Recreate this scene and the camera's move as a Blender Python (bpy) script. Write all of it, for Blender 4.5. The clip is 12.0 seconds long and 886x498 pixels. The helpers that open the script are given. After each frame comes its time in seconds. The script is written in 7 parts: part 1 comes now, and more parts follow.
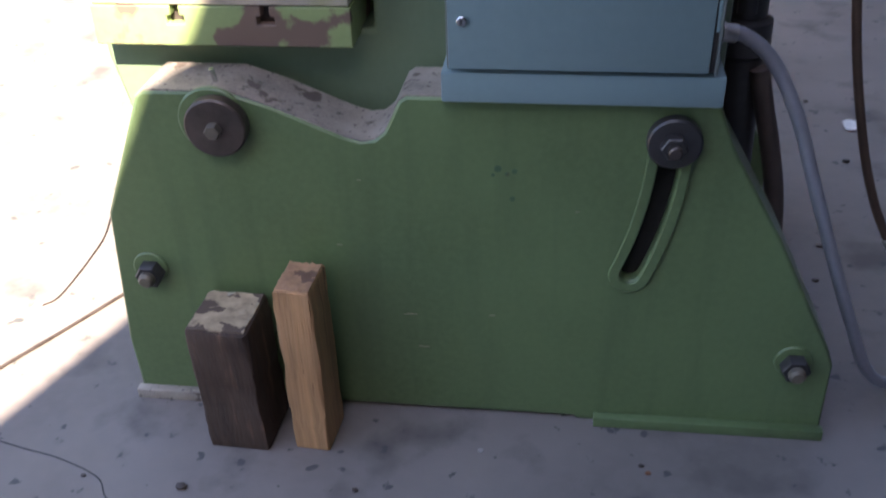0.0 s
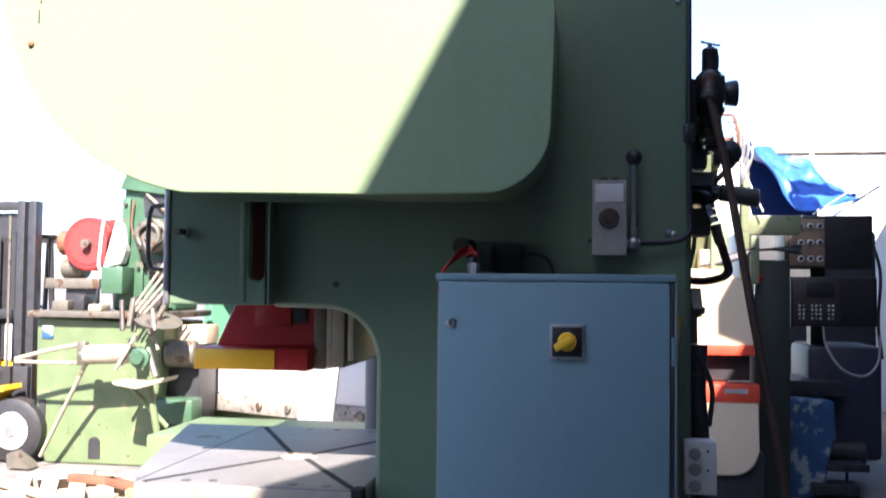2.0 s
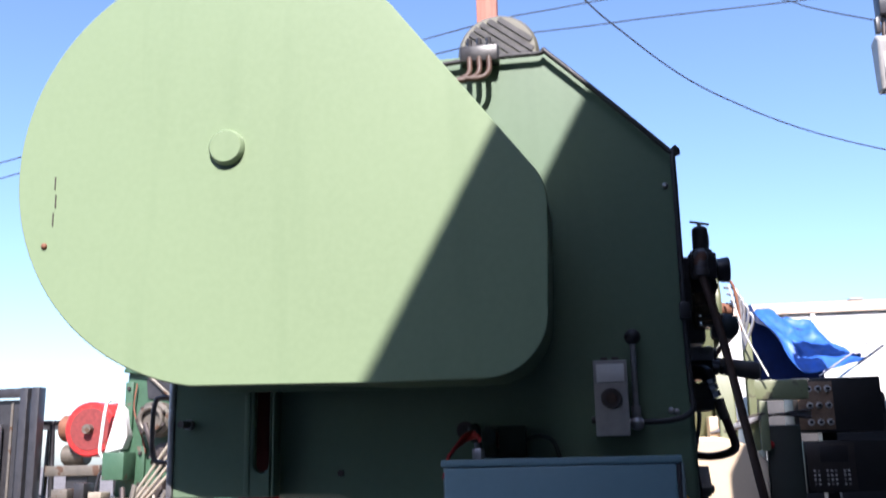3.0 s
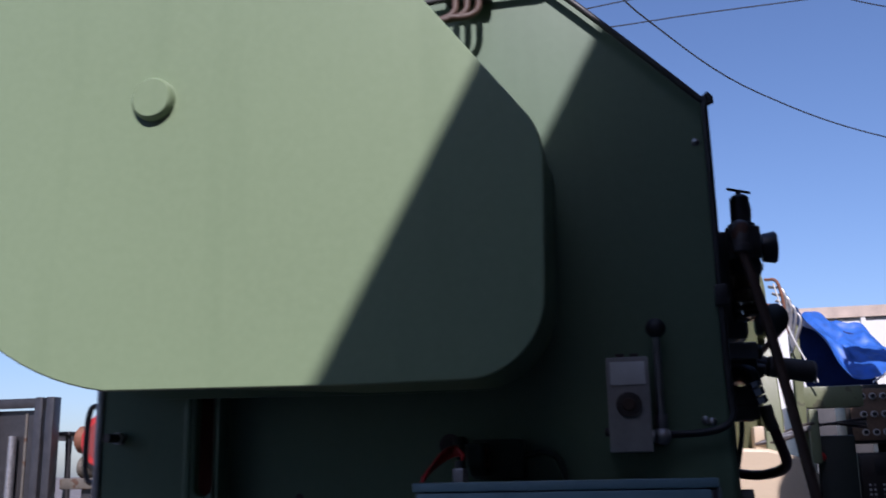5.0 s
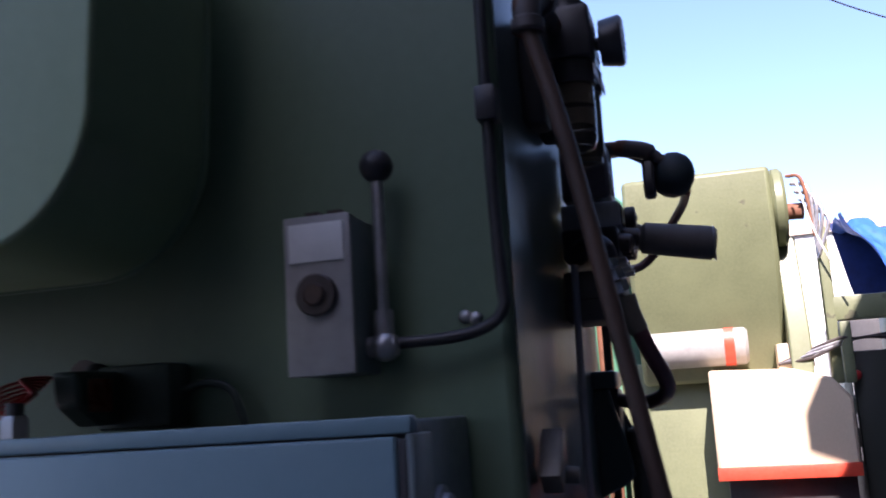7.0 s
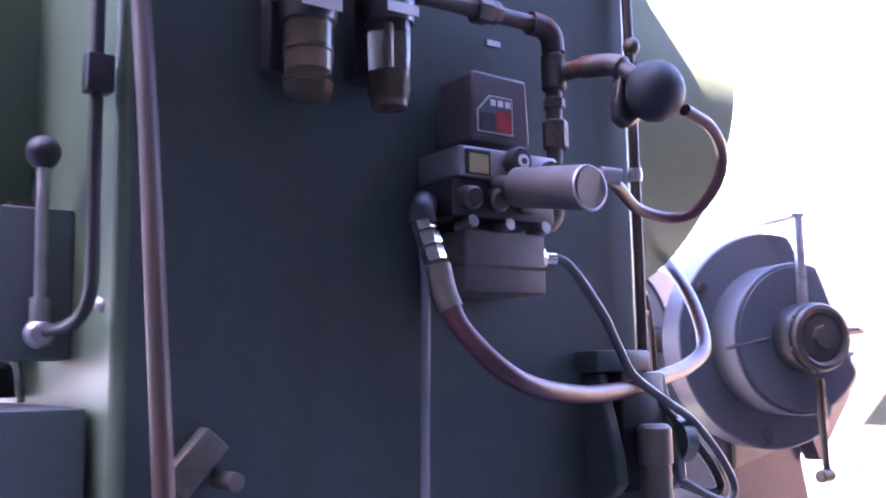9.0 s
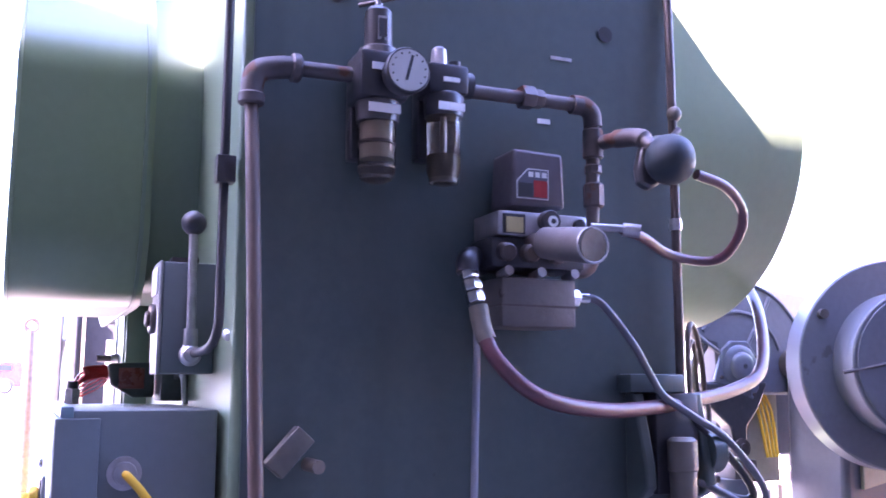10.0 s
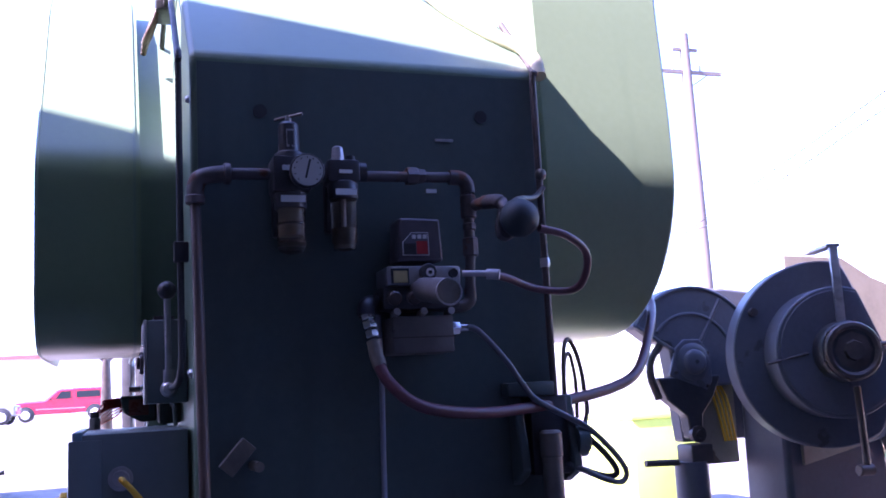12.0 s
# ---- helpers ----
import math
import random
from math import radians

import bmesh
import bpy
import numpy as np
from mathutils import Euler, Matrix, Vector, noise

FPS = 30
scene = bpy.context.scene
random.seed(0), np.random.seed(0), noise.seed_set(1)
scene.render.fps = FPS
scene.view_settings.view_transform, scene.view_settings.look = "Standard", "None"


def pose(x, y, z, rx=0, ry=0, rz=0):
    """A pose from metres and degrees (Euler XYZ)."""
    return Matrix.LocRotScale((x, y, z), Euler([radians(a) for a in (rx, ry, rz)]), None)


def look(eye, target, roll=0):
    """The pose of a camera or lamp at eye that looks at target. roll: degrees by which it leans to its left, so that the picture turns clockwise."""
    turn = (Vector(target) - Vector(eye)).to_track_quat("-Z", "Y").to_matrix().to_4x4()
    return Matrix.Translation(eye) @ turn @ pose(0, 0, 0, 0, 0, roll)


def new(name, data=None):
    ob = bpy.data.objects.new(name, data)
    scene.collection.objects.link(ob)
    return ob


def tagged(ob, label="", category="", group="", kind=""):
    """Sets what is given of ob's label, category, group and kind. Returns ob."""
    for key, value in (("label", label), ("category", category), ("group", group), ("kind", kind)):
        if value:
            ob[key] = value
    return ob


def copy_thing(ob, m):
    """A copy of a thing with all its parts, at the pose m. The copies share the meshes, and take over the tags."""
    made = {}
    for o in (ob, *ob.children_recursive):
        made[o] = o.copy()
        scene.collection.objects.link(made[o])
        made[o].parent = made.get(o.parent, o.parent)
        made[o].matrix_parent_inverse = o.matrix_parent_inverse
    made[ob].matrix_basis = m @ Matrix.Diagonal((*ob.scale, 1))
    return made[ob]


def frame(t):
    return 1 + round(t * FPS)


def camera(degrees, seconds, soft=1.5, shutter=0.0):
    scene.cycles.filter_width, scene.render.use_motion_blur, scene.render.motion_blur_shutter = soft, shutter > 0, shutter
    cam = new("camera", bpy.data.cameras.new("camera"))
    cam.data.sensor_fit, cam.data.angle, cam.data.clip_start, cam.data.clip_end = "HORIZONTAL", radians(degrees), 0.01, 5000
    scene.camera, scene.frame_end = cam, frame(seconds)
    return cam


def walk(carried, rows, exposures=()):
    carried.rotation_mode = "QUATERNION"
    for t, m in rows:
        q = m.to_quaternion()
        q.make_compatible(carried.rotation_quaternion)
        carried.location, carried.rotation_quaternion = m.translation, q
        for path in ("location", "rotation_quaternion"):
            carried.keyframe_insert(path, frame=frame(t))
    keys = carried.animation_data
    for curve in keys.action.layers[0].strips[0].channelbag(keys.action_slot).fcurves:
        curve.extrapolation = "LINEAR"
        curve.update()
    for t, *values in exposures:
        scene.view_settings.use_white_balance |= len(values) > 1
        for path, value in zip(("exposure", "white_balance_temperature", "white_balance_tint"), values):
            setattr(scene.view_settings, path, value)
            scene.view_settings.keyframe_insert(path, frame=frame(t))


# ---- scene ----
cam = camera(49.7, 12.0, soft=1.7, shutter=0.3)
PATH = [
    (0, (1.06, -1.758, 1.681), (0.819, -0.114, 0.568), -2.2),
    (0.5, (1.091, -1.892, 1.664), (0.87, -0.093, 0.819), -0.7),
    (1, (1.132, -2.034, 1.621), (0.87, -0.097, 1.195), -0.1),
    (1.5, (1.15, -2.089, 1.645), (0.835, -0.117, 1.535), 0.4),
    (2, (1.16, -2.104, 1.664), (0.854, -0.129, 1.741), 0.6),
    (2.5, (1.172, -2.125, 1.683), (0.874, -0.169, 1.97), -1.1),
    (3, (1.171, -2.143, 1.696), (0.867, -0.213, 2.123), -1.2),
    (3.2, (1.159, -2.125, 1.7), (0.837, -0.212, 2.187), -1.1),
    (4.8, (1.176, -1.773, 1.711), (0.746, 0.126, 2.168), -0.9),
    (5, (1.221, -1.694, 1.715), (0.837, 0.217, 2.163), -1.2),
    (5.5, (1.296, -1.489, 1.707), (0.942, 0.444, 2.081), -2.4),
    (6, (1.296, -1.195, 1.724), (0.865, 0.709, 2.16), -0.7),
    (6.5, (1.396, -1.026, 1.728), (0.936, 0.875, 2.14), -2.3),
    (6.7, (1.477, -0.954, 1.717), (0.998, 0.953, 2.083), -3.3),
    (8.3, (2.065, -0.285, 1.651), (0.922, 1.347, 1.819), 0.9),
    (8.5, (2.139, -0.204, 1.673), (0.813, 1.282, 1.847), 0.3),
    (9, (2.355, -0.106, 1.716), (0.748, 1.057, 1.972), -1.1),
    (9.5, (2.538, -0.119, 1.694), (0.783, 0.784, 2.017), 0.2),
    (10, (2.73, -0.077, 1.718), (0.913, 0.708, 2.006), 0.2),
    (10.5, (2.888, 0.064, 1.692), (1.027, 0.733, 1.994), 1.7),
    (11, (2.995, 0.102, 1.714), (1.104, 0.693, 1.985), 0.7),
    (11.5, (3.141, 0.08, 1.71), (1.258, 0.676, 2.028), -2.5),
    (12, (3.278, 0.045, 1.73), (1.409, 0.694, 2.026), -3.1),
]
EXPOSURES = [
    (0, 3.0, 7900, 20), (0.5, 3.45, 8800, 19), (1, 3.45, 8400, 18), (1.5, 2.9, 7200, 16), (2, 2.45, 6600, 16), (2.5, 2.1, 6350, 21), (3, 1.5, 6200, 19), (3.2, 1.3, 6150, 19),
    (4.8, 0.45, 5900, 25), (5, 0.4, 5900, 25), (5.5, 0.7, 5800, 22), (6, 1.5, 6000, 21), (6.5, 1.9, 6300, 25), (6.7, 1.95, 6400, 27),
    (8.3, 1.6, 6800, 40), (8.5, 2.2, 7000, 46), (8.8, 4.1, 6600, 50), (9, 5.2, 6700, 53), (9.5, 5.6, 7100, 57), (10, 5.65, 6450, 54), (10.5, 5.3, 5950, 52), (11, 5.02, 5700, 51), (11.5, 4.08, 5600, 50), (12, 3.4, 5600, 51),
]
walk(cam, [(t, look(eye, target, roll)) for t, eye, target, roll in PATH], EXPOSURES)

# ---- light ----
SUN = Vector((0.117, -0.70, 0.70)).normalized()
world = bpy.data.worlds.new("world")
scene.world = world
world.use_nodes = True
sky = world.node_tree.nodes.new("ShaderNodeTexSky")
sky.sky_type, sky.sun_disc = "NISHITA", False
sky.ozone_density, sky.dust_density, sky.air_density = 5.0, 1.0, 1.0
sky.sun_elevation, sky.sun_rotation = math.asin(SUN.z), math.atan2(SUN.x, SUN.y)
backg = world.node_tree.nodes["Background"]
world.node_tree.links.new(sky.outputs[0], backg.inputs[0])
backg.inputs[1].default_value = 0.1
sun_data = bpy.data.lights.new("sun", "SUN")
sun_data.energy, sun_data.angle, sun_data.color = 4.1, radians(0.4), (1.0, 0.95, 0.87)
sun_lamp = new("sun", sun_data)
sun_lamp.matrix_world = look(SUN * 50, (0, 0, 0))


# ---- materials ----
def mat(name, col, rough=0.5, metal=0.0, var=0.18, scale=6.0, bump=0.08, spots=None, stretch=None, fine=60.0, coat=0.0, streak=None, spots2=None, wear=0.36):
    """A painted, metal or mineral surface: two scales of colour drift, fine relief, and patches or runs of another colour."""
    m = bpy.data.materials.new(name)
    m.use_nodes = True
    nt = m.node_tree
    N, L = nt.nodes, nt.links
    b = N["Principled BSDF"]
    b.inputs["Metallic"].default_value = metal
    if coat:
        b.inputs["Coat Weight"].default_value = coat
        b.inputs["Coat Roughness"].default_value = 0.25
    tc, mp = N.new("ShaderNodeTexCoord"), N.new("ShaderNodeMapping")
    L.new(tc.outputs["Object"], mp.inputs[0])
    if stretch:
        mp.inputs["Scale"].default_value = stretch
    def noise_at(s, detail=5.0, src=mp):
        n = N.new("ShaderNodeTexNoise")
        n.inputs["Scale"].default_value, n.inputs["Detail"].default_value = s, detail
        L.new(src.outputs[0], n.inputs["Vector"])
        return n
    big, small = noise_at(scale), noise_at(fine, 8.0)
    def mix(fac, a, c):
        x = N.new("ShaderNodeMix")
        x.data_type = "RGBA"
        if isinstance(fac, float):
            x.inputs[0].default_value = fac
        else:
            L.new(fac, x.inputs[0])
        for slot, v in ((6, a), (7, c)):
            if isinstance(v, tuple):
                x.inputs[slot].default_value = (*v, 1)
            else:
                L.new(v, x.inputs[slot])
        return x.outputs[2]
    def ramp(src, lo, hi):
        r = N.new("ShaderNodeMapRange")
        r.inputs[1].default_value, r.inputs[2].default_value = lo, hi
        L.new(src, r.inputs[0])
        return r.outputs[0]
    dark = tuple(c * (1 - var) for c in col)
    light = tuple(min(1, c * (1 + var)) for c in col)
    c = mix(ramp(big.outputs[0], 0.3, 0.7), dark, light)
    c = mix(ramp(small.outputs[0], 0.35, 0.8), c, mix(0.5, c, tuple(min(1, v * (1 + 1.5 * var) + 0.01) for v in col)))
    rs = mix(ramp(small.outputs[0], 0.3, 0.7), (rough * (1 - 0.5 * wear),) * 3, (min(1, rough * (1 + 0.5 * wear)),) * 3)
    if spots:
        scol, thr, sscale, srough, soft_edge = (*spots, 0.03)[:5]
        sp = noise_at(sscale, 9.0)
        f = ramp(sp.outputs[0], thr, thr + soft_edge)
        c, rs = mix(f, c, scol), mix(f, rs, (srough,) * 3)
    if spots2:
        scol, thr, sscale, srough, soft_edge = spots2
        f = ramp(noise_at(sscale, 6.0).outputs[0], thr, thr + soft_edge)
        c, rs = mix(f, c, scol), mix(f, rs, (srough,) * 3)
    if streak:
        scol, thr, amount = streak
        m2 = N.new("ShaderNodeMapping")
        m2.inputs["Scale"].default_value = (14, 14, 1.2)
        L.new(tc.outputs["Object"], m2.inputs[0])
        st = noise_at(1.0, 6.0, m2)
        r = ramp(st.outputs[0], thr, thr + 0.25)
        mm = N.new("ShaderNodeMath")
        mm.operation = "MULTIPLY"
        mm.inputs[1].default_value = amount
        L.new(r, mm.inputs[0])
        c = mix(mm.outputs[0], c, scol)
    L.new(c, b.inputs["Base Color"])
    L.new(rs, b.inputs["Roughness"])
    if bump:
        bp = N.new("ShaderNodeBump")
        bp.inputs["Strength"].default_value, bp.inputs["Distance"].default_value = min(1, bump * 4), 0.002
        L.new(small.outputs[0], bp.inputs["Height"])
        L.new(bp.outputs[0], b.inputs["Normal"])
    return m


GREEN = mat("green_paint", (0.122, 0.182, 0.116), 0.38, var=0.06, scale=2, bump=0.0, wear=0.05, streak=((0.085, 0.125, 0.08), 0.55, 0.35))
GREEN_BASE = mat("green_base_paint", (0.100, 0.160, 0.074), 0.34, var=0.2, scale=2.2, bump=0.02, wear=0.2, spots=((0.30, 0.28, 0.2), 0.80, 26, 0.6), streak=((0.05, 0.085, 0.043), 0.5, 0.4), spots2=((0.05, 0.065, 0.045), 0.72, 9, 0.5, 0.1))
GREEN_GUARD = mat("green_guard_paint", (0.212, 0.282, 0.165), 0.33, var=0.05, scale=1.3, bump=0.008, wear=0.1, streak=((0.16, 0.225, 0.125), 0.55, 0.3), spots=((0.12, 0.15, 0.09), 0.80, 18, 0.5))
CHIPPED = mat("chipped_green_paint", (0.20, 0.275, 0.12), 0.5, var=0.15, scale=5, bump=0.06, spots=((0.15, 0.10, 0.08), 0.545, 6, 0.7))
STEEL = mat("ground_steel", (0.37, 0.325, 0.27), 0.5, metal=0.15, var=0.2, scale=6, bump=0.06, spots=((0.30, 0.31, 0.19), 0.58, 5, 0.7, 0.1), spots2=((0.20, 0.15, 0.12), 0.68, 11, 0.7, 0.06))
BOLSTER_TOP = mat("bolster_steel", (0.22, 0.205, 0.205), 0.5, metal=0.3, var=0.16, scale=5, bump=0.05, spots=((0.20, 0.15, 0.12), 0.7, 8, 0.7))
DARK_STEEL = mat("dark_steel", (0.075, 0.06, 0.055), 0.45, metal=0.5, var=0.3, scale=20, bump=0.08)
LEDGE = mat("dusty_casting", (0.23, 0.205, 0.18), 0.9, var=0.4, scale=10, bump=0.35, fine=140, spots=((0.10, 0.08, 0.07), 0.60, 12, 0.9), spots2=((0.09, 0.08, 0.075), 0.60, 70, 0.9, 0.08))
CAB = mat("blue_grey_enamel", (0.158, 0.255, 0.285), 0.36, var=0.05, scale=3, bump=0.02, streak=((0.15, 0.21, 0.22), 0.6, 0.25), spots=((0.10, 0.10, 0.09), 0.8, 30, 0.6))
# Darker enamel that puts the shade on box sides into the colour.
BOX_SIDE_SHADE = mat("box_side_shade_enamel", (0.125, 0.155, 0.155), 0.42, var=0.08, scale=4, bump=0.02, spots=((0.08, 0.08, 0.075), 0.75, 22, 0.6))
GREY_BOX = mat("grey_hammer_paint", (0.30, 0.29, 0.28), 0.45, var=0.14, scale=16, bump=0.08, spots=((0.13, 0.10, 0.09), 0.72, 25, 0.6))
WHITE_PLATE = mat("white_label_plate", (0.68, 0.68, 0.66), 0.5, var=0.08, scale=20, spots=((0.3, 0.28, 0.26), 0.72, 40, 0.6))
# Near-black colour that stands in for the shade inside slots and holes.
SLOT_SHADE = mat("slot_shade_black", (0.012, 0.011, 0.011), 0.95, var=0.3, scale=30, bump=0.0)
BLACK = mat("black_rubber", (0.022, 0.021, 0.023), 0.5, var=0.3, scale=25, bump=0.06)
BLACK_PAINT = mat("black_paint", (0.028, 0.027, 0.03), 0.38, var=0.3, scale=12, bump=0.05, spots=((0.09, 0.06, 0.05), 0.72, 22, 0.7))
CHROME = mat("bright_steel", (0.62, 0.62, 0.63), 0.22, metal=1.0, var=0.1, scale=30, bump=0.02)
GREY_CAST = mat("zinc_fitting", (0.40, 0.39, 0.40), 0.4, metal=0.8, var=0.2, scale=30, bump=0.06)
PIPE = mat("galvanised_pipe", (0.085, 0.072, 0.07), 0.55, metal=0.45, var=0.35, scale=10, bump=0.1, spots=((0.13, 0.06, 0.04), 0.58, 12, 0.8), spots2=((0.13, 0.14, 0.16), 0.68, 16, 0.5, 0.08))
# Frame green darkened to put the rear side's shade into the colour.
REAR_SHADE = mat("rear_shade_green", (0.060, 0.084, 0.078), 0.36, var=0.12, scale=2.5, bump=0.008, wear=0.12, spots=((0.045, 0.055, 0.05), 0.74, 14, 0.5), streak=((0.042, 0.055, 0.05), 0.5, 0.45))
# Guard green darkened so the side's shade sits in the colour.
GUARD_SIDE_SHADE = mat("guard_side_shade_green", (0.14, 0.20, 0.105), 0.33, var=0.08, scale=3, bump=0.008, wear=0.1, streak=((0.11, 0.155, 0.09), 0.55, 0.3))
PLUG_GREEN = mat("dark_green_enamel", (0.045, 0.062, 0.048), 0.45, var=0.2, scale=14, bump=0.04)
PALLET_WOOD = mat("grey_weathered_boards", (0.46, 0.37, 0.28), 0.9, var=0.35, scale=4, bump=0.4, stretch=(14, 0.8, 14), fine=14, spots=((0.24, 0.17, 0.12), 0.64, 6, 0.9, 0.1))
# The slide's red, darkened to put the slot's shade into the colour.
SHADED_RED = mat("shaded_slide_red", (0.07, 0.008, 0.010), 0.5, var=0.3, scale=9, bump=0.04)
VALVE_BROWN = mat("brown_grey_cover", (0.075, 0.062, 0.066), 0.5, var=0.15, scale=18, bump=0.03)
CAST_GREY = mat("cast_alloy_block", (0.115, 0.104, 0.098), 0.62, metal=0.2, var=0.22, scale=18, bump=0.12, spots=((0.08, 0.065, 0.06), 0.66, 20, 0.7))
OLD_GREEN = mat("old_dark_green_paint", (0.042, 0.098, 0.056), 0.45, var=0.25, scale=5, bump=0.05, spots=((0.10, 0.08, 0.055), 0.62, 10, 0.7))
OILY = mat("oily_bare_iron", (0.13, 0.115, 0.095), 0.5, metal=0.3, var=0.3, scale=9, bump=0.1, spots=((0.10, 0.055, 0.035), 0.6, 9, 0.7))
BEIGE = mat("dull_beige_paint", (0.30, 0.26, 0.20), 0.55, var=0.15, scale=9, bump=0.05, spots=((0.14, 0.10, 0.07), 0.66, 12, 0.7))
DARK_HOSE = mat("dark_grey_hose", (0.11, 0.11, 0.12), 0.45, var=0.2, scale=14, bump=0.04)
RED_HOSE = mat("maroon_hose", (0.095, 0.034, 0.040), 0.42, var=0.2, scale=14, bump=0.04)
BROWN_HOSE = mat("brown_hose", (0.068, 0.038, 0.026), 0.55, var=0.3, scale=8, bump=0.05)
GREY_CONDUIT = mat("grey_conduit", (0.24, 0.25, 0.29), 0.45, var=0.1, scale=10, bump=0.04)
RED_PAINT = mat("red_paint", (0.44, 0.024, 0.022), 0.38, var=0.22, scale=7, bump=0.04, spots=((0.16, 0.03, 0.02), 0.66, 10, 0.6))
YELLOW = mat("yellow_paint", (0.86, 0.47, 0.03), 0.42, var=0.1, scale=9, spots=((0.3, 0.18, 0.05), 0.72, 16, 0.6))
WOOD_DARK = mat("creosoted_timber", (0.050, 0.030, 0.022), 0.8, var=0.5, scale=5, bump=0.5, stretch=(6, 6, 0.8), fine=30, spots=((0.17, 0.10, 0.065), 0.60, 5, 0.9, 0.12), spots2=((0.012, 0.010, 0.010), 0.6, 2.2, 0.6, 0.15))
WOOD = mat("raw_timber", (0.38, 0.21, 0.105), 0.8, var=0.34, scale=4, bump=0.5, stretch=(16, 16, 0.6), fine=14, spots=((0.20, 0.105, 0.055), 0.60, 5, 0.85, 0.1), spots2=((0.12, 0.07, 0.045), 0.70, 8, 0.85, 0.06))
WOOD_END_BROWN = mat("brown_end_grain", (0.34, 0.19, 0.11), 0.9, var=0.4, scale=20, bump=0.5, fine=70, spots=((0.16, 0.09, 0.06), 0.6, 18, 0.95))
WOOD_END = mat("timber_end_grain", (0.30, 0.23, 0.155), 0.9, var=0.5, scale=22, bump=0.7, fine=70, spots=((0.10, 0.07, 0.055), 0.52, 20, 0.95), spots2=((0.38, 0.34, 0.27), 0.66, 34, 0.9, 0.05))
CONCRETE = mat("concrete", (0.165, 0.149, 0.142), 0.85, var=0.26, scale=1.6, bump=0.22, fine=26, spots=((0.095, 0.086, 0.083), 0.55, 4.2, 0.75, 0.16), spots2=((0.065, 0.07, 0.07), 0.64, 17, 0.7, 0.05))
WHITE_WALL = mat("white_wall", (0.72, 0.72, 0.70), 0.8, var=0.06, scale=0.5, bump=0.05)
CREAM = mat("cream_paint", (0.58, 0.46, 0.32), 0.4, var=0.06, scale=3, bump=0.02, spots=((0.3, 0.22, 0.15), 0.78, 12, 0.6))
ORANGE = mat("orange_stripe", (0.58, 0.06, 0.03), 0.42, var=0.15, scale=8, spots=((0.4, 0.3, 0.22), 0.74, 14, 0.6))
OLIVE = mat("olive_paint", (0.135, 0.15, 0.08), 0.45, var=0.16, scale=4, spots=((0.10, 0.10, 0.06), 0.66, 8, 0.6))
TARP = mat("blue_tarpaulin", (0.025, 0.11, 0.42), 0.5, var=0.3, scale=9, bump=0.3, fine=16)
BLUE = mat("blue_machine_paint", (0.03, 0.085, 0.19), 0.5, var=0.4, scale=6, spots=((0.26, 0.33, 0.36), 0.535, 6, 0.7))
MINT = mat("mint_paint", (0.125, 0.33, 0.215), 0.42, var=0.12, scale=2, spots=((0.12, 0.17, 0.12), 0.72, 10, 0.6), streak=((0.10, 0.22, 0.15), 0.55, 0.35))
WHITE_MACHINE = mat("white_machine_paint", (0.66, 0.63, 0.62), 0.5, var=0.07, scale=2, spots=((0.32, 0.22, 0.18), 0.75, 8, 0.7))
GREY_MACHINE = mat("grey_machine_paint", (0.085, 0.088, 0.108), 0.38, var=0.15, scale=4, bump=0.02, wear=0.15, spots=((0.06, 0.058, 0.062), 0.68, 9, 0.5))
RUST = mat("rusty_steel", (0.20, 0.085, 0.05), 0.75, metal=0.2, var=0.3, scale=10, bump=0.15)
LIME = mat("lime_paint", (0.50, 0.62, 0.10), 0.5, var=0.1, scale=3)
PALE_GREEN = mat("pale_green_paint", (0.115, 0.155, 0.075), 0.5, var=0.2, scale=4, spots=((0.26, 0.21, 0.13), 0.66, 8, 0.7), spots2=((0.05, 0.05, 0.035), 0.66, 16, 0.7, 0.05))
BLACK_PANEL = mat("black_panel", (0.014, 0.012, 0.012), 0.45, var=0.2, scale=10, bump=0.02)
TAN_PANEL = mat("tan_panel", (0.20, 0.13, 0.085), 0.5, var=0.15, scale=30)
CAR_RED = mat("red_car_paint", (0.55, 0.02, 0.05), 0.25, var=0.05, scale=2, bump=0.0, coat=0.6)
CAR_GREY = mat("grey_car_paint", (0.22, 0.23, 0.25), 0.25, var=0.05, scale=2, bump=0.0, coat=0.6)
CAR_WHITE = mat("white_car_paint", (0.75, 0.75, 0.74), 0.25, var=0.03, scale=2, bump=0.0, coat=0.6)
CAR_GLASS = mat("dark_car_glass", (0.03, 0.035, 0.04), 0.08, var=0.1, scale=2, bump=0.0)
DIAL = mat("gauge_dial", (0.42, 0.41, 0.38), 0.4, var=0.04, scale=20, bump=0.0)
AMBER = mat("amber_oil", (0.10, 0.08, 0.06), 0.2, var=0.3, scale=18, bump=0.0)
POLE_WOOD = mat("weathered_pole", (0.13, 0.105, 0.09), 0.85, var=0.2, scale=3, stretch=(8, 8, 0.4), bump=0.2)
POST_WOOD = mat("reddish_post_wood", (0.34, 0.13, 0.09), 0.8, var=0.2, scale=4, stretch=(9, 9, 0.5), bump=0.2, spots=((0.18, 0.09, 0.07), 0.66, 7, 0.7))
TREE_LEAF = mat("leaves", (0.07, 0.11, 0.04), 0.6, var=0.4, scale=3)
ROOF = mat("roof_sheet", (0.28, 0.28, 0.28), 0.5, metal=0.4, var=0.1, scale=2)


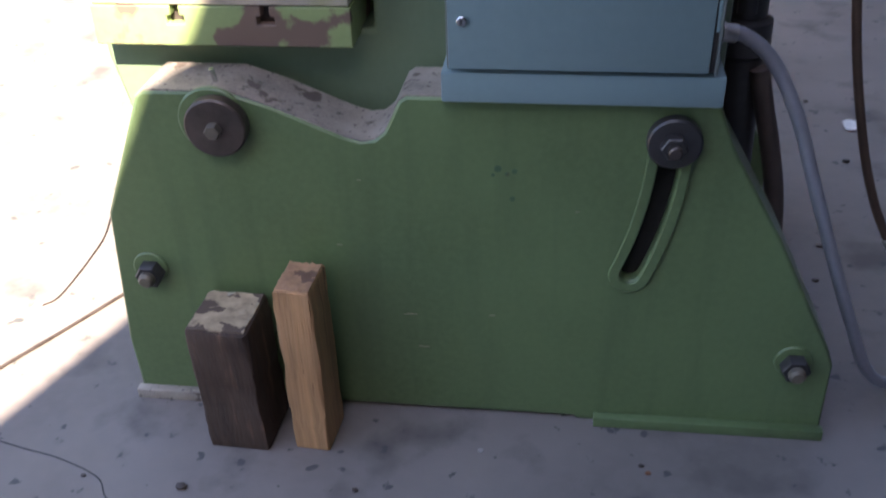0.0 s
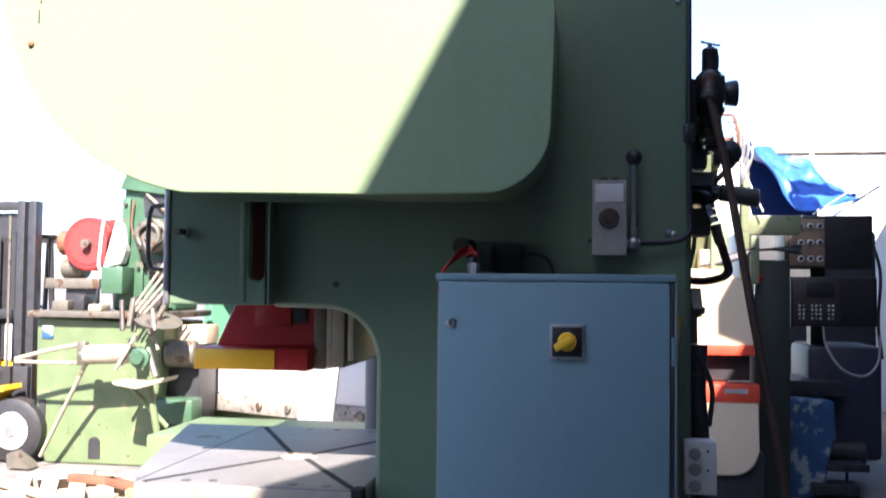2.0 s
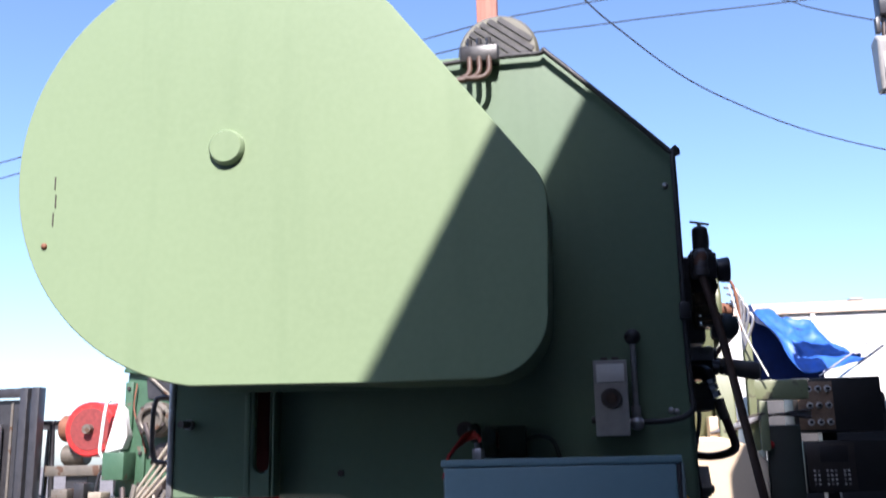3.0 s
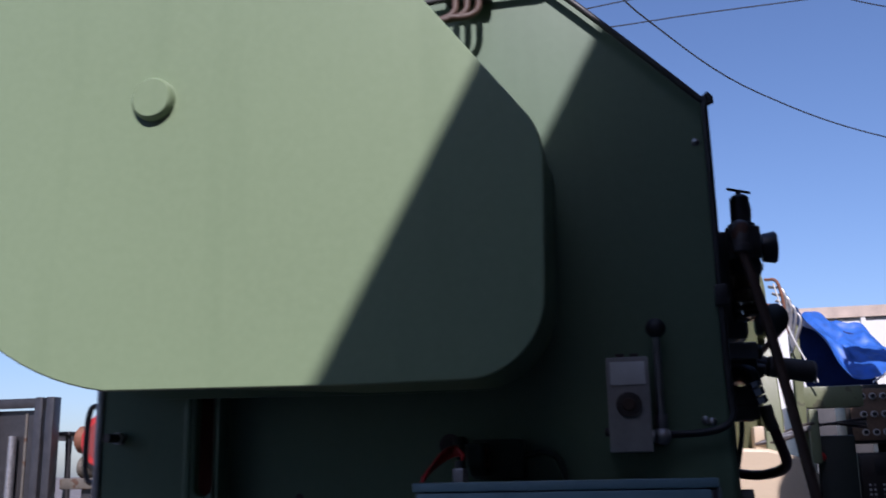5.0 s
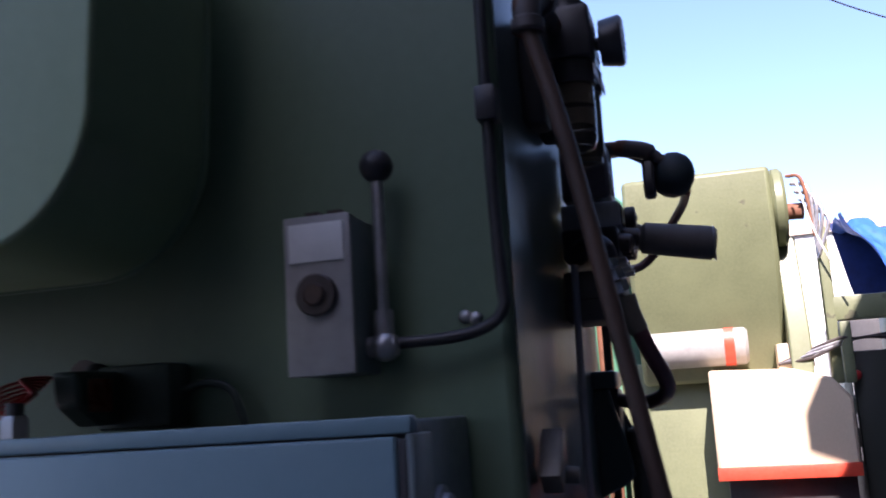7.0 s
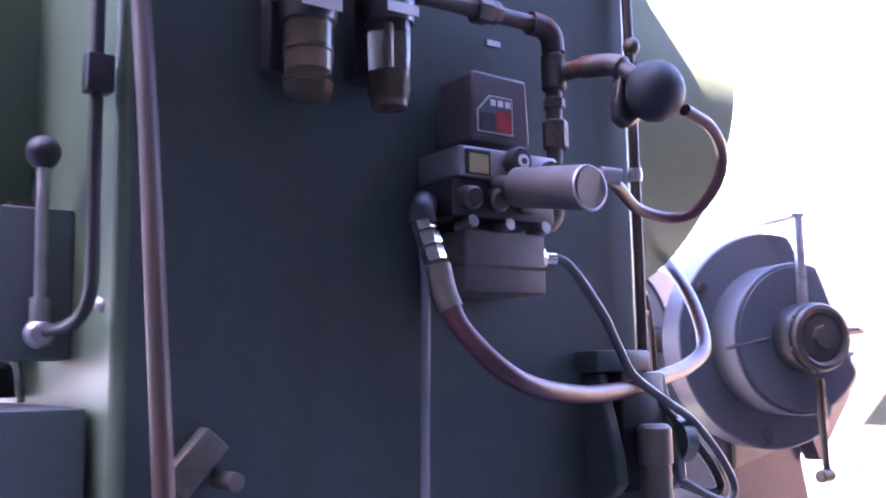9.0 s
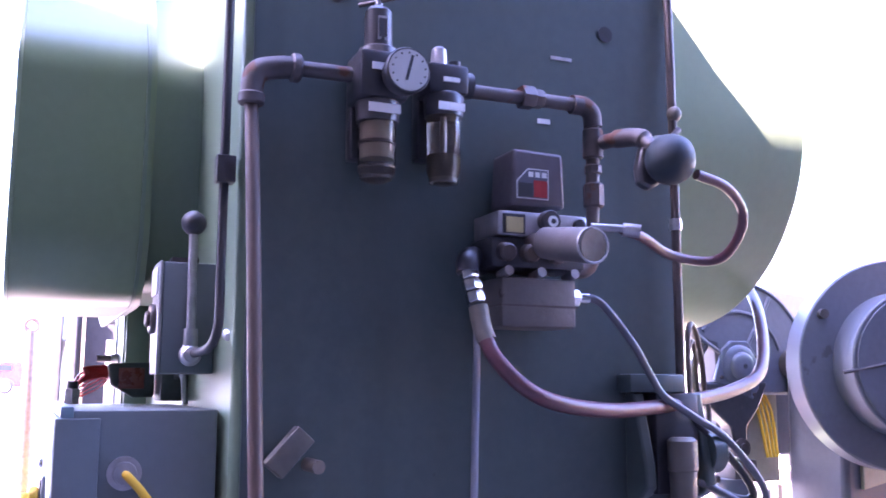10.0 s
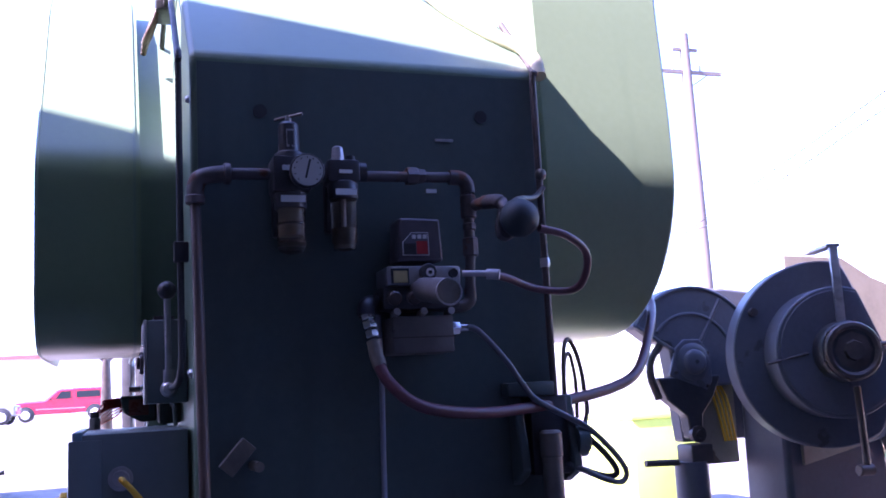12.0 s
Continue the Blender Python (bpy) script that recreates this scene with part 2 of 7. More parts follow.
def glass(name, col, rough):
    m = bpy.data.materials.new(name)
    m.use_nodes = True
    b = m.node_tree.nodes["Principled BSDF"]
    b.inputs["Base Color"].default_value = (*col, 1)
    b.inputs["Roughness"].default_value = rough
    b.inputs["Transmission Weight"].default_value = 0.9
    b.inputs["IOR"].default_value = 1.3
    return m


BOWL = glass("smoked_bowl", (0.50, 0.41, 0.32), 0.12)


# ---- mesh helpers ----
def thing(name, loc, label, category, group="", kind=""):
    e = new(name)
    e.empty_display_size = 0.1
    e.location = loc
    return tagged(e, label, category, group, kind)


def root_loc(ob):
    while ob.parent:
        ob = ob.parent
    return ob.location


def part(name, bm, material, parent, label="", bevel=0.0, angle=38):
    """Links a bmesh, given in world places, as one mesh under a thing or a part."""
    bmesh.ops.recalc_face_normals(bm, faces=bm.faces)
    if parent:
        bmesh.ops.translate(bm, verts=bm.verts, vec=-Vector(root_loc(parent)))
    me = bpy.data.meshes.new(name)
    bm.to_mesh(me)
    bm.free()
    for m in material if isinstance(material, (list, tuple)) else [material]:
        me.materials.append(m)
    me.shade_smooth()
    me.set_sharp_from_angle(angle=radians(angle))
    ob = new(name, me)
    if parent:
        ob.parent = parent
    if bevel:
        mod = ob.modifiers.new("edge", "BEVEL")
        mod.width, mod.segments, mod.limit_method, mod.angle_limit = bevel, 2, "ANGLE", radians(40)
    return tagged(ob, label) if label else ob


def box(x0, x1, y0, y1, z0, z1, bevel=0.0, bm=None, m=None):
    b = bmesh.new()
    bmesh.ops.create_cube(b, size=1.0, matrix=Matrix.Translation(((x0 + x1) / 2, (y0 + y1) / 2, (z0 + z1) / 2)) @ Matrix.Diagonal((abs(x1 - x0), abs(y1 - y0), abs(z1 - z0), 1)))
    if bevel:
        bmesh.ops.bevel(b, geom=b.edges[:] , offset=bevel, segments=2, affect="EDGES", profile=0.5)
    return merge(bm, b, m)


def merge(bm, b, m=None):
    if m is not None:
        bmesh.ops.transform(b, matrix=m, verts=b.verts)
    if bm is None:
        return b
    me = bpy.data.meshes.new("tmp")
    b.to_mesh(me)
    b.free()
    bm.from_mesh(me)
    bpy.data.meshes.remove(me)
    return bm


def lathe(p0, p1, prof, n=24, bm=None):
    """Rings of (way from p0 towards p1 in metres, radius), closed at both ends."""
    b = bmesh.new()
    p0, p1 = Vector(p0), Vector(p1)
    q = (p1 - p0).to_track_quat("Z", "Y").to_matrix()
    rings = []
    for d, r in prof:
        ring = []
        for k in range(n):
            a = 2 * math.pi * k / n
            ring.append(b.verts.new(p0 + q @ Vector((r * math.cos(a), r * math.sin(a), d))))
        rings.append(ring)
    for ra, rb in zip(rings, rings[1:]):
        for k in range(n):
            b.faces.new((ra[k], ra[(k + 1) % n], rb[(k + 1) % n], rb[k]))
    b.faces.new(rings[0][::-1])
    b.faces.new(rings[-1])
    return merge(bm, b)


def cyl(p0, p1, r, n=20, bm=None, c=0.0):
    d = (Vector(p1) - Vector(p0)).length
    c = min(c, d / 3, r / 2)
    prof = [(0, r - c), (c, r), (d - c, r), (d, r - c)] if c else [(0, r), (d, r)]
    return lathe(p0, p1, prof, n, bm)


def hexa(p0, p1, r, bm=None):
    d = (Vector(p1) - Vector(p0)).length
    return lathe(p0, p1, [(0, r), (d * 0.85, r), (d, r * 0.88)], 6, bm)


def ball(c, r, bm=None, n=16, squash=(1, 1, 1)):
    b = bmesh.new()
    bmesh.ops.create_uvsphere(b, u_segments=n, v_segments=n // 2 + 2, radius=r, matrix=Matrix.Translation(c) @ Matrix.Diagonal((*squash, 1)))
    return merge(bm, b)


def spline(pts, n=8):
    """A Catmull-Rom curve through the points."""
    p = [Vector(q) for q in pts]
    p = [2 * p[0] - p[1]] + p + [2 * p[-1] - p[-2]]
    out = []
    for i in range(1, len(p) - 2):
        for k in range(n):
            t = k / n
            a, b, c, d = p[i - 1], p[i], p[i + 1], p[i + 2]
            out.append(0.5 * (2 * b + (c - a) * t + (2 * a - 5 * b + 4 * c - d) * t * t + (3 * b - a - 3 * c + d) * t ** 3))
    out.append(p[-2])
    return out


def tube(pts, r, n=10, curve=True, bm=None, steps=8):
    """A round hose, pipe or wire along the points."""
    path = spline(pts, steps) if curve else [Vector(q) for q in pts]
    b = bmesh.new()
    rings, up = [], Vector((0.13, 0.21, 0.97))
    for i, q in enumerate(path):
        t = (path[min(i + 1, len(path) - 1)] - path[max(i - 1, 0)]).normalized()
        side = t.cross(up)
        if side.length < 1e-3:
            side = t.cross(Vector((1, 0.1, 0)))
        side.normalize()
        up = side.cross(t).normalized()
        rr = r[min(i * len(r) // len(path), len(r) - 1)] if isinstance(r, (list, tuple)) else r
        rings.append([b.verts.new(q + rr * (math.cos(2 * math.pi * k / n) * side + math.sin(2 * math.pi * k / n) * up)) for k in range(n)])
    for ra, rb in zip(rings, rings[1:]):
        for k in range(n):
            b.faces.new((ra[k], ra[(k + 1) % n], rb[(k + 1) % n], rb[k]))
    b.faces.new(rings[0][::-1])
    b.faces.new(rings[-1])
    return merge(bm, b)


def plate(outline, a0, a1, axis="y", holes=(), bm=None):
    """A flat plate: an outline in the two other axes, pulled from a0 to a1 along axis, with holes through it."""
    b = bmesh.new()
    def at(u, v, w):
        return {"x": (w, u, v), "y": (u, w, v), "z": (u, v, w)}[axis]
    edges = []
    for loop in (outline, *holes):
        vs = [b.verts.new(at(u, v, a0)) for u, v in loop]
        edges += [b.edges.new((vs[i], vs[(i + 1) % len(vs)])) for i in range(len(vs))]
    if holes:
        bmesh.ops.triangle_fill(b, use_beauty=True, edges=edges)
    else:
        b.faces.new(b.verts)
    got = bmesh.ops.extrude_face_region(b, geom=b.faces[:])
    bmesh.ops.translate(b, verts=[g for g in got["geom"] if isinstance(g, bmesh.types.BMVert)], vec=Vector(at(0, 0, a1 - a0)))
    bmesh.ops.recalc_face_normals(b, faces=b.faces)
    return merge(bm, b)


def arc(cx, cz, r, a0, a1, n=12):
    return [(cx + r * math.cos(radians(a0 + (a1 - a0) * k / n)), cz + r * math.sin(radians(a0 + (a1 - a0) * k / n))) for k in range(n + 1)]


def rounded(x0, x1, z0, z1, r, n=5):
    return arc(x1 - r, z1 - r, r, 0, 90, n) + arc(x0 + r, z1 - r, r, 90, 180, n) + arc(x0 + r, z0 + r, r, 180, 270, n) + arc(x1 - r, z0 + r, r, 270, 360, n)


def flip_y(bm, yc):
    bmesh.ops.transform(bm, matrix=Matrix.Translation((0, 2 * yc, 0)) @ Matrix.Diagonal((1, -1, 1, 1)), verts=bm.verts)
    bmesh.ops.reverse_faces(bm, faces=bm.faces)
    return bm

# ---- ground and buildings ----
def rise(x):
    u = min(1, max(0, (-12 - x) / 24))
    return 1.3 * u * u * (3 - 2 * u)


g = bmesh.new()
cols = [-700, -300, -150, -80, -60] + [-40 + 1.5 * k for k in range(20)] + [-8, -4, 0, 4, 8, 20, 60, 300, 700]
lines = [[g.verts.new((x, y, rise(x))) for y in (-700, -200, -60, -20, -8, 0, 8, 20, 60, 200, 700)] for x in cols]
for ra, rb in zip(lines, lines[1:]):
    for k in range(len(ra) - 1):
        g.faces.new((ra[k], rb[k], rb[k + 1], ra[k + 1]))
ground = tagged(part("ground", g, CONCRETE, None), "grey stained concrete yard slab reaching the horizon", "ground", kind="structure")

# High shop roof inferred from the slanting shade edge it throws over the press.
EDGE = Vector((0.347, 0.938, 0)).normalized()
BACK = Vector((0.938, -0.347, 0)).normalized()
E0 = Vector((2.668, 0, 5.5))


def eave(along, back):
    q = E0 + EDGE * along + BACK * back
    return (q.x, q.y)


# Near-black walls and the roof's step are added out of view to block light.
DARK_BLOCKER = mat("dark_blocker_lining", (0.022, 0.02, 0.02), 0.8, var=0.2, scale=0.8)
shop = thing("shop_light_block", (*eave(-6, 6), 0), "inferred shop roof casting the shade edge, with added unseen dark walls", "building", kind="structure")
part("roof", plate([eave(-16, 0), eave(1.0, 0), eave(1.0, -0.32), eave(25.0, -0.32), eave(25.0, 12), eave(-16, 12)], 5.28, 5.5, "z"), DARK_BLOCKER, shop)
part("wall", plate([eave(-16, 3.6), eave(24.9, 3.6), eave(24.9, 3.9), eave(-16, 3.9)], 0, 5.28, "z"), DARK_BLOCKER, shop)
part("light_block_wall", plate([eave(-5.5, 1.2), eave(-5.5, 3.59), eave(-5.2, 3.59), eave(-5.2, 1.2)], 0, 5.28, "z"), DARK_BLOCKER, shop)
part("light_block_wall", plate([eave(24.6, 0.3), eave(24.6, 3.59), eave(24.9, 3.59), eave(24.9, 0.3)], 0, 5.28, "z"), DARK_BLOCKER, shop)
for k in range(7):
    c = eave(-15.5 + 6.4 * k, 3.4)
    part("post", box(c[0] - 0.1, c[0] + 0.1, c[1] - 0.1, c[1] + 0.1, 0, 5.28), DARK_BLOCKER, shop)
def flood_lamp(c):
    x, y, z = c
    f = thing("flood_lamp", c, "pale grey flood lamp on an arm from the shop eave", "flood lamp")
    b = plate([(z - 0.27, 0.03), (z - 0.27, 0.16), (z + 0.22, 0.20), (z + 0.24, 0.06), (z + 0.18, -0.02)], 0, 0.26, "y")
    bmesh.ops.transform(b, matrix=Matrix(((0, 1, 0, x), (0, 0, 1, y), (1, 0, 0, 0), (0, 0, 0, 1))), verts=b.verts)
    part("housing", b, GREY_BOX, f, bevel=0.02)
    part("lens", box(x + 0.04, x + 0.16, y - 0.006, y + 0.002, z - 0.24, z + 0.14, 0.002), WHITE_PLATE, f)
    part("stem", cyl((x + 0.09, y + 0.1, z + 0.22), (x + 0.11, y + 0.1, z + 0.46), 0.02, 10), DARK_STEEL, f)
    part("arm", box(x + 0.06, x + 1.2, y + 0.02, y + 0.18, z + 0.42, z + 0.66, 0.01), BLACK_PAINT, f)
    part("junction", box(x + 0.02, x + 0.06, y + 0.04, y + 0.10, z + 0.26, z + 0.40, 0.005), BLACK_PAINT, f)
    return f


# Unseen wall added behind the camera to cut sky light on the press.
sky_block_wall = tagged(part("sky_block_wall", box(-9.0, 9.0, -10.3, -10.0, 0, 8.8), mat("sky_block_brown", (0.16, 0.14, 0.12), 0.85, var=0.15, scale=1.5), None), "unseen tall brown wall added to block sky light", "wall", kind="structure")

# ---- the power press ----
YC = 0.565
FY0, FY1 = 0.186, 0.944
BX = 1.39
press = thing("power_press", (0.85, YC, 0), "large green inclinable power press standing on concrete", "press")

LEG = [(0.0, 0.0), (-0.003, 0.18), (0.030, 0.55), (0.155, 0.842), (0.178, 0.858), (0.36, 0.858), (0.45, 0.827), (0.60, 0.762), (0.635, 0.752), (0.665, 0.757), (0.688, 0.777), (0.704, 0.81), (0.722, 0.848), (0.738, 0.859), (1.361, 0.859), (1.399, 0.765), (1.528, 0.544), (1.677, 0.252), (1.692, 0.21), (1.697, 0.0), (1.12, 0.0), (1.112, 0.010), (0.462, 0.010), (0.454, 0.0)]
SLOT_C = (0.327, 0.782)


def slot_outline(half, ext, n=14):
    """The curved slot that lets the frame lean back, about the pivot pin."""
    r0 = 0.950
    a1, a0 = 0.2 + ext, -20.6 - ext
    cx, cz = SLOT_C
    return arc(cx, cz, r0 + half, a0, a1, n) + arc(cx + r0 * math.cos(radians(a1)), cz + r0 * math.sin(radians(a1)), half, a1, a1 + 180, 8)[1:-1] + arc(cx, cz, r0 - half, a1, a0, n) + arc(cx + r0 * math.cos(radians(a0)), cz + r0 * math.sin(radians(a0)), half, a0 + 180, a0 + 360, 8)[1:-1]


slot = slot_outline(0.0215, 0.0)
for side in (0, 1):
    def put(b, side=side):
        return flip_y(b, YC) if side else b
    leg = part("base_plate", put(plate(LEG, 0.0, 0.15, "y", holes=[slot])), GREEN_BASE, press, "green painted cast side plate with a curved slot", bevel=0.006)
    part("slot_rim", put(plate(slot_outline(0.046, 0.15), -0.008, 0.0, "y", holes=[slot_outline(0.0225, 0.03)])), GREEN_BASE, leg, bevel=0.003)
    # Black insert close behind the slot paints in its shade.
    part("slot_back", put(box(1.15, 1.36, 0.03, 0.06, 0.40, 0.83)), SLOT_SHADE, leg)
    part("foot_flange", put(box(-0.008, 0.44, -0.025, 0.0, 0.0, 0.03, 0.003)), LEDGE, leg, "dirty grey foot flange")
    part("foot_flange", put(box(1.16, 1.70, -0.025, 0.0, 0.0, 0.03, 0.003)), GREEN_BASE, leg)
    pin = part("pivot_washer", put(cyl((0.334, 0.0, 0.791), (0.334, -0.035, 0.791), 0.067, 40, c=0.004)), DARK_STEEL, press, "round dark steel pivot washer")
    part("pin_boss", put(cyl((0.322, 0.01, 0.793), (0.322, -0.006, 0.793), 0.078, 36, c=0.004)), GREEN_BASE, pin)
    part("bolt", put(hexa((0.334, -0.035, 0.791), (0.334, -0.055, 0.791), 0.018)), OILY, pin)
    lock = part("lock_washer", put(cyl((1.279, 0.0, 0.782), (1.279, -0.03, 0.782), 0.055, 36, c=0.004)), BLACK_PAINT, press, "dark steel locking washer in the slot")
    b = put(hexa((1.277, -0.03, 0.782), (1.277, -0.052, 0.782), 0.027))
    part("nut", b, BLACK_PAINT, lock)
    part("stud", put(cyl((1.277, -0.05, 0.782), (1.277, -0.07, 0.782), 0.014, c=0.003)), DARK_STEEL, lock)
    for x, z in ((0.105, 0.396), (1.605, 0.216)):
        w = part("tie_bolt", put(cyl((x - 0.003, 0.006, z + 0.008), (x - 0.003, -0.006, z + 0.008), 0.043, 28, c=0.003)), GREEN_BASE, press, "dark steel tie rod nut on a painted washer")
        part("nut", put(hexa((x, -0.006, z), (x, -0.036, z), 0.033)), BLACK_PAINT, w)
        part("rod_end", put(cyl((x, -0.03, z), (x, -0.055, z), 0.019, c=0.006)), OILY, w)
for x, z in ((0.105, 0.396), (1.605, 0.216)):
    part("tie_rod", cyl((x, 0.15, z), (x, 0.98, z), 0.02), DARK_STEEL, press)

# dust lies on the top of the plate: a thin skin along the casting's own top
for side in (0, 1):
    line = LEG[3:15]
    b = plate([(x, z - 0.001) for x, z in line] + [(x, z + 0.0035) for x, z in reversed(line)], 0.005, 0.147, "y")
    part("dust_skin", flip_y(b, YC) if side else b, LEDGE, press, "dusty worn top of the side plate")
part("grease_nipple", cyl((0.322, 0.05, 0.86), (0.318, 0.045, 0.893), 0.006, 8), CHROME, press)

FRAME = [(0.10, 0.45), (0.02, 0.86), (0.02, 0.93), (0.643, 0.93), (0.643, 1.45)] + arc(0.513, 1.475, 0.13, 0, 90, 10) + [(0.375, 1.607), (0.375, 2.72), (0.45, 2.728), (1.06, 2.728), (1.115, 2.705), (BX, 2.43), (BX, 0.5)]
part("frame", plate(FRAME, FY0, FY1), GREEN, press, "green welded C-shaped press frame", bevel=0.012)

# front slide guides and their covers
part("guide_block", box(0.385, 0.60, FY0 + 0.02, FY1 - 0.02, 1.62, 2.6), GREEN, press)
SLOT2 = arc(0.354, 1.69, 0.019, 180, 360, 10) + [(0.373, 1.95), (0.335, 1.95)]
panel = part("slide_cover", plate([(0.128, 1.612), (0.378, 1.612), (0.378, 2.0), (0.128, 2.0)], 0.135, 0.16, "y", holes=[SLOT2]), GREEN, press, "green front side cover with a long slot", bevel=0.004)
part("slot_rail", box(0.311, 0.325, 0.132, 0.135, 1.62, 1.99, 0.001), GREEN, panel)
part("slot_rail", box(0.381, 0.387, 0.133, 0.184, 1.614, 1.99, 0.002), GREEN, panel)
knob = part("latch_knob", cyl((0.170, 0.135, 1.789), (0.170, 0.118, 1.789), 0.012), GREY_CAST, panel, "worn steel latch knob")
part("spindle", cyl((0.170, 0.118, 1.789), (0.166, 0.085, 1.789), 0.009), DARK_STEEL, knob)
part("front_edge", box(0.112, 0.128, 0.13, 1.0, 1.612, 2.0, 0.004), GREY_CAST, press)
b = tube([(0.115, 0.30, 1.865), (0.02, 0.30, 1.87), (-0.005, 0.30, 1.855), (-0.01, 0.30, 1.78), (-0.005, 0.30, 1.715), (0.02, 0.30, 1.70), (0.115, 0.30, 1.705)], 0.0065)
part("grab_handle", b, DARK_STEEL, press, "black bent rod grab handle")
part("slide", box(0.13, 0.374, 0.30, 0.94, 1.625, 2.5), SHADED_RED, press)
ram = part("ram", plate([(0.105, 1.487), (0.402, 1.487), (0.402, 1.62), (0.165, 1.62)], 0.50, 0.88), RED_PAINT, press, "dark red painted ram face under the slide", bevel=0.006)
part("ram_foot", box(0.080, 0.402, 0.412, 0.90, 1.428, 1.488, 0.005), RED_PAINT, ram)
part("yellow_face", box(0.080, 0.310, 0.405, 0.412, 1.430, 1.485, 0.002), YELLOW, ram, "yellow painted front of the ram foot")
part("keeper", box(0.225, 0.33, 0.485, 0.50, 1.545, 1.615, 0.004), RED_PAINT, ram)
part("key_slot", box(0.335, 0.372, 0.490, 0.502, 1.555, 1.615), BLACK_PAINT, ram)
guide = part("ram_guide", box(0.404, 0.440, 0.46, 0.84, 1.43, 1.62, 0.004), OILY, press, "bare steel ram guide strips")
part("strip", box(0.442, 0.458, 0.452, 0.84, 1.435, 1.62, 0.003), STEEL, guide)
part("strip", box(0.459, 0.494, 0.446, 0.84, 1.437, 1.62, 0.003), BEIGE, guide)
part("strip", box(0.503, 0.521, 0.45, 0.84, 1.455, 1.62, 0.003), STEEL, guide)

# bed and bolster plates
HOLE = lambda x, z, r=0.011: arc(x, z, r, 0, 330, 11)
bed = part("bed_block", box(0.062, 0.606, 0.125, 1.0, 0.925, 1.006), DARK_STEEL, press, "green bed block with chipped paint and tee slots")
face = plate([(0.05, 0.92), (0.614, 0.92), (0.614, 1.008), (0.442, 1.008), (0.442, 0.986), (0.452, 0.986), (0.452, 0.968), (0.414, 0.968), (0.414, 0.986), (0.424, 0.986), (0.424, 1.008), (0.245, 1.008), (0.245, 0.986), (0.255, 0.986), (0.255, 0.968), (0.217, 0.968), (0.217, 0.986), (0.227, 0.986), (0.227, 1.008), (0.05, 1.008)], 0.1, 1.03)
part("bed_face", face, CHIPPED, bed, bevel=0.003)
part("bolster_plate", plate([(0.056, 1.010), (0.612, 1.010), (0.612, 1.070), (0.056, 1.070)], 0.1, 1.03, "y", holes=[HOLE(0.18, 1.048), HOLE(0.481, 1.047)]), STEEL, press, "bare steel lower bolster plate", bevel=0.003)
bol = part("bolster_plate", plate([(0.066, 1.073), (0.63, 1.073), (0.63, 1.179), (0.066, 1.179)], 0.095, 1.035, "y", holes=[HOLE(0.182, 1.136), HOLE(0.481, 1.131)]), STEEL, press, "thick bare steel bolster plate with tee slots", bevel=0.003)
# Black core behind the bolt holes carries their shade as colour.
part("bolt_holes", box(0.10, 0.55, 0.16, 0.9, 1.02, 1.12), BLACK_PAINT, press)
TOPZ = 1.183
MID = (0.350, 0.51)
part("bolster_top", plate([(0.068, 0.097), (0.628, 0.097), (0.628, 1.033), (0.068, 1.033)], 1.177, TOPZ, "z", holes=[arc(*MID, 0.055, 0, 345, 23)]), BOLSTER_TOP, bol, bevel=0.001)
part("feed_plate", plate([(0.064, 0.11), (0.02, 0.19), (-0.20, 1.03), (0.064, 1.03)], 1.171, TOPZ, "z"), BOLSTER_TOP, press, "thin steel plate in front of the bolster")
part("centre_hole", cyl((*MID, 1.10), (*MID, 1.178), 0.056, 28), SLOT_SHADE, bol)
# Flat black strips paint the tee slots' shade onto the top.
for (x0, y0), (x1, y1) in (((0.385, 0.47), (0.615, 0.099)), ((0.315, 0.55), (0.08, 1.01)), ((0.385, 0.55), (0.62, 1.01)), ((0.315, 0.47), (0.09, 0.10))):
    d = Vector((x1 - x0, y1 - y0, 0))
    n = Vector((-d.y, d.x, 0)).normalized() * 0.0085
    a, c = Vector((x0, y0, 0)), Vector((x1, y1, 0))
    part("tee_slot", plate([tuple((a + n)[:2]), tuple((c + n)[:2]), tuple((c - n)[:2]), tuple((a - n)[:2])], TOPZ - 0.004, TOPZ + 0.001, "z"), SLOT_SHADE, bol)
for x, y in ((0.185, 0.13), (0.25, 0.14), (0.455, 0.13), (0.54, 0.13), (0.241, 0.99), (0.33, 1.0), (0.45, 0.98), (0.56, 0.95)):
    part("tapped_hole", cyl((x, y, TOPZ - 0.01), (x, y, TOPZ + 0.001), 0.012, 16), DARK_STEEL, bol)
part("slot_mouth", box(0.608, 0.632, 0.0925, 0.14, 1.150, 1.1845), SLOT_SHADE, bol)
part("slot_mouth", box(0.591, 0.632, 0.0925, 0.14, 1.134, 1.150), SLOT_SHADE, bol)

# gear guard on the near side
HX, HZ, HR = 0.349, 2.385, 0.527
GUARD = arc(HX, HZ, HR, 42, 262, 56) + [(0.713, 1.857), (0.92, 1.858)] + arc(0.935, 2.0, 0.142, -85, -5, 12) + [(1.083, 2.15)] + arc(0.943, 2.235, 0.142, -5, 40, 8)
guard = part("gear_guard", plate(GUARD, -0.12, -0.112), GREEN_GUARD, press, "pale green rounded sheet-metal gear guard", bevel=0.003)
BAND = [(x, max(z, 1.857 + max(0.0, 0.74 - x) * 0.06)) for x, z in GUARD]
# The band takes the shade-darkened green, the front sheet the full one.
part("side_band", plate([(HX + (x - HX) * 0.998, 2.3 + (z - 2.3) * 0.998) for x, z in BAND], -0.112, 0.10), GUARD_SIDE_SHADE, guard)
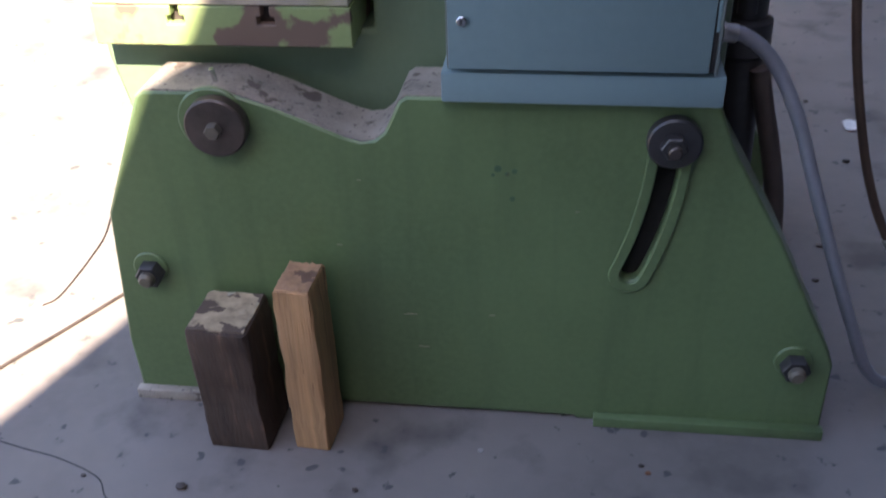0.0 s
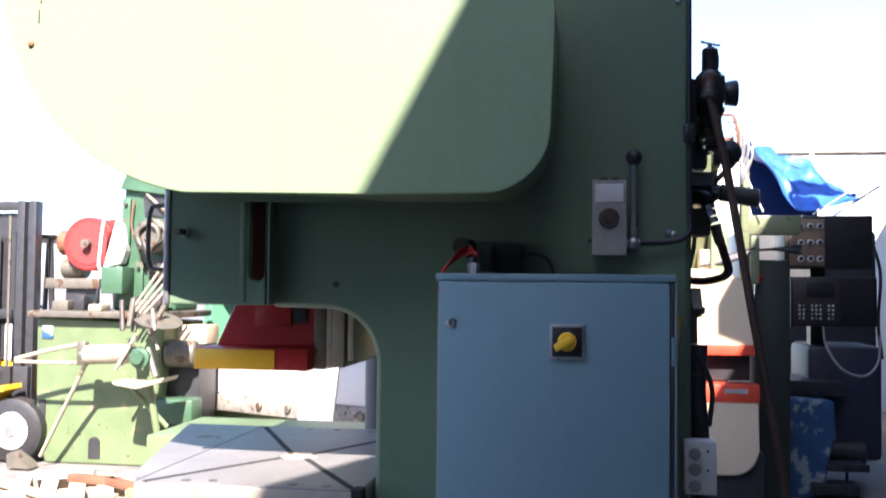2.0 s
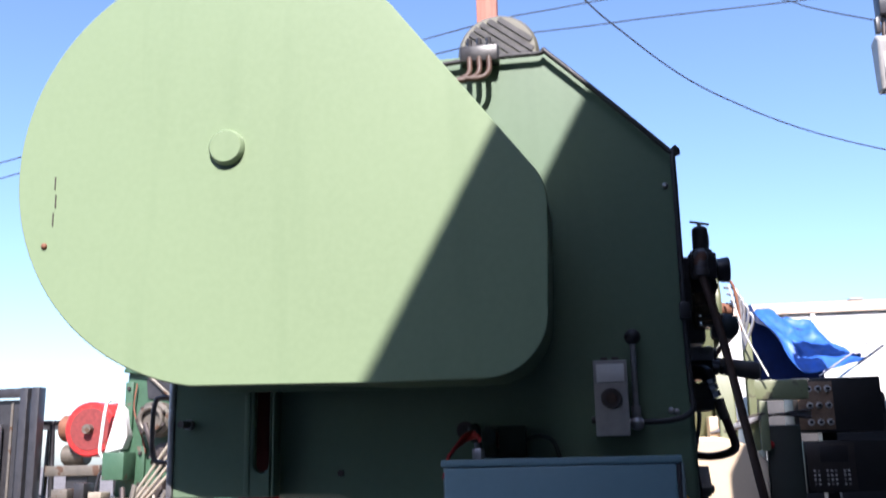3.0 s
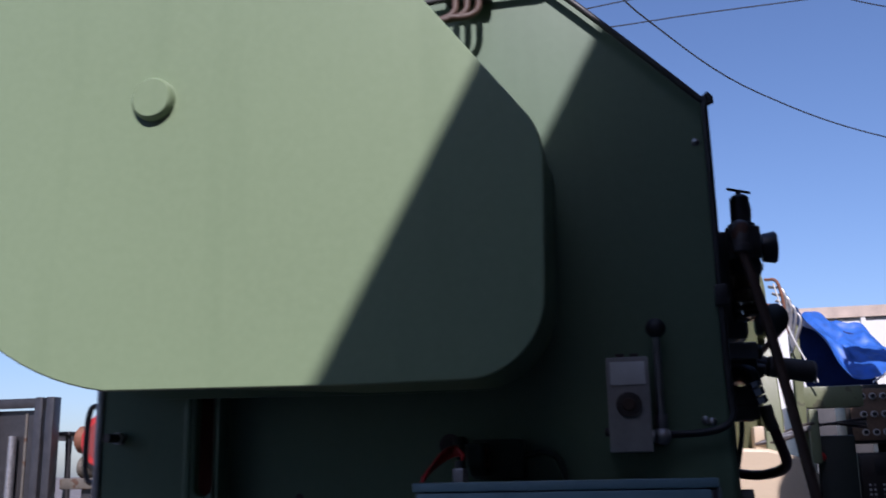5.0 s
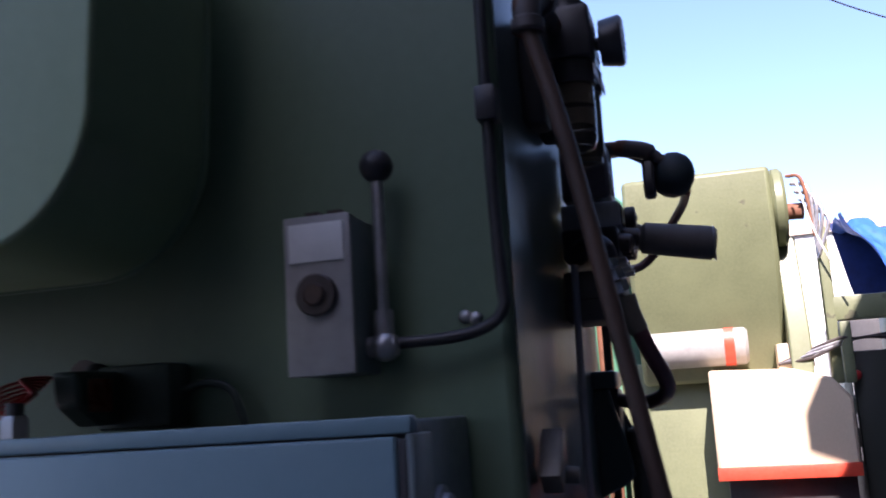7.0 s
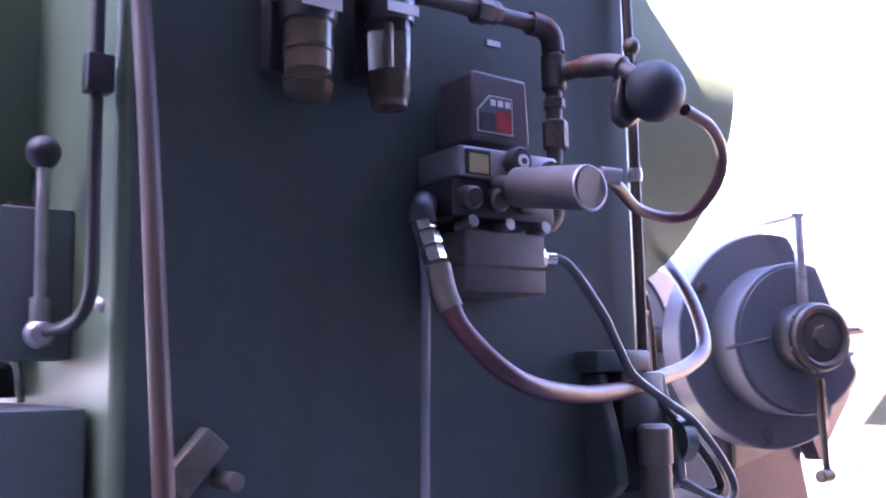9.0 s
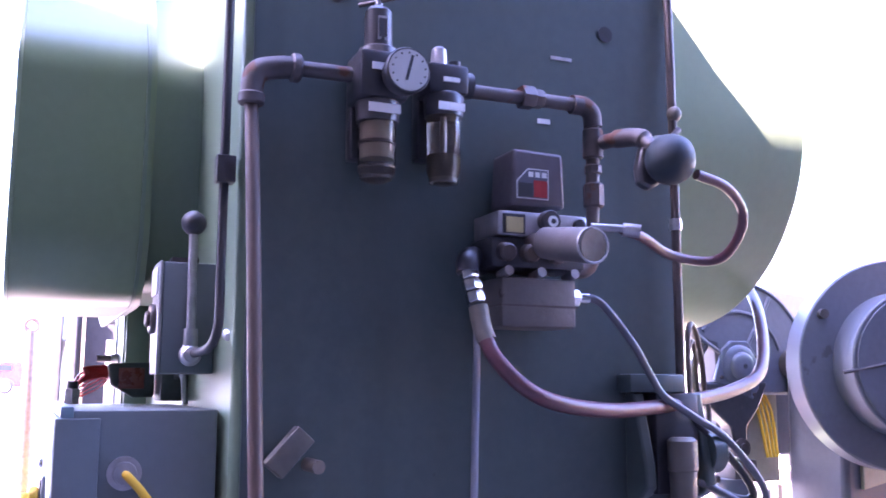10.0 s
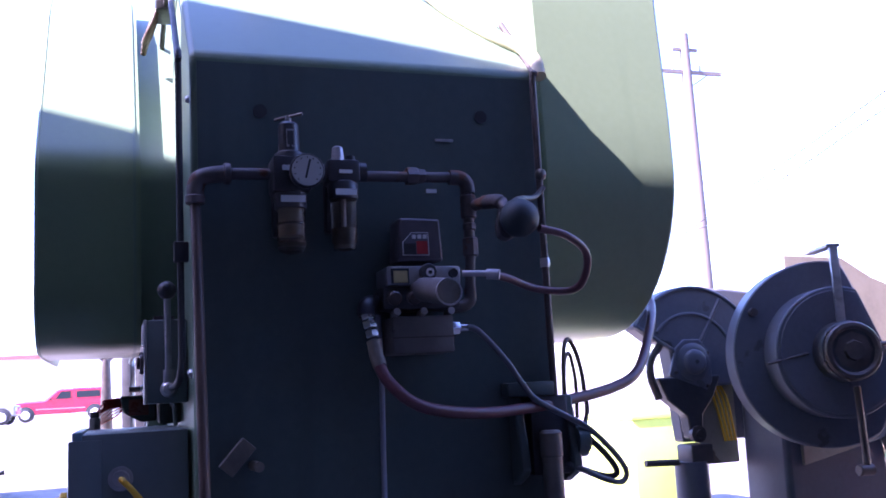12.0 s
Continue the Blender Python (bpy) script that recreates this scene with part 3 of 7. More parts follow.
part("guard_seam", plate([(HX + (x - HX) * 1.003, 2.3 + (z - 2.3) * 1.003) for x, z in GUARD], 0.084, 0.09), GREEN, guard)
part("guard_back", plate([(HX + (x - HX) * 0.93, 2.3 + (z - 2.3) * 0.93) for x, z in BAND], 0.10, FY0), GREEN, guard)
cap = part("hub_cap", lathe((HX, -0.119, 2.412), (HX, -0.16, 2.412), [(0, 0.043), (0.012, 0.042), (0.018, 0.037)], 36), GREEN_GUARD, guard, "round raised hub cap")
for dx, z in ((0.0, 2.355), (0.008, 2.310), (0.0, 2.265)):
    part("louvre_cut", box(-0.082 + dx * 0.5, -0.079 + dx * 0.5, -0.1215, -0.119, z - 0.016, z + 0.016), DARK_STEEL, guard)
part("bolt", ball((-0.098, -0.12, 2.202), 0.008, n=10), RUST, guard)

# flywheel guard on the far side
# The top, out of view, is raised to throw shade on the grey press.
FAR = arc(HX, HZ, 0.515, 100, 262, 40) + [(0.60, 1.860)] + arc(0.868, 2.264, 0.407, -88, 0, 22) + [(1.272, 2.40), (1.258, 2.60)] + arc(0.95, 2.75, 0.30, 5, 85, 10)
fly = part("flywheel_guard", plate(FAR, FY1 + 0.06, 1.362), GREEN_GUARD, press, "large rounded green flywheel guard", bevel=0.008)
part("guard_neck", plate([(0.40, 1.95), (0.95, 1.95), (1.18, 2.2), (1.15, 2.5), (0.9, 2.7), (0.4, 2.7)], FY1, FY1 + 0.06), GREEN, fly)

# motor and conduit on top of the frame
motor = part("motor", cyl((0.945, 0.40, 2.808), (0.945, 0.80, 2.808), 0.115, 40, c=0.01), GREY_MACHINE, press, "grey electric motor with a slotted fan cover")
b = bmesh.new()
lathe((0.945, 0.36, 2.808), (0.945, 0.40, 2.808), [(0.0, 0.105), (0.012, 0.114), (0.06, 0.116)], 40, b)
fan = part("fan_cover", b, mat("pale_motor_paint", (0.15, 0.145, 0.115), 0.5, var=0.1), motor)
for k in range(9):
    h = -0.08 + 0.02 * k
    w = math.sqrt(0.098 ** 2 - h * h)
    q = Matrix.Translation((0.945, 0.358, 2.808)) @ Matrix.Rotation(radians(38), 4, "Y")
    part("vent_slot", box(-w, w, -0.002, 0.003, h - 0.0072, h + 0.0072, m=q), BLACK_PAINT, fan)
part("motor_foot", box(0.83, 1.06, 0.42, 0.78, 2.72, 2.745), GREEN, motor)
con = [(0.72, 0.165, 2.672), (0.83, 0.165, 2.70), (1.06, 0.165, 2.707), (1.10, 0.165, 2.695), (1.372, 0.165, 2.425), (1.382, 0.165, 2.40), (1.383, 0.165, 1.95), (1.386, 0.165, 1.83), (1.386, 0.163, 1.797), (1.365, 0.16, 1.778), (1.325, 0.155, 1.770), (1.26, 0.15, 1.768)]
conduit = part("conduit", tube(con, 0.0068, steps=6), BLACK, press, "thin black cable conduit clipped along the frame edge")
clamp = part("cable_block", box(0.865, 0.965, 0.14, 0.186, 2.69, 2.735, 0.006), BLACK_PAINT, press, "black cable clamp block with loose cable tails")
for k in range(3):
    x = 0.89 + 0.025 * k
    part("screw_post", cyl((x, 0.15, 2.70), (x, 0.15, 2.755), 0.007, 8), BLACK_PAINT, clamp)
    part("cable_tail", tube([(x, 0.145, 2.70), (x, 0.13, 2.655), (x - 0.02, 0.12, 2.635), (x - 0.06, 0.115, 2.625 + 0.004 * k)], 0.0075), BROWN_HOSE, clamp)
for x, z in ((1.361, 2.340), (1.350, 1.791), (1.338, 1.794)):
    part("bolt", ball((x, FY0, z), 0.008, n=10), GREY_CAST, press)
part("plug", cyl((0.54, FY0 + 0.01, 1.665), (0.54, FY0 - 0.002, 1.665), 0.008), DARK_STEEL, press)
part("faded_patch", cyl((0.85, FY0 + 0.01, 1.76), (0.85, FY0 - 0.001, 1.76), 0.022), DARK_STEEL, press)
for y, z in ((0.324, 2.313), (0.803, 2.321)):
    part("lifting_hole", cyl((BX - 0.02, y, z), (BX + 0.004, y, z), 0.014), BLACK_PAINT, press)
edge_pipe = part("rear_edge_pipe", tube([(1.20, 0.950, 2.62), (1.385, 0.938, 2.435), (1.402, 0.929, 2.40), (1.411, 0.925, 2.1), (1.411, 0.925, 1.75), (1.402, 0.930, 1.2), (1.40, 0.935, 0.5)], 0.0078), DARK_STEEL, press, "dark pipe down the rear edge")
part("pipe_clip", ball((1.412, 0.928, 2.19), 0.013, n=12, squash=(1, 1, 1.1)), OILY, edge_pipe)
part("pipe_coupling", lathe((1.411, 0.925, 1.985), (1.411, 0.925, 2.005), [(0, 0.010), (0.01, 0.0115), (0.02, 0.010)], 12), GREY_CAST, edge_pipe)
part("oil_sleeve", tube([(1.02, 0.72, 2.80), (1.09, 0.755, 2.755), (1.14, 0.79, 2.705), (1.193, 0.824, 2.645), (1.278, 0.889, 2.560), (1.33, 0.940, 2.512), (1.375, 0.952, 2.464), (1.398, 0.949, 2.42)], 0.016), mat("pale_sleeve", (0.38, 0.34, 0.2), 0.5, bump=0.2), press, "pale ribbed sleeve over the oil line")
# Thin sheet laid over the rear face to carry the shade-darkened green.
part("rear_shade_sheet", plate([(FY0 + 0.014, 0.5), (FY1 - 0.014, 0.5), (FY1 - 0.014, 2.412), (FY0 + 0.014, 2.412)], BX, BX + 0.002, "x"), REAR_SHADE, press, "thin rear sheet in green darkened for shade")
part("conduit_clamp", box(1.372, 1.396, 0.152, 0.180, 2.005, 2.045, 0.003), BLACK_PAINT, press)
part("bright_tag", box(BX, BX + 0.004, 0.669, 0.692, 2.149, 2.157), WHITE_PLATE, press)
part("weld_scar", box(BX, BX + 0.004, 0.695, 0.735, 2.262, 2.268), GREY_CAST, press)

# ---- electrical cabinet ----
cab = thing("electrical_cabinet", (1.08, 0.07, 0.86), "blue-grey steel electrical cabinet on the press base", "cabinet")
CX0, CX1, CY = 0.826, 1.335, -0.04
part("plinth", box(0.815, 1.361, -0.03, 0.175, 0.8635, 0.928, 0.004), CAB, cab)
body = part("body", box(CX0, CX1, -0.018, 0.178, 0.930, 1.687, 0.004), BOX_SIDE_SHADE, cab, "cabinet sides in grey-green darkened for shade")
part("top_lip", box(CX0 - 0.003, CX1 + 0.003, -0.032, -0.014, 1.676, 1.692, 0.003), CAB, body)
part("gasket", box(CX0 + 0.01, CX1 - 0.008, -0.024, -0.018, 0.94, 1.68), BLACK, body)
door = part("door", box(CX0 + 0.006, CX1 - 0.010, CY, -0.022, 0.938, 1.674, 0.004), CAB, cab, "flat blue-grey door with two latches")
for z in (1.585, 1.036):
    la = part("latch", cyl((0.860, CY, z), (0.860, CY - 0.006, z), 0.010, 16, c=0.002), CHROME, door, "small bright quarter-turn latch")
    part("key_slot", box(0.858, 0.862, CY - 0.0075, CY - 0.005, z - 0.005, z + 0.005), BLACK, la)
# Black strip colours in the dark gap between door and body.
part("door_gap_strip", box(CX1 - 0.0095, CX1 - 0.001, CY + 0.004, -0.018, 0.94, 1.672, 0.001), BLACK, door)
part("side_return", box(CX1, CX1 + 0.006, CY + 0.002, 0.02, 0.934, 1.676, 0.002), BOX_SIDE_SHADE, body)
part("hinge", cyl((CX1 - 0.004, -0.03, 1.50), (CX1 - 0.004, -0.03, 1.56), 0.007, 10), CAB, door)
part("hinge", cyl((CX1 - 0.004, -0.03, 1.02), (CX1 - 0.004, -0.03, 1.08), 0.007, 10), CAB, door)
sw = part("switch_plate", box(1.073, 1.148, CY - 0.006, CY, 1.510, 1.585, 0.002), GREY_CAST, door, "square main switch plate with a yellow rotary knob")
part("switch_face", box(1.079, 1.142, CY - 0.0085, CY - 0.005, 1.516, 1.579, 0.001), BLACK_PANEL, sw)
kn = part("rotary_knob", cyl((1.1105, CY - 0.008, 1.548), (1.1105, CY - 0.024, 1.548), 0.020, 24, c=0.003), YELLOW, sw)
part("grip", box(-0.029, 0.012, -0.034, -0.008, -0.008, 0.008, 0.003, m=Matrix.Translation((1.1105, CY, 1.548)) @ Matrix.Rotation(radians(-28), 4, "Y")), YELLOW, kn)
part("scuff", box(1.030, 1.048, CY - 0.0008, CY, 1.158, 1.163), DARK_STEEL, door)
part("gland_nut", hexa((0.903, 0.0, 1.688), (0.903, 0.0, 1.715), 0.014), GREY_CAST, cab)
part("gland_stem", cyl((0.903, 0.0, 1.71), (0.903, 0.0, 1.728), 0.009), BLACK, cab)
part("side_gland", lathe((CX1, 0.054, 1.602), (CX1 + 0.012, 0.054, 1.602), [(0, 0.023), (0.005, 0.023), (0.006, 0.016), (0.012, 0.015)], 24), GREY_CAST, cab)
part("side_gland", cyl((CX1, 0.06, 0.985), (CX1 + 0.02, 0.06, 0.985), 0.022), BLACK, cab)

cable = tagged(part("yellow_cable", tube([(1.343, 0.054, 1.602), (1.350, 0.060, 1.596), (1.350, 0.080, 1.573), (1.347, 0.12, 1.515), (1.345, 0.16, 1.45), (1.343, 0.178, 1.40)], 0.006), YELLOW, None), "yellow cable hanging from a cabinet gland", "cable")
wires = thing("red_wires", (0.87, 0.06, 1.69), "bundle of loose thin red wires on the cabinet", "wires")
for k in range(7):
    o = 0.004 * k
    part("wire", tube([(0.826 + o * 0.3, -0.022 + o, 1.652 + 2 * o), (0.834 + o * 0.5, 0.0, 1.69 + o), (0.846 + o, 0.045 - o, 1.715 + o * 1.3), (0.868 + o * 0.6, 0.06 + o, 1.732 + o), (0.893, 0.045 - o, 1.738 + 0.6 * o), (0.902 + 0.2 * o, 0.02, 1.73 + 0.3 * o), (0.903, 0.0, 1.722)], 0.0019, 6), RED_PAINT, wires)
part("boot", cyl((0.88, 0.16, 1.74), (0.87, 0.185, 1.765), 0.015), BLACK, wires)
relay = thing("black_plug_box", (0.95, 0.13, 1.69), "dark green box with a plug and short cable above the cabinet", "plug box")
part("shell", box(0.900, 0.998, 0.138, 0.186, 1.694, 1.768, 0.006), PLUG_GREEN, relay)
plug = part("plug", plate([(0.055, 1.760), (0.062, 1.722), (0.10, 1.700), (0.136, 1.700), (0.136, 1.762)], 0.902, 0.935, "x"), PLUG_GREEN, relay, bevel=0.005)
part("amber_lens", box(0.935, 0.938, 0.074, 0.118, 1.715, 1.752, 0.002), mat("amber_lens", (0.16, 0.028, 0.012), 0.3, var=0.2, scale=30), plug, "dull amber lens")
part("cord", tube([(0.995, 0.165, 1.735), (1.03, 0.165, 1.742), (1.06, 0.168, 1.73), (1.075, 0.17, 1.69)], 0.005), PLUG_GREEN, relay)

# ---- lever box on the frame ----
hb = thing("lever_control_box", (1.20, 0.15, 1.74), "worn grey control box with a button and a hand lever", "control box")
# The sides are coloured darker than the front cover to show shade.
part("body", box(1.163, 1.238, 0.106, FY0, 1.738, 1.908, 0.004), BOX_SIDE_SHADE, hb)
part("front_cover", box(1.162, 1.239, 0.100, 0.106, 1.737, 1.909, 0.0025), GREY_BOX, hb, "scuffed grey front cover")
part("label_plate", box(1.169, 1.232, 0.097, 0.1005, 1.858, 1.900, 0.001), WHITE_PLATE, hb, "scuffed white label plate")
bt = part("push_button", cyl((1.200, 0.101, 1.822), (1.200, 0.092, 1.822), 0.023, 28, c=0.002), DARK_STEEL, hb, "recessed dark push button")
part("button_cap", cyl((1.200, 0.093, 1.822), (1.200, 0.086, 1.822), 0.012, 20, c=0.002), BROWN_HOSE, bt)
part("top_lugs", box(1.18, 1.196, 0.12, 0.16, 1.905, 1.917), DARK_STEEL, hb)
part("top_lugs", box(1.206, 1.222, 0.12, 0.16, 1.905, 1.917), DARK_STEEL, hb)
part("side_screw", cyl((1.163, 0.14, 1.775), (1.153, 0.14, 1.775), 0.008, 10), DARK_STEEL, hb)
lever = part("lever", cyl((1.256, 0.147, 1.775), (1.257, 0.145, 1.955), 0.0068, 12), GREY_CAST, hb, "bare steel lever with a black ball")
part("ball_knob", ball((1.257, 0.145, 1.966), 0.019), BLACK, lever)
part("lever_boss", cyl((1.256, 0.147, 1.768), (1.256, 0.147, 1.805), 0.011), GREY_CAST, lever)
part("pivot", ball((1.256, 0.147, 1.766), 0.017), GREY_CAST, lever)
part("shaft", cyl((1.238, 0.147, 1.766), (1.27, 0.147, 1.766), 0.011), GREY_CAST, lever)

# ---- compressed air fittings on the rear ----
def elbow(b, p, r):
    return ball(p, r, b)


feed = thing("air_feed_pipe", (1.44, 0.2, 2.17), "rusty air pipe running across the press rear", "pipe")
b = bmesh.new()
tube([(1.432, 0.190, 2.117), (1.432, 0.191, 2.142), (1.434, 0.199, 2.160), (1.436, 0.225, 2.168), (1.438, 0.25, 2.170)], 0.0165, 14, bm=b)
cyl((1.432, 0.190, 2.110), (1.432, 0.190, 2.128), 0.019, 14, b, 0.003)
cyl((1.438, 0.243, 2.170), (1.438, 0.258, 2.170), 0.021, 14, b, 0.003)
part("elbow", b, PIPE, feed)
part("cross_pipe", cyl((1.438, 0.24, 2.170), (1.442, 0.335, 2.170), 0.0115), PIPE, feed)
part("cross_pipe", cyl((1.442, 0.50, 2.170), (1.44, 0.715, 2.172), 0.0108), PIPE, feed)
un = part("union", hexa((1.44, 0.612, 2.173), (1.44, 0.636, 2.173), 0.019), PIPE, feed)
part("collar", hexa((1.44, 0.636, 2.173), (1.44, 0.652, 2.173), 0.0155), PIPE, un)
b = bmesh.new()
tube([(1.44, 0.705, 2.172), (1.44, 0.728, 2.171), (1.44, 0.742, 2.160), (1.44, 0.745, 2.138)], 0.0155, 14, bm=b)
part("elbow", b, PIPE, feed)
b = bmesh.new()
cyl((1.44, 0.744, 2.15), (1.44, 0.742, 2.0), 0.0110, 14, b)
cyl((1.44, 0.744, 2.135), (1.44, 0.744, 2.085), 0.0165, 14, b, 0.003)
cyl((1.44, 0.744, 2.075), (1.44, 0.744, 2.060), 0.0145, 8, b, 0.002)
cyl((1.44, 0.744, 2.045), (1.44, 0.744, 2.005), 0.0170, 8, b, 0.003)
cyl((1.44, 0.742, 2.01), (1.44, 0.738, 1.93), 0.0105, 14, b)
tube([(1.44, 0.738, 1.94), (1.44, 0.736, 1.915), (1.44, 0.722, 1.903), (1.44, 0.70, 1.90)], 0.0125, 12, bm=b)
part("drop_pipe", b, PIPE, feed)
part("brown_fitting", tube([(1.445, 0.75, 2.11), (1.48, 0.768, 2.112), (1.52, 0.78, 2.105), (1.545, 0.785, 2.085)], [0.012, 0.015, 0.015, 0.011], 12), PIPE, feed)

sup = thing("air_supply_hose", (1.6, 0.2, 0.9), "brown rubber air hose hanging to the ground", "hose")
part("hose", tube([(1.432, 0.190, 2.117), (1.47, 0.190, 1.95), (1.53, 0.191, 1.60), (1.587, 0.193, 1.28), (1.640, 0.197, 0.95), (1.700, 0.20, 0.71), (1.757, 0.20, 0.545), (1.815, 0.20, 0.428)], 0.0100, 12), BROWN_HOSE, sup)
part("coupling", cyl((1.808, 0.20, 0.440), (1.836, 0.203, 0.396), 0.0135, c=0.003), GREY_CAST, sup)
part("tail", tube([(1.832, 0.203, 0.402), (1.867, 0.205, 0.351), (1.94, 0.22, 0.262), (2.1, 0.30, 0.10), (2.35, 0.48, 0.014), (2.8, 0.95, 0.011), (3.6, 1.4, 0.011)], 0.0095), RED_PAINT, sup, "red hose end on the ground")

reg = thing("air_regulator", (1.45, 0.37, 2.02), "black air filter regulator with a round pressure gauge", "regulator")
RY = 0.369
part("body", box(1.418, 1.488, 0.332, 0.406, 2.128, 2.198, 0.006), BLACK_PAINT, reg)
# Black block added to fill the bright gap in the camera's side view.
part("outline_filler", box(1.393, 1.420, 0.340, 0.398, 2.05, 2.19, 0.004), BLACK_PAINT, reg)
part("body_label", box(1.488, 1.490, 0.349, 0.385, 2.168, 2.178), WHITE_PLATE, reg)
b = lathe((1.455, RY, 2.196), (1.455, RY, 2.3), [(0, 0.030), (0.012, 0.028), (0.016, 0.021), (0.070, 0.020), (0.076, 0.015)], 24)
bon = part("bonnet", b, BLACK_PAINT, reg)
part("cutout_frame", box(1.4735, 1.4755, RY - 0.0075, RY + 0.0075, 2.218, 2.254), GREY_CAST, bon)
part("cutout", box(1.4755, 1.4768, RY - 0.006, RY + 0.006, 2.222, 2.25), BLACK, bon)
part("screw", cyl((1.455, RY, 2.27), (1.455, RY, 2.285), 0.006, 10), GREY_CAST, bon)
part("tee_handle", cyl((1.431, RY - 0.022, 2.283), (1.481, RY + 0.024, 2.284), 0.0033, 8), DARK_STEEL, bon)
part("ring_nut", lathe((1.455, RY, 2.098), (1.455, RY, 2.13), [(0, 0.031), (0.028, 0.033), (0.032, 0.03)], 24), BLACK_PAINT, reg)
part("bowl_label", box(1.4865, 1.4885, RY - 0.024, RY + 0.024, 2.106, 2.119), WHITE_PLATE, reg)
part("bowl", lathe((1.455, RY, 2.1), (1.455, RY, 2.01), [(0, 0.028), (0.075, 0.0275), (0.086, 0.023), (0.09, 0.012)], 24), BOWL, reg, "clear filter bowl")
part("filter_core", cyl((1.455, RY, 2.098), (1.455, RY, 2.045), 0.019), BEIGE, reg)
part("bowl_ring", cyl((1.455, RY, 2.066), (1.455, RY, 2.070), 0.0265), DARK_STEEL, reg)
part("bowl_ring", cyl((1.455, RY, 2.030), (1.455, RY, 2.033), 0.0265), DARK_STEEL, reg)
ga = part("gauge", lathe((1.484, 0.391, 2.160), (1.524, 0.391, 2.160), [(0, 0.009), (0.009, 0.009), (0.011, 0.030), (0.036, 0.034), (0.040, 0.032)], 36), BLACK_PAINT, reg, "round pressure gauge with a pale dial")
part("dial", cyl((1.5235, 0.391, 2.160), (1.5252, 0.391, 2.160), 0.030, 32), DIAL, ga)
part("needle", box(1.5253, 1.5262, 0.389, 0.393, 2.144, 2.182, m=Matrix.Translation((0, 0.391, 2.160)) @ Matrix.Rotation(radians(-14), 4, "X") @ Matrix.Translation((0, -0.391, -2.160))), BLACK, ga)
for k in range(11):
    a = radians(-45 + 27 * k)
    c = Vector((1.5256, 0.391 + 0.025 * math.cos(a), 2.160 + 0.025 * math.sin(a)))
    part("tick", box(c.x - 0.0003, c.x + 0.0004, c.y - 0.0012, c.y + 0.0012, c.z - 0.0012, c.z + 0.0012), BLACK, ga)

lub = thing("air_lubricator", (1.45, 0.475, 2.02), "black air line lubricator with a clear bowl", "lubricator")
LY = 0.474
part("body", box(1.42, 1.482, 0.440, 0.505, 2.150, 2.195, 0.006), BLACK_PAINT, lub)
# Same added filler behind the lubricator, shaped to fit the camera's view.
part("outline_filler", box(1.393, 1.424, 0.446, 0.500, 2.06, 2.19, 0.004), BLACK_PAINT, lub)
part("port", cyl((1.44, 0.405, 2.176), (1.44, 0.442, 2.176), 0.017), BLACK_PAINT, lub)
part("port", cyl((1.44, 0.503, 2.178), (1.44, 0.525, 2.178), 0.02), BLACK_PAINT, lub)
part("sight_dome", lathe((1.455, LY - 0.008, 2.193), (1.455, LY - 0.008, 2.26), [(0, 0.013), (0.02, 0.012), (0.03, 0.011), (0.034, 0.006)], 16), GREY_CAST, lub)
part("fill_plug", cyl((1.455, LY + 0.018, 2.19), (1.455, LY + 0.018, 2.207), 0.009), BLACK, lub)
part("ring_nut", lathe((1.455, LY, 2.118), (1.455, LY, 2.153), [(0, 0.029), (0.03, 0.031), (0.035, 0.028)], 24), BLACK_PAINT, lub)
part("bowl_label", box(1.4845, 1.4865, LY - 0.021, LY + 0.021, 2.122, 2.134), WHITE_PLATE, lub)
part("body_label", box(1.482, 1.484, LY - 0.012, LY + 0.014, 2.166, 2.173), WHITE_PLATE, lub)
part("bowl", lathe((1.455, LY, 2.12), (1.455, LY, 2.015), [(0, 0.026), (0.085, 0.0255), (0.1, 0.02), (0.105, 0.010)], 24), BOWL, lub, "clear oil bowl")
part("siphon", cyl((1.455, LY, 2.118), (1.455, LY, 2.03), 0.004, 8), GREY_CAST, lub)
part("oil", cyl((1.455, LY, 2.018), (1.455, LY, 2.06), 0.022), AMBER, lub)

val = thing("solenoid_valve", (1.45, 0.62, 1.81), "grey double solenoid air valve with a silencer", "valve")
part("cap", plate([(0.578, 1.992), (0.672, 1.992), (0.668, 2.078), (0.583, 2.080)], 1.40, 1.472, "x"), VALVE_BROWN, val, bevel=0.005)
lg = part("badge", plate([(0.587, 2.003), (0.642, 2.003), (0.642, 2.050), (0.606, 2.050), (0.587, 2.030)], 1.4725, 1.4735, "x"), WHITE_PLATE, val, "small black and red maker's badge")
part("badge_ground", plate([(0.5885, 2.0045), (0.6405, 2.0045), (0.6405, 2.0485), (0.6065, 2.0485), (0.5885, 2.029)], 1.4735, 1.4739, "x"), GREY_MACHINE, lg)
part("badge_red", box(1.4739, 1.4746, 0.616, 0.639, 2.006, 2.032), RED_PAINT, lg)
part("badge_black", box(1.4739, 1.4746, 0.590, 0.614, 2.006, 2.027), BLACK, lg)
for k in range(3):
    part("badge_bar", box(1.4739, 1.4746, 0.607 + 0.0115 * k, 0.615 + 0.0115 * k, 2.037, 2.045), WHITE_PLATE, lg)
part("head", box(1.40, 1.487, 0.548, 0.702, 1.942, 1.980, 0.005), GREY_CAST, val)
part("plate_frame", box(1.487, 1.4885, 0.556, 0.593, 1.945, 1.975), BLACK, val)
part("plate_yellow", box(1.4885, 1.490, 0.561, 0.589, 1.947, 1.970), mat("faded_yellow_label", (0.42, 0.33, 0.14), 0.6), val)
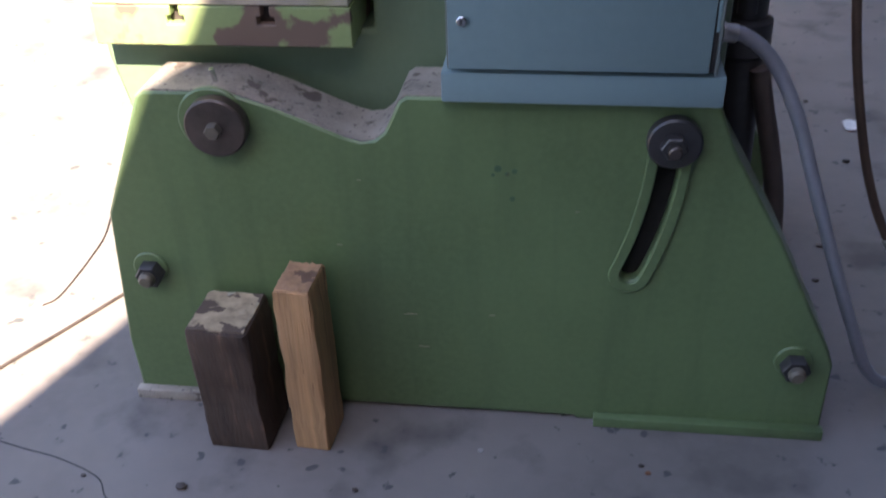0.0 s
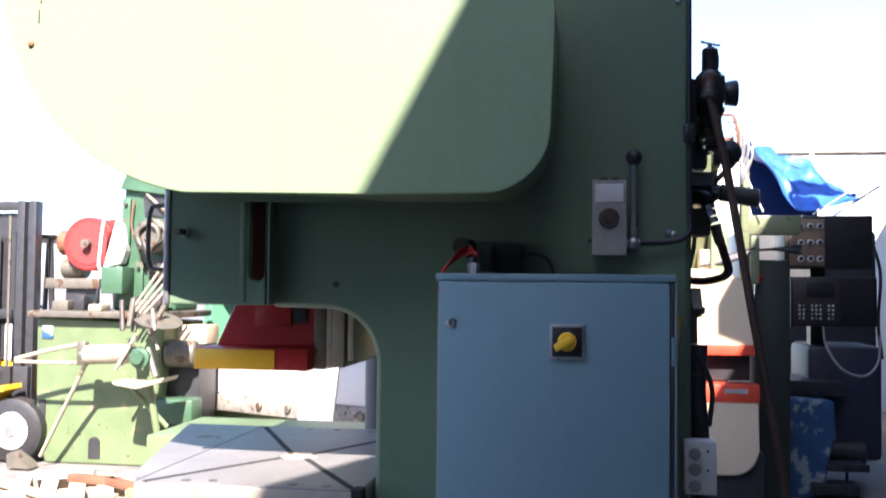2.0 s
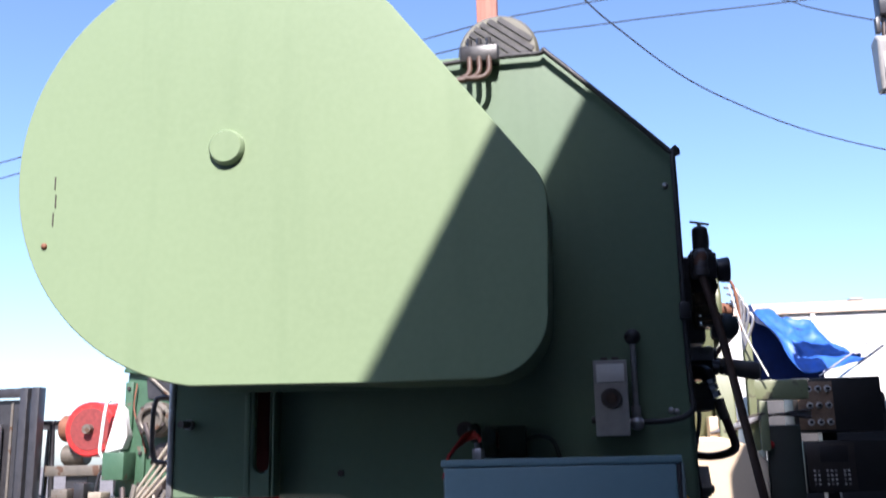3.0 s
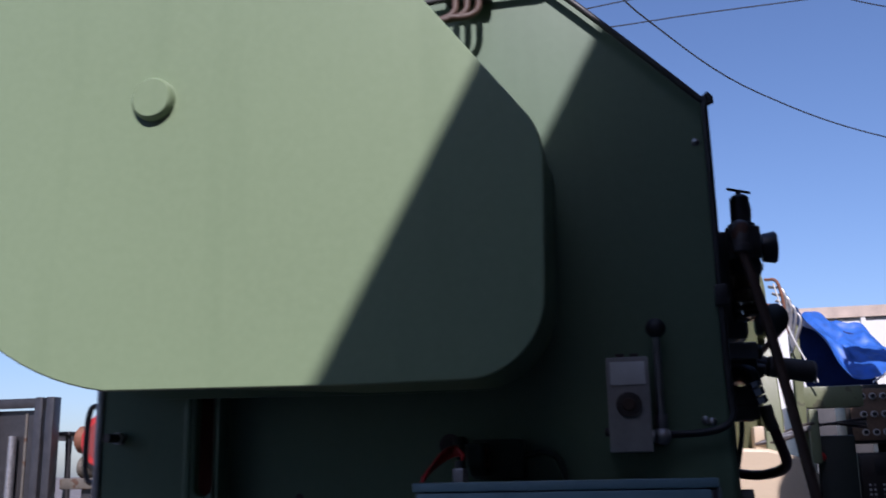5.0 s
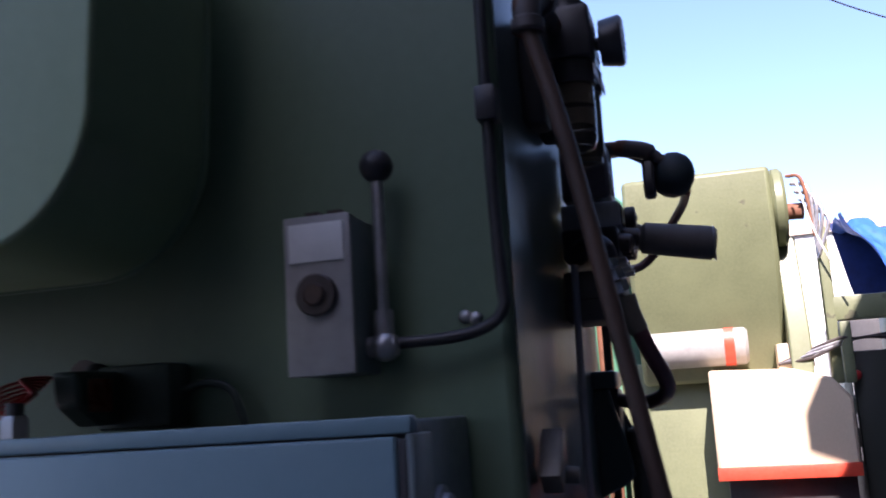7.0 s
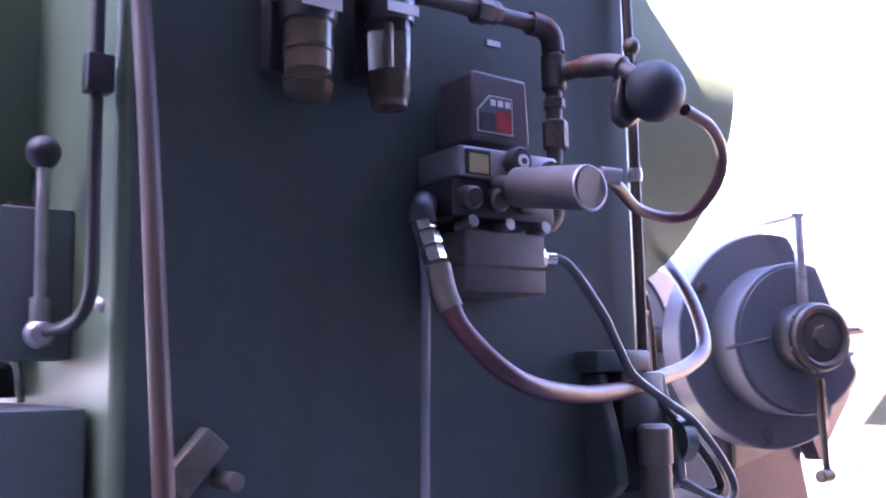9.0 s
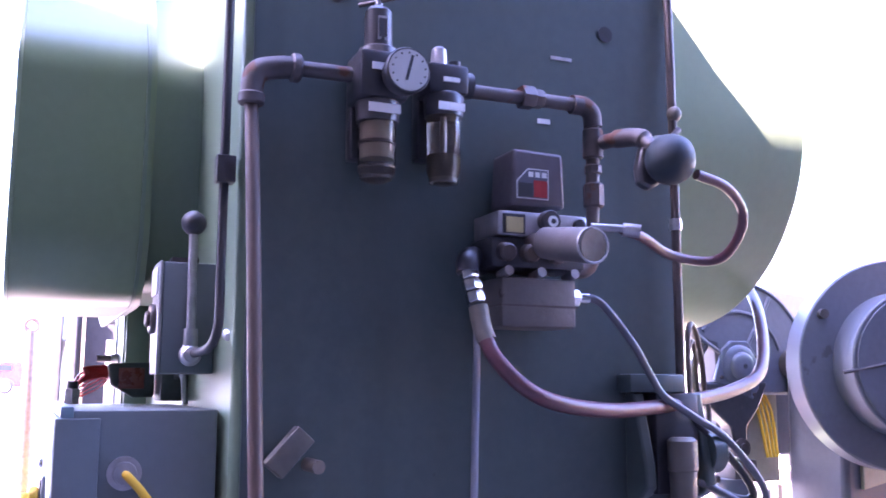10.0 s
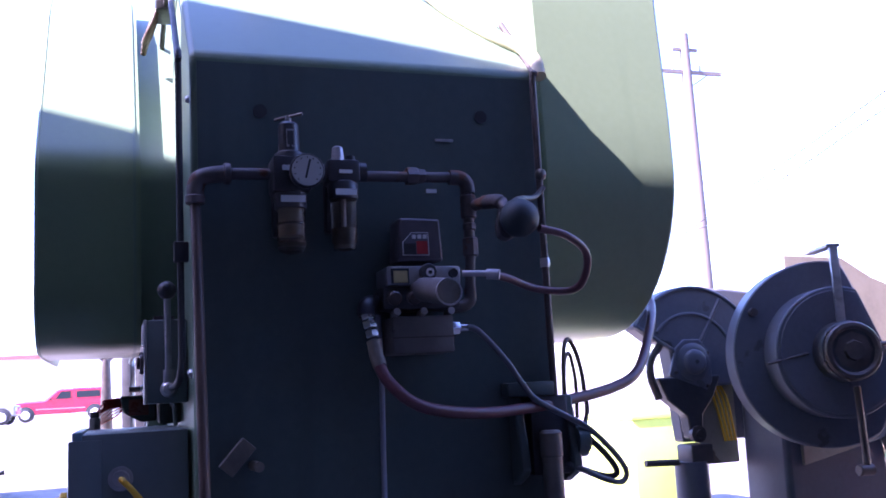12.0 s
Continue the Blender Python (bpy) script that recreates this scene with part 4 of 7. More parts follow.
k1 = part("adjust_knob", cyl((1.487, 0.630, 1.966), (1.503, 0.630, 1.966), 0.017, 18, c=0.002), BLACK, val)
part("knob_face", lathe((1.503, 0.632, 1.965), (1.5045, 0.632, 1.965), [(0, 0.0085), (0.0015, 0.0085)], 16), WHITE_PLATE, k1)
part("knob_slot", cyl((1.5045, 0.632, 1.965), (1.5055, 0.632, 1.965), 0.004, 10), BLACK, k1)
part("port_plug", cyl((1.487, 0.684, 1.964), (1.497, 0.684, 1.964), 0.009, 14), BLACK, val)
part("head_block", box(1.40, 1.482, 0.54, 0.70, 1.895, 1.942, 0.006), BLACK_PAINT, val)
for y in (0.56, 0.60, 0.645):
    part("coil", cyl((1.44, y, 1.925), (1.50, y, 1.915), 0.014, 14, c=0.003), DARK_STEEL, val)
part("base_block", box(1.395, 1.48, 0.558, 0.684, 1.808, 1.882, 0.005), CAST_GREY, val)
part("gasket", box(1.398, 1.4815, 0.5565, 0.6855, 1.838, 1.841), DARK_STEEL, val)
for y in (0.565, 0.62, 0.677):
    part("cap_screw", cyl((1.46, y, 1.885), (1.49, y, 1.89), 0.0075, 10), GREY_CAST, val)
mf = part("silencer", lathe((1.505, 0.612, 1.931), (1.612, 0.630, 1.914), [(0, 0.012), (0.008, 0.0235), (0.100, 0.0255), (0.110, 0.0250)], 32), CAST_GREY, val, "round metal silencer")
part("silencer_neck", cyl((1.47, 0.606, 1.937), (1.512, 0.613, 1.930), 0.014, 16), DARK_STEEL, mf)
part("silencer_rim", tube([(1.6145, 0.6303 + 0.0245 * math.cos(k * math.pi / 12), 1.9137 + 0.0245 * math.sin(k * math.pi / 12)) for k in range(25)], 0.0018, 6), GREY_CAST, mf)
part("silencer_mesh", cyl((1.6135, 0.6303, 1.9137), (1.6155, 0.6306, 1.9134), 0.0225, 24), OILY, mf)
part("fitting", hexa((1.45, 0.684, 1.857), (1.45, 0.705, 1.857), 0.014), CHROME, val)
part("fitting", cyl((1.45, 0.702, 1.857), (1.453, 0.722, 1.857), 0.009), CHROME, val)
part("inlet_elbow", tube([(1.42, 0.555, 1.905), (1.44, 0.53, 1.912), (1.46, 0.512, 1.905), (1.466, 0.509, 1.885)], 0.017, 12), BLACK_PAINT, val)
part("hose_nut", hexa((1.465, 0.509, 1.890), (1.470, 0.511, 1.876), 0.0140), CHROME, val)
part("hose_nut", hexa((1.471, 0.511, 1.873), (1.476, 0.513, 1.858), 0.0145), CHROME, val)
part("hose_nut", hexa((1.477, 0.513, 1.855), (1.482, 0.515, 1.840), 0.0138), CHROME, val)

swb = thing("pressure_switch", (1.57, 0.808, 2.06), "round dark pressure switch on a short fitting", "pressure switch")
part("dome", lathe((1.53, 0.800, 2.068), (1.606, 0.812, 2.058), [(0, 0.020), (0.008, 0.031), (0.022, 0.0385), (0.038, 0.0390), (0.052, 0.034), (0.062, 0.023), (0.067, 0.010)], 28), mat("dark_slate_enamel", (0.012, 0.022, 0.026), 0.65, var=0.2), swb)
part("flange", plate([(0.778, 2.092), (0.80, 2.098), (0.816, 2.07), (0.812, 2.035), (0.79, 2.022), (0.772, 2.03), (0.768, 2.055)], 1.512, 1.532, "x"), BLACK_PAINT, swb, bevel=0.005)
part("flange_screw", cyl((1.532, 0.778, 2.085), (1.537, 0.778, 2.085), 0.004, 8), BLACK, swb)
part("rear_arm", tube([(1.52, 0.80, 2.09), (1.48, 0.84, 2.12), (1.43, 0.90, 2.135), (1.42, 0.93, 2.16)], 0.006, 8), BLACK_PAINT, swb)

def hose(name, label, pts, r, m):
    return tagged(part(name, tube(pts, r, 12), m, None), label, "hose")


hose("small_red_hose", "short maroon hose looping from the pressure switch", [(1.58, 0.838, 2.040), (1.57, 0.90, 2.028), (1.545, 0.952, 2.002), (1.522, 0.967, 1.968), (1.485, 0.965, 1.935), (1.455, 0.942, 1.928), (1.462, 0.87, 1.935), (1.495, 0.80, 1.952), (1.518, 0.745, 1.958)], 0.008, RED_HOSE)
hose("hose_stub", "thin steel stub pipe into the valve", [(1.525, 0.752, 1.957), (1.515, 0.735, 1.960), (1.50, 0.700, 1.962)], 0.006, GREY_CAST)
hose("hose_fitting", "crimped steel hose fitting", [(1.53, 0.768, 1.955), (1.524, 0.757, 1.957), (1.518, 0.745, 1.958)], 0.0105, GREY_CAST)
mh = thing("maroon_hose", (1.49, 0.517, 1.7), "thick maroon air hose sagging across the press rear", "hose")
part("tube", tube([(1.49, 0.517, 1.815), (1.51, 0.532, 1.76), (1.528, 0.593, 1.706), (1.49, 0.724, 1.686), (1.44, 0.86, 1.69), (1.395, 0.965, 1.70), (1.345, 1.10, 1.72), (1.305, 1.19, 1.755), (1.20, 1.29, 1.84), (1.063, 1.388, 1.925), (0.95, 1.43, 2.0)], 0.0118, 12), RED_HOSE, mh)
part("crimp", tube([(1.486, 0.516, 1.835), (1.493, 0.519, 1.805), (1.50, 0.523, 1.785)], 0.0142, 14), OILY, mh, "dull crimped hose end")
hose("valve_hose", "thin dark grey hose dropping from the valve into a loop", [(1.453, 0.715, 1.860), (1.458, 0.745, 1.848), (1.46, 0.797, 1.790), (1.455, 0.83, 1.745), (1.45, 0.861, 1.708), (1.45, 0.915, 1.676), (1.45, 0.977, 1.642), (1.45, 1.032, 1.590), (1.45, 1.060, 1.548), (1.45, 1.050, 1.526), (1.45, 1.020, 1.530), (1.45, 0.982, 1.546), (1.44, 0.945, 1.565), (1.41, 0.93, 1.57)], 0.0062, DARK_HOSE)
hose("looped_hose", "black hose lying close inside the loop", [(1.405, 0.90, 1.70), (1.425, 0.935, 1.668), (1.435, 0.972, 1.632), (1.438, 1.02, 1.585), (1.438, 1.044, 1.55), (1.438, 1.036, 1.538), (1.438, 1.01, 1.540), (1.43, 0.97, 1.555), (1.40, 0.94, 1.57)], 0.0068, BLACK)
hose("brown_cable", "thin reddish cable looping beside the press rear corner", [(1.40, 0.955, 1.60), (1.388, 0.96, 1.72), (1.372, 0.972, 1.80), (1.358, 0.990, 1.831), (1.345, 1.012, 1.812), (1.335, 1.030, 1.765), (1.332, 1.036, 1.72), (1.35, 1.03, 1.67), (1.39, 0.99, 1.62)], 0.0050, BROWN_HOSE)
hose("brown_cable", "second thin reddish cable hanging inside the first", [(1.395, 0.955, 1.62), (1.386, 0.962, 1.73), (1.372, 0.974, 1.785), (1.362, 0.990, 1.800), (1.352, 1.002, 1.775), (1.345, 1.010, 1.73), (1.36, 1.0, 1.66)], 0.0042, BROWN_HOSE)
hose("drain_pipe", "thin vertical pipe down the press rear", [(1.415, 0.545, 1.89), (1.412, 0.549, 1.78), (1.41, 0.545, 1.55), (1.41, 0.54, 1.0), (1.41, 0.54, 0.6)], 0.0055, GREY_CONDUIT)
br = thing("slide_lock_bracket", (1.42, 0.26, 1.6), "small angled steel bracket on the press rear", "bracket")
part("plate", box(-0.012, 0.012, -0.016, 0.016, -0.034, 0.034, 0.002, m=Matrix.Translation((1.41, 0.262, 1.63)) @ Matrix.Rotation(radians(-42), 4, "X")), OILY, br)
part("screw", cyl((1.40, 0.292, 1.612), (1.432, 0.300, 1.61), 0.010, 12), OILY, br)
clev = thing("tilt_screw_bracket", (1.44, 0.88, 1.5), "dark cast clevis bracket holding the tilt rod", "bracket")
# The bracket shares the rear's shade-darkened green.
part("head_plate", box(1.39, 1.432, 0.812, 0.918, 1.712, 1.742, 0.005), REAR_SHADE, clev)
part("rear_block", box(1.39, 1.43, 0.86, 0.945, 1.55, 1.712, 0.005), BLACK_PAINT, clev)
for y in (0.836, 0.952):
    part("cheek", plate([(1.39, 1.712), (1.418, 1.712), (1.422, 1.69), (1.446, 1.60), (1.450, 1.565), (1.435, 1.55), (1.39, 1.53)], y - 0.010, y + 0.010), REAR_SHADE, clev, bevel=0.004)
part("pivot_lug", lathe((1.425, 0.955, 1.615), (1.425, 0.985, 1.615), [(0, 0.034), (0.024, 0.034), (0.03, 0.028)], 24), REAR_SHADE, clev)
part("rod", cyl((1.458, 0.888, 1.636), (1.468, 0.888, 0.75), 0.021, 20, c=0.006), OILY, clev)
part("rod_cap", cyl((1.458, 0.888, 1.642), (1.459, 0.888, 1.585), 0.0235, 20, c=0.006), OILY, clev)

# ---- pipes and cables at the rear near corner ----
jb = thing("junction_box", (1.41, 0.17, 1.2), "pale grey junction box with round knockouts", "junction box")
part("shell", box(1.372, 1.444, 0.148, 0.20, 1.196, 1.317, 0.003), WHITE_PLATE, jb)
for z in (1.288, 1.253, 1.215):
    part("knockout", lathe((1.395, 0.149, z), (1.395, 0.145, z), [(0, 0.014), (0.002, 0.014), (0.003, 0.011)], 20), GREY_BOX, jb)
part("screw", ball((1.424, 0.148, 1.295), 0.003, n=8), DARK_STEEL, jb)
part("screw", ball((1.424, 0.148, 1.252), 0.003, n=8), DARK_STEEL, jb)
cond = thing("rear_conduits", (1.42, 0.26, 1.1), "thick black cables rising behind the junction box", "cable")
part("cable", tube([(1.432, 0.262, 0.95), (1.428, 0.262, 1.12), (1.420, 0.262, 1.31), (1.412, 0.262, 1.42), (1.416, 0.262, 1.53)], 0.021, 14), BLACK_PAINT, cond)
part("cable", tube([(1.400, 0.25, 1.15), (1.392, 0.25, 1.30), (1.394, 0.25, 1.42), (1.408, 0.255, 1.52)], 0.008, 10), BLACK, cond)
part("cable", tube([(1.41, 0.24, 1.50), (1.43, 0.235, 1.47), (1.444, 0.235, 1.42), (1.438, 0.24, 1.34)], 0.006, 8), BLACK, cond)
part("tie", lathe((1.412, 0.262, 1.452), (1.412, 0.262, 1.462), [(0, 0.024), (0.01, 0.024)], 14), DARK_STEEL, cond)
drop = thing("brown_drop_pipe", (1.55, 0.25, 0.3), "thick brown pipe curving down behind the press base", "pipe")
part("tube", tube([(1.475, 0.25, 0.83), (1.497, 0.25, 0.74), (1.525, 0.25, 0.64), (1.552, 0.25, 0.52), (1.566, 0.25, 0.40), (1.57, 0.25, 0.2), (1.57, 0.25, 0.01)], 0.022, 14), mat("brown_grey_rubber", (0.075, 0.055, 0.05), 0.6, var=0.3, scale=12, bump=0.1), drop)
bellows = thing("worn_rubber_boot", (1.44, 0.33, 0), "worn black rubber boot hanging in folds beside the base", "rubber boot")
rnd = random.Random(41)
b = bmesh.new()
rows_b = [[b.verts.new((1.445 + (0.052 + 0.008 * (k % 2) + rnd.uniform(-0.007, 0.007)) * math.cos(a), 0.34 + 0.05 * math.sin(a), 0.86 - 0.036 * k)) for a in [2 * math.pi * m / 14 for m in range(14)]] for k in range(24)]
for ra, rb in zip(rows_b, rows_b[1:]):
    for m in range(14):
        b.faces.new((ra[m], ra[(m + 1) % 14], rb[(m + 1) % 14], rb[m]))
b.faces.new(rows_b[0])
b.faces.new(rows_b[-1][::-1])
part("folds", b, mat("worn_black_rubber", (0.03, 0.026, 0.024), 0.7, var=0.4, scale=18, bump=0.2, spots=((0.09, 0.06, 0.045), 0.62, 14, 0.8)), bellows)
tank = thing("tilt_cylinder", (1.44, 0.30, 0), "black tilt cylinder with a flanged top beside the press", "cylinder")
b = lathe((1.437, 0.30, 1.115), (1.45, 0.30, 0.0), [(0, 0.05), (0.012, 0.053), (0.025, 0.052), (0.03, 0.043), (0.18, 0.044), (0.19, 0.058), (0.26, 0.06), (0.27, 0.05), (0.55, 0.055), (0.8, 0.085), (1.1, 0.095)], 28)
part("barrel", b, BLACK_PAINT, tank)
part("side_port", cyl((1.47, 0.30, 1.04), (1.525, 0.30, 1.03), 0.032, 16, c=0.004), BLACK_PAINT, tank)
gcond = thing("grey_conduit", (1.6, 0.1, 0.4), "grey plastic conduit curving from the cabinet to the floor", "conduit")
part("tube", tube([(1.345, 0.06, 0.985), (1.40, 0.065, 0.975), (1.462, 0.08, 0.918), (1.526, 0.08, 0.807), (1.587, 0.085, 0.651), (1.653, 0.09, 0.482), (1.74, 0.10, 0.27), (1.83, 0.13, 0.085), (1.95, 0.2, 0.02), (2.2, 0.4, 0.016)], 0.0145, 14), GREY_CONDUIT, gcond)
part("connector", lathe((1.345, 0.06, 0.985), (1.385, 0.063, 0.980), [(0, 0.022), (0.012, 0.022), (0.014, 0.018), (0.038, 0.018)], 20), GREY_CAST, gcond, "zinc conduit connector")

# ---- timbers in front of the base ----
def timber(name, label, x, y, w, d, h, m, lean, seed):
    t = thing(name, (x, y, 0), label, "timber", "loose timber blocks")
    rnd = random.Random(seed)
    b = box(x - w / 2, x + w / 2, y - d / 2, y + d / 2, 0, h - 0.004, 0.006)
    bmesh.ops.subdivide_edges(b, edges=[e for e in b.edges if abs(e.verts[0].co.z - e.verts[1].co.z) > 0.1], cuts=8)
    for v in b.verts:
        if v.co.z > 0.004:
            v.co.x += rnd.uniform(-0.003, 0.003)
            v.co.y += rnd.uniform(-0.003, 0.003)
    part("block", b, m, t)
    e = bmesh.new()
    bmesh.ops.create_grid(e, x_segments=10, y_segments=10, size=0.5, matrix=Matrix.Translation((x, y, h - 0.004)) @ Matrix.Diagonal((w - 0.01, d - 0.01, 1, 1)))
    for v in e.verts:
        v.co.z += rnd.uniform(0.0, 0.006)
    bmesh.ops.solidify(e, geom=e.faces[:], thickness=0.004)
    part("sawn_end", e, WOOD_END if m is WOOD_DARK else WOOD_END_BROWN, t)
    t.rotation_euler = (radians(lean[0]), radians(lean[1]), radians(lean[2]))
    return t


timber("timber_block", "short dark creosoted timber block standing on end", 0.317, -0.100, 0.146, 0.155, 0.362, WOOD_DARK, (0, -1.2, -3), 3)
timber("timber_block", "taller raw-sawn timber block standing on end", 0.495, -0.105, 0.086, 0.118, 0.474, WOOD, (0, 0, -4), 4)


# ---- scratches, stains and loose dirt ----
for x, z, w, h in ((0.705, 0.302, 0.030, 0.0022), (0.735, 0.205, 0.026, 0.0025), (0.56, 0.49, 0.012, 0.002), (1.09, 0.60, 0.010, 0.0016), (0.905, 0.31, 0.014, 0.0016), (0.62, 0.66, 0.008, 0.0016)):
    part("scratch", box(x, x + w, -0.0008, 0.001, z, z + h), BEIGE, press)
for x, z, r in ((0.956, 0.628, 0.006), (0.925, 0.70, 0.008), (0.945, 0.688, 0.005), (0.96, 0.695, 0.006), (0.915, 0.685, 0.004)):
    part("grease_spot", cyl((x, 0.001, z), (x, -0.0008, z), r, 10), OLD_GREEN, press)

# ---- the yard behind: fork lift, old presses, pallets ----
def wheel(parent, c, r, w, axis=(0, 1, 0)):
    a = Vector(axis)
    c = Vector(c)
    ty = part("wheel", lathe(c - a * w / 2, c + a * w / 2, [(0, r * 0.82), (w * 0.12, r), (w * 0.88, r), (w, r * 0.82)], 32), BLACK, parent)
    part("rim", lathe(c - a * (w / 2 + 0.01), c + a * (w / 2 + 0.01), [(0, r * 0.5), (0.012, r * 0.6), (w + 0.008, r * 0.6), (w + 0.02, r * 0.5)], 24), WHITE_PLATE, ty)
    part("hub", cyl(c - a * (w / 2 + 0.03), c + a * (w / 2 + 0.03), r * 0.18, 12), GREY_CAST, ty)
    return ty


def forklift(o):
    x, y = o
    f = thing("forklift", (x, y, 0), "yellow fork lift truck with a tall black mast", "forklift", "parked fork lifts")
    for dx in (-0.42, -0.30, 0.30, 0.42):
        part("mast_rail", box(x + dx - 0.04, x + dx + 0.04, y - 0.06, y + 0.06, 0.06, 2.45, 0.006), BLACK_PAINT, f)
    for z in (0.5, 1.3, 2.36):
        part("cross_bar", box(x - 0.42, x + 0.42, y + 0.02, y + 0.08, z, z + 0.09, 0.005), BLACK_PAINT, f)
    part("mast_shield", box(x - 0.28, x + 0.28, y + 0.085, y + 0.10, 0.9, 2.34), BLACK_PAINT, f)
    part("lift_cylinder", cyl((x, y + 0.02, 0.2), (x, y + 0.02, 2.1), 0.04), GREY_CAST, f)
    for k in (-0.2, 0.2):
        part("lift_chain", box(x + k - 0.012, x + k + 0.012, y - 0.075, y - 0.062, 0.4, 2.3), OILY, f)
    part("carriage", box(x - 0.45, x + 0.45, y - 0.12, y - 0.065, 0.35, 0.85, 0.006), BLACK_PAINT, f)
    for k in (-0.25, 0.25):
        part("fork", plate([(y - 0.17, 0.85), (y - 0.12, 0.85), (y - 0.12, 0.08), (y - 1.1, 0.08), (y - 1.1, 0.06), (y - 0.17, 0.05)], x + k - 0.05, x + k + 0.05, "x"), BLACK_PAINT, f)
    part("body", plate([(y + 0.12, 0.3), (y + 0.12, 0.95), (y + 0.5, 1.0), (y + 0.6, 0.65), (y + 1.1, 0.65), (y + 1.15, 1.05), (y + 1.9, 1.0), (y + 1.95, 0.3)], x - 0.5, x + 0.5, "x"), YELLOW, f, bevel=0.02)
    part("seat", box(x - 0.25, x + 0.25, y + 0.75, y + 1.15, 0.95, 1.1, 0.03), BLACK, f)
    for dx in (-0.45, 0.45):
        for dy in (0.3, 1.6):
            part("guard_post", cyl((x + dx, y + dy, 0.95), (x + dx * 0.9, y + dy, 2.12), 0.028, 10), BLACK_PAINT, f)
        wheel(f, (x + dx * 1.05, y + 0.25, 0.3), 0.3, 0.2, (1, 0, 0))
        wheel(f, (x + dx * 0.95, y + 1.6, 0.25), 0.25, 0.18, (1, 0, 0))
    part("overhead_guard", box(x - 0.45, x + 0.45, y + 0.25, y + 1.65, 2.1, 2.14, 0.01), BLACK_PAINT, f)
    part("steering_wheel", tube([(x + 0.17 * math.cos(a), y + 0.62 + 0.10 * math.sin(a), 1.28 + 0.13 * math.sin(a)) for a in [k * math.pi / 6 for k in range(13)]], 0.014, 8), BLACK, f)
    part("steering_column", cyl((x, y + 0.62, 1.28), (x, y + 0.5, 0.95), 0.025), BLACK_PAINT, f)
    part("data_plate", box(x + 0.17, x + 0.24, y - 0.064, y - 0.061, 0.9, 1.25), WHITE_PLATE, f)
    return f


fl = forklift((-4.62, 6.5))
copy_thing(fl, pose(-5.6, 0.55, 0, 0, 0, 70))
wheel(fl, (-4.07, 6.08, 0.30), 0.29, 0.20)
part("fender", plate(arc(-4.07, 0.32, 0.40, 105, 170, 10) + arc(-4.07, 0.32, 0.35, 170, 105, 10), 6.0, 6.3), YELLOW, fl, bevel=0.005)

old = thing("old_feed_press", (-3.3, 6.4, 0), "old pale green press with a red flywheel and feed linkage", "press")
part("body", plate([(-3.80, 0.0), (-2.80, 0.0), (-2.74, 0.35), (-2.66, 1.30), (-3.91, 1.34), (-3.90, 0.26), (-3.84, 0.10)], 6.1, 7.0), PALE_GREEN, old, bevel=0.02)
part("table", box(-3.95, -2.60, 6.0, 7.05, 1.34, 1.40, 0.01), OILY, old, "oily iron table top")
part("foot_hole", plate(arc(-3.31, 0.20, 0.055, 0, 180, 8) + [(-3.365, 0.06), (-3.255, 0.06)], 6.088, 6.11), BLACK_PAINT, old)
part("side_window", box(-3.86, -3.80, 6.088, 6.11, 0.30, 0.58), BLACK_PAINT, old)
part("maker_plate", box(-3.85, -3.74, 6.088, 6.10, 1.14, 1.26, 0.003), BLUE, old)
part("column", plate([(-3.34, 1.40), (-2.70, 1.40), (-2.74, 2.0), (-2.70, 2.42), (-2.80, 2.62), (-3.24, 2.56), (-3.27, 2.0)], 6.42, 6.95), OLD_GREEN, old, "dark green press column", bevel=0.03)
part("crown", plate([(-3.26, 2.55), (-2.72, 2.48), (-2.70, 2.56), (-3.18, 2.72)], 6.36, 7.0), OLD_GREEN, old, bevel=0.01)
# Black plate on the column's face paints in a shaded recess.
recess = part("recess_shade_plate", plate([(-3.02, 2.30), (-2.76, 2.28), (-2.75, 2.46), (-2.94, 2.52), (-3.04, 2.48)], 6.404, 6.422), BLACK_PAINT, old)
part("recess_arm", tube([(-3.0, 6.39, 2.50), (-2.86, 6.38, 2.38), (-2.78, 6.39, 2.30)], 0.018, 8), OILY, recess)
for x0, x1, z0, z1 in ((-3.24, -3.16, 2.02, 2.46), (-3.10, -3.02, 1.46, 1.86), (-2.98, -2.80, 1.50, 1.56)):
    part("column_rib", box(x0, x1, 6.385, 6.425, z0, z1, 0.008), OLD_GREEN, old)
for x, z in ((-3.20, 2.40), (-3.20, 2.08), (-3.06, 1.80), (-3.06, 1.52), (-2.83, 1.70), (-2.95, 1.76)):
    part("column_bolt", hexa((x, 6.39, z), (x, 6.36, z), 0.018), DARK_STEEL, old)
part("gear_cover", lathe((-2.83, 6.42, 1.78), (-2.83, 6.30, 1.78), [(0, 0.11), (0.05, 0.11), (0.055, 0.07), (0.10, 0.065), (0.105, 0.03), (0.12, 0.028)], 22), DARK_STEEL, old)
part("crank_link", tube([(-2.92, 6.16, 2.06), (-2.86, 6.15, 1.92), (-2.84, 6.2, 1.78)], 0.024, 8), DARK_STEEL, old)
part("oil_pipe", tube([(-3.12, 6.38, 2.44), (-3.13, 6.36, 2.2), (-3.05, 6.36, 1.98), (-3.0, 6.37, 1.80)], 0.008, 6), RUST, old)
for x0, w, h, m in ((-3.78, 0.16, 0.09, OILY), (-3.56, 0.10, 0.14, BLACK_PAINT), (-3.42, 0.13, 0.06, BEIGE), (-2.96, 0.12, 0.10, OILY), (-2.80, 0.09, 0.16, DARK_STEEL)):
    part("table_fitting", box(x0, x0 + w, 6.12, 6.30, 1.40, 1.40 + h, 0.01), m, old)
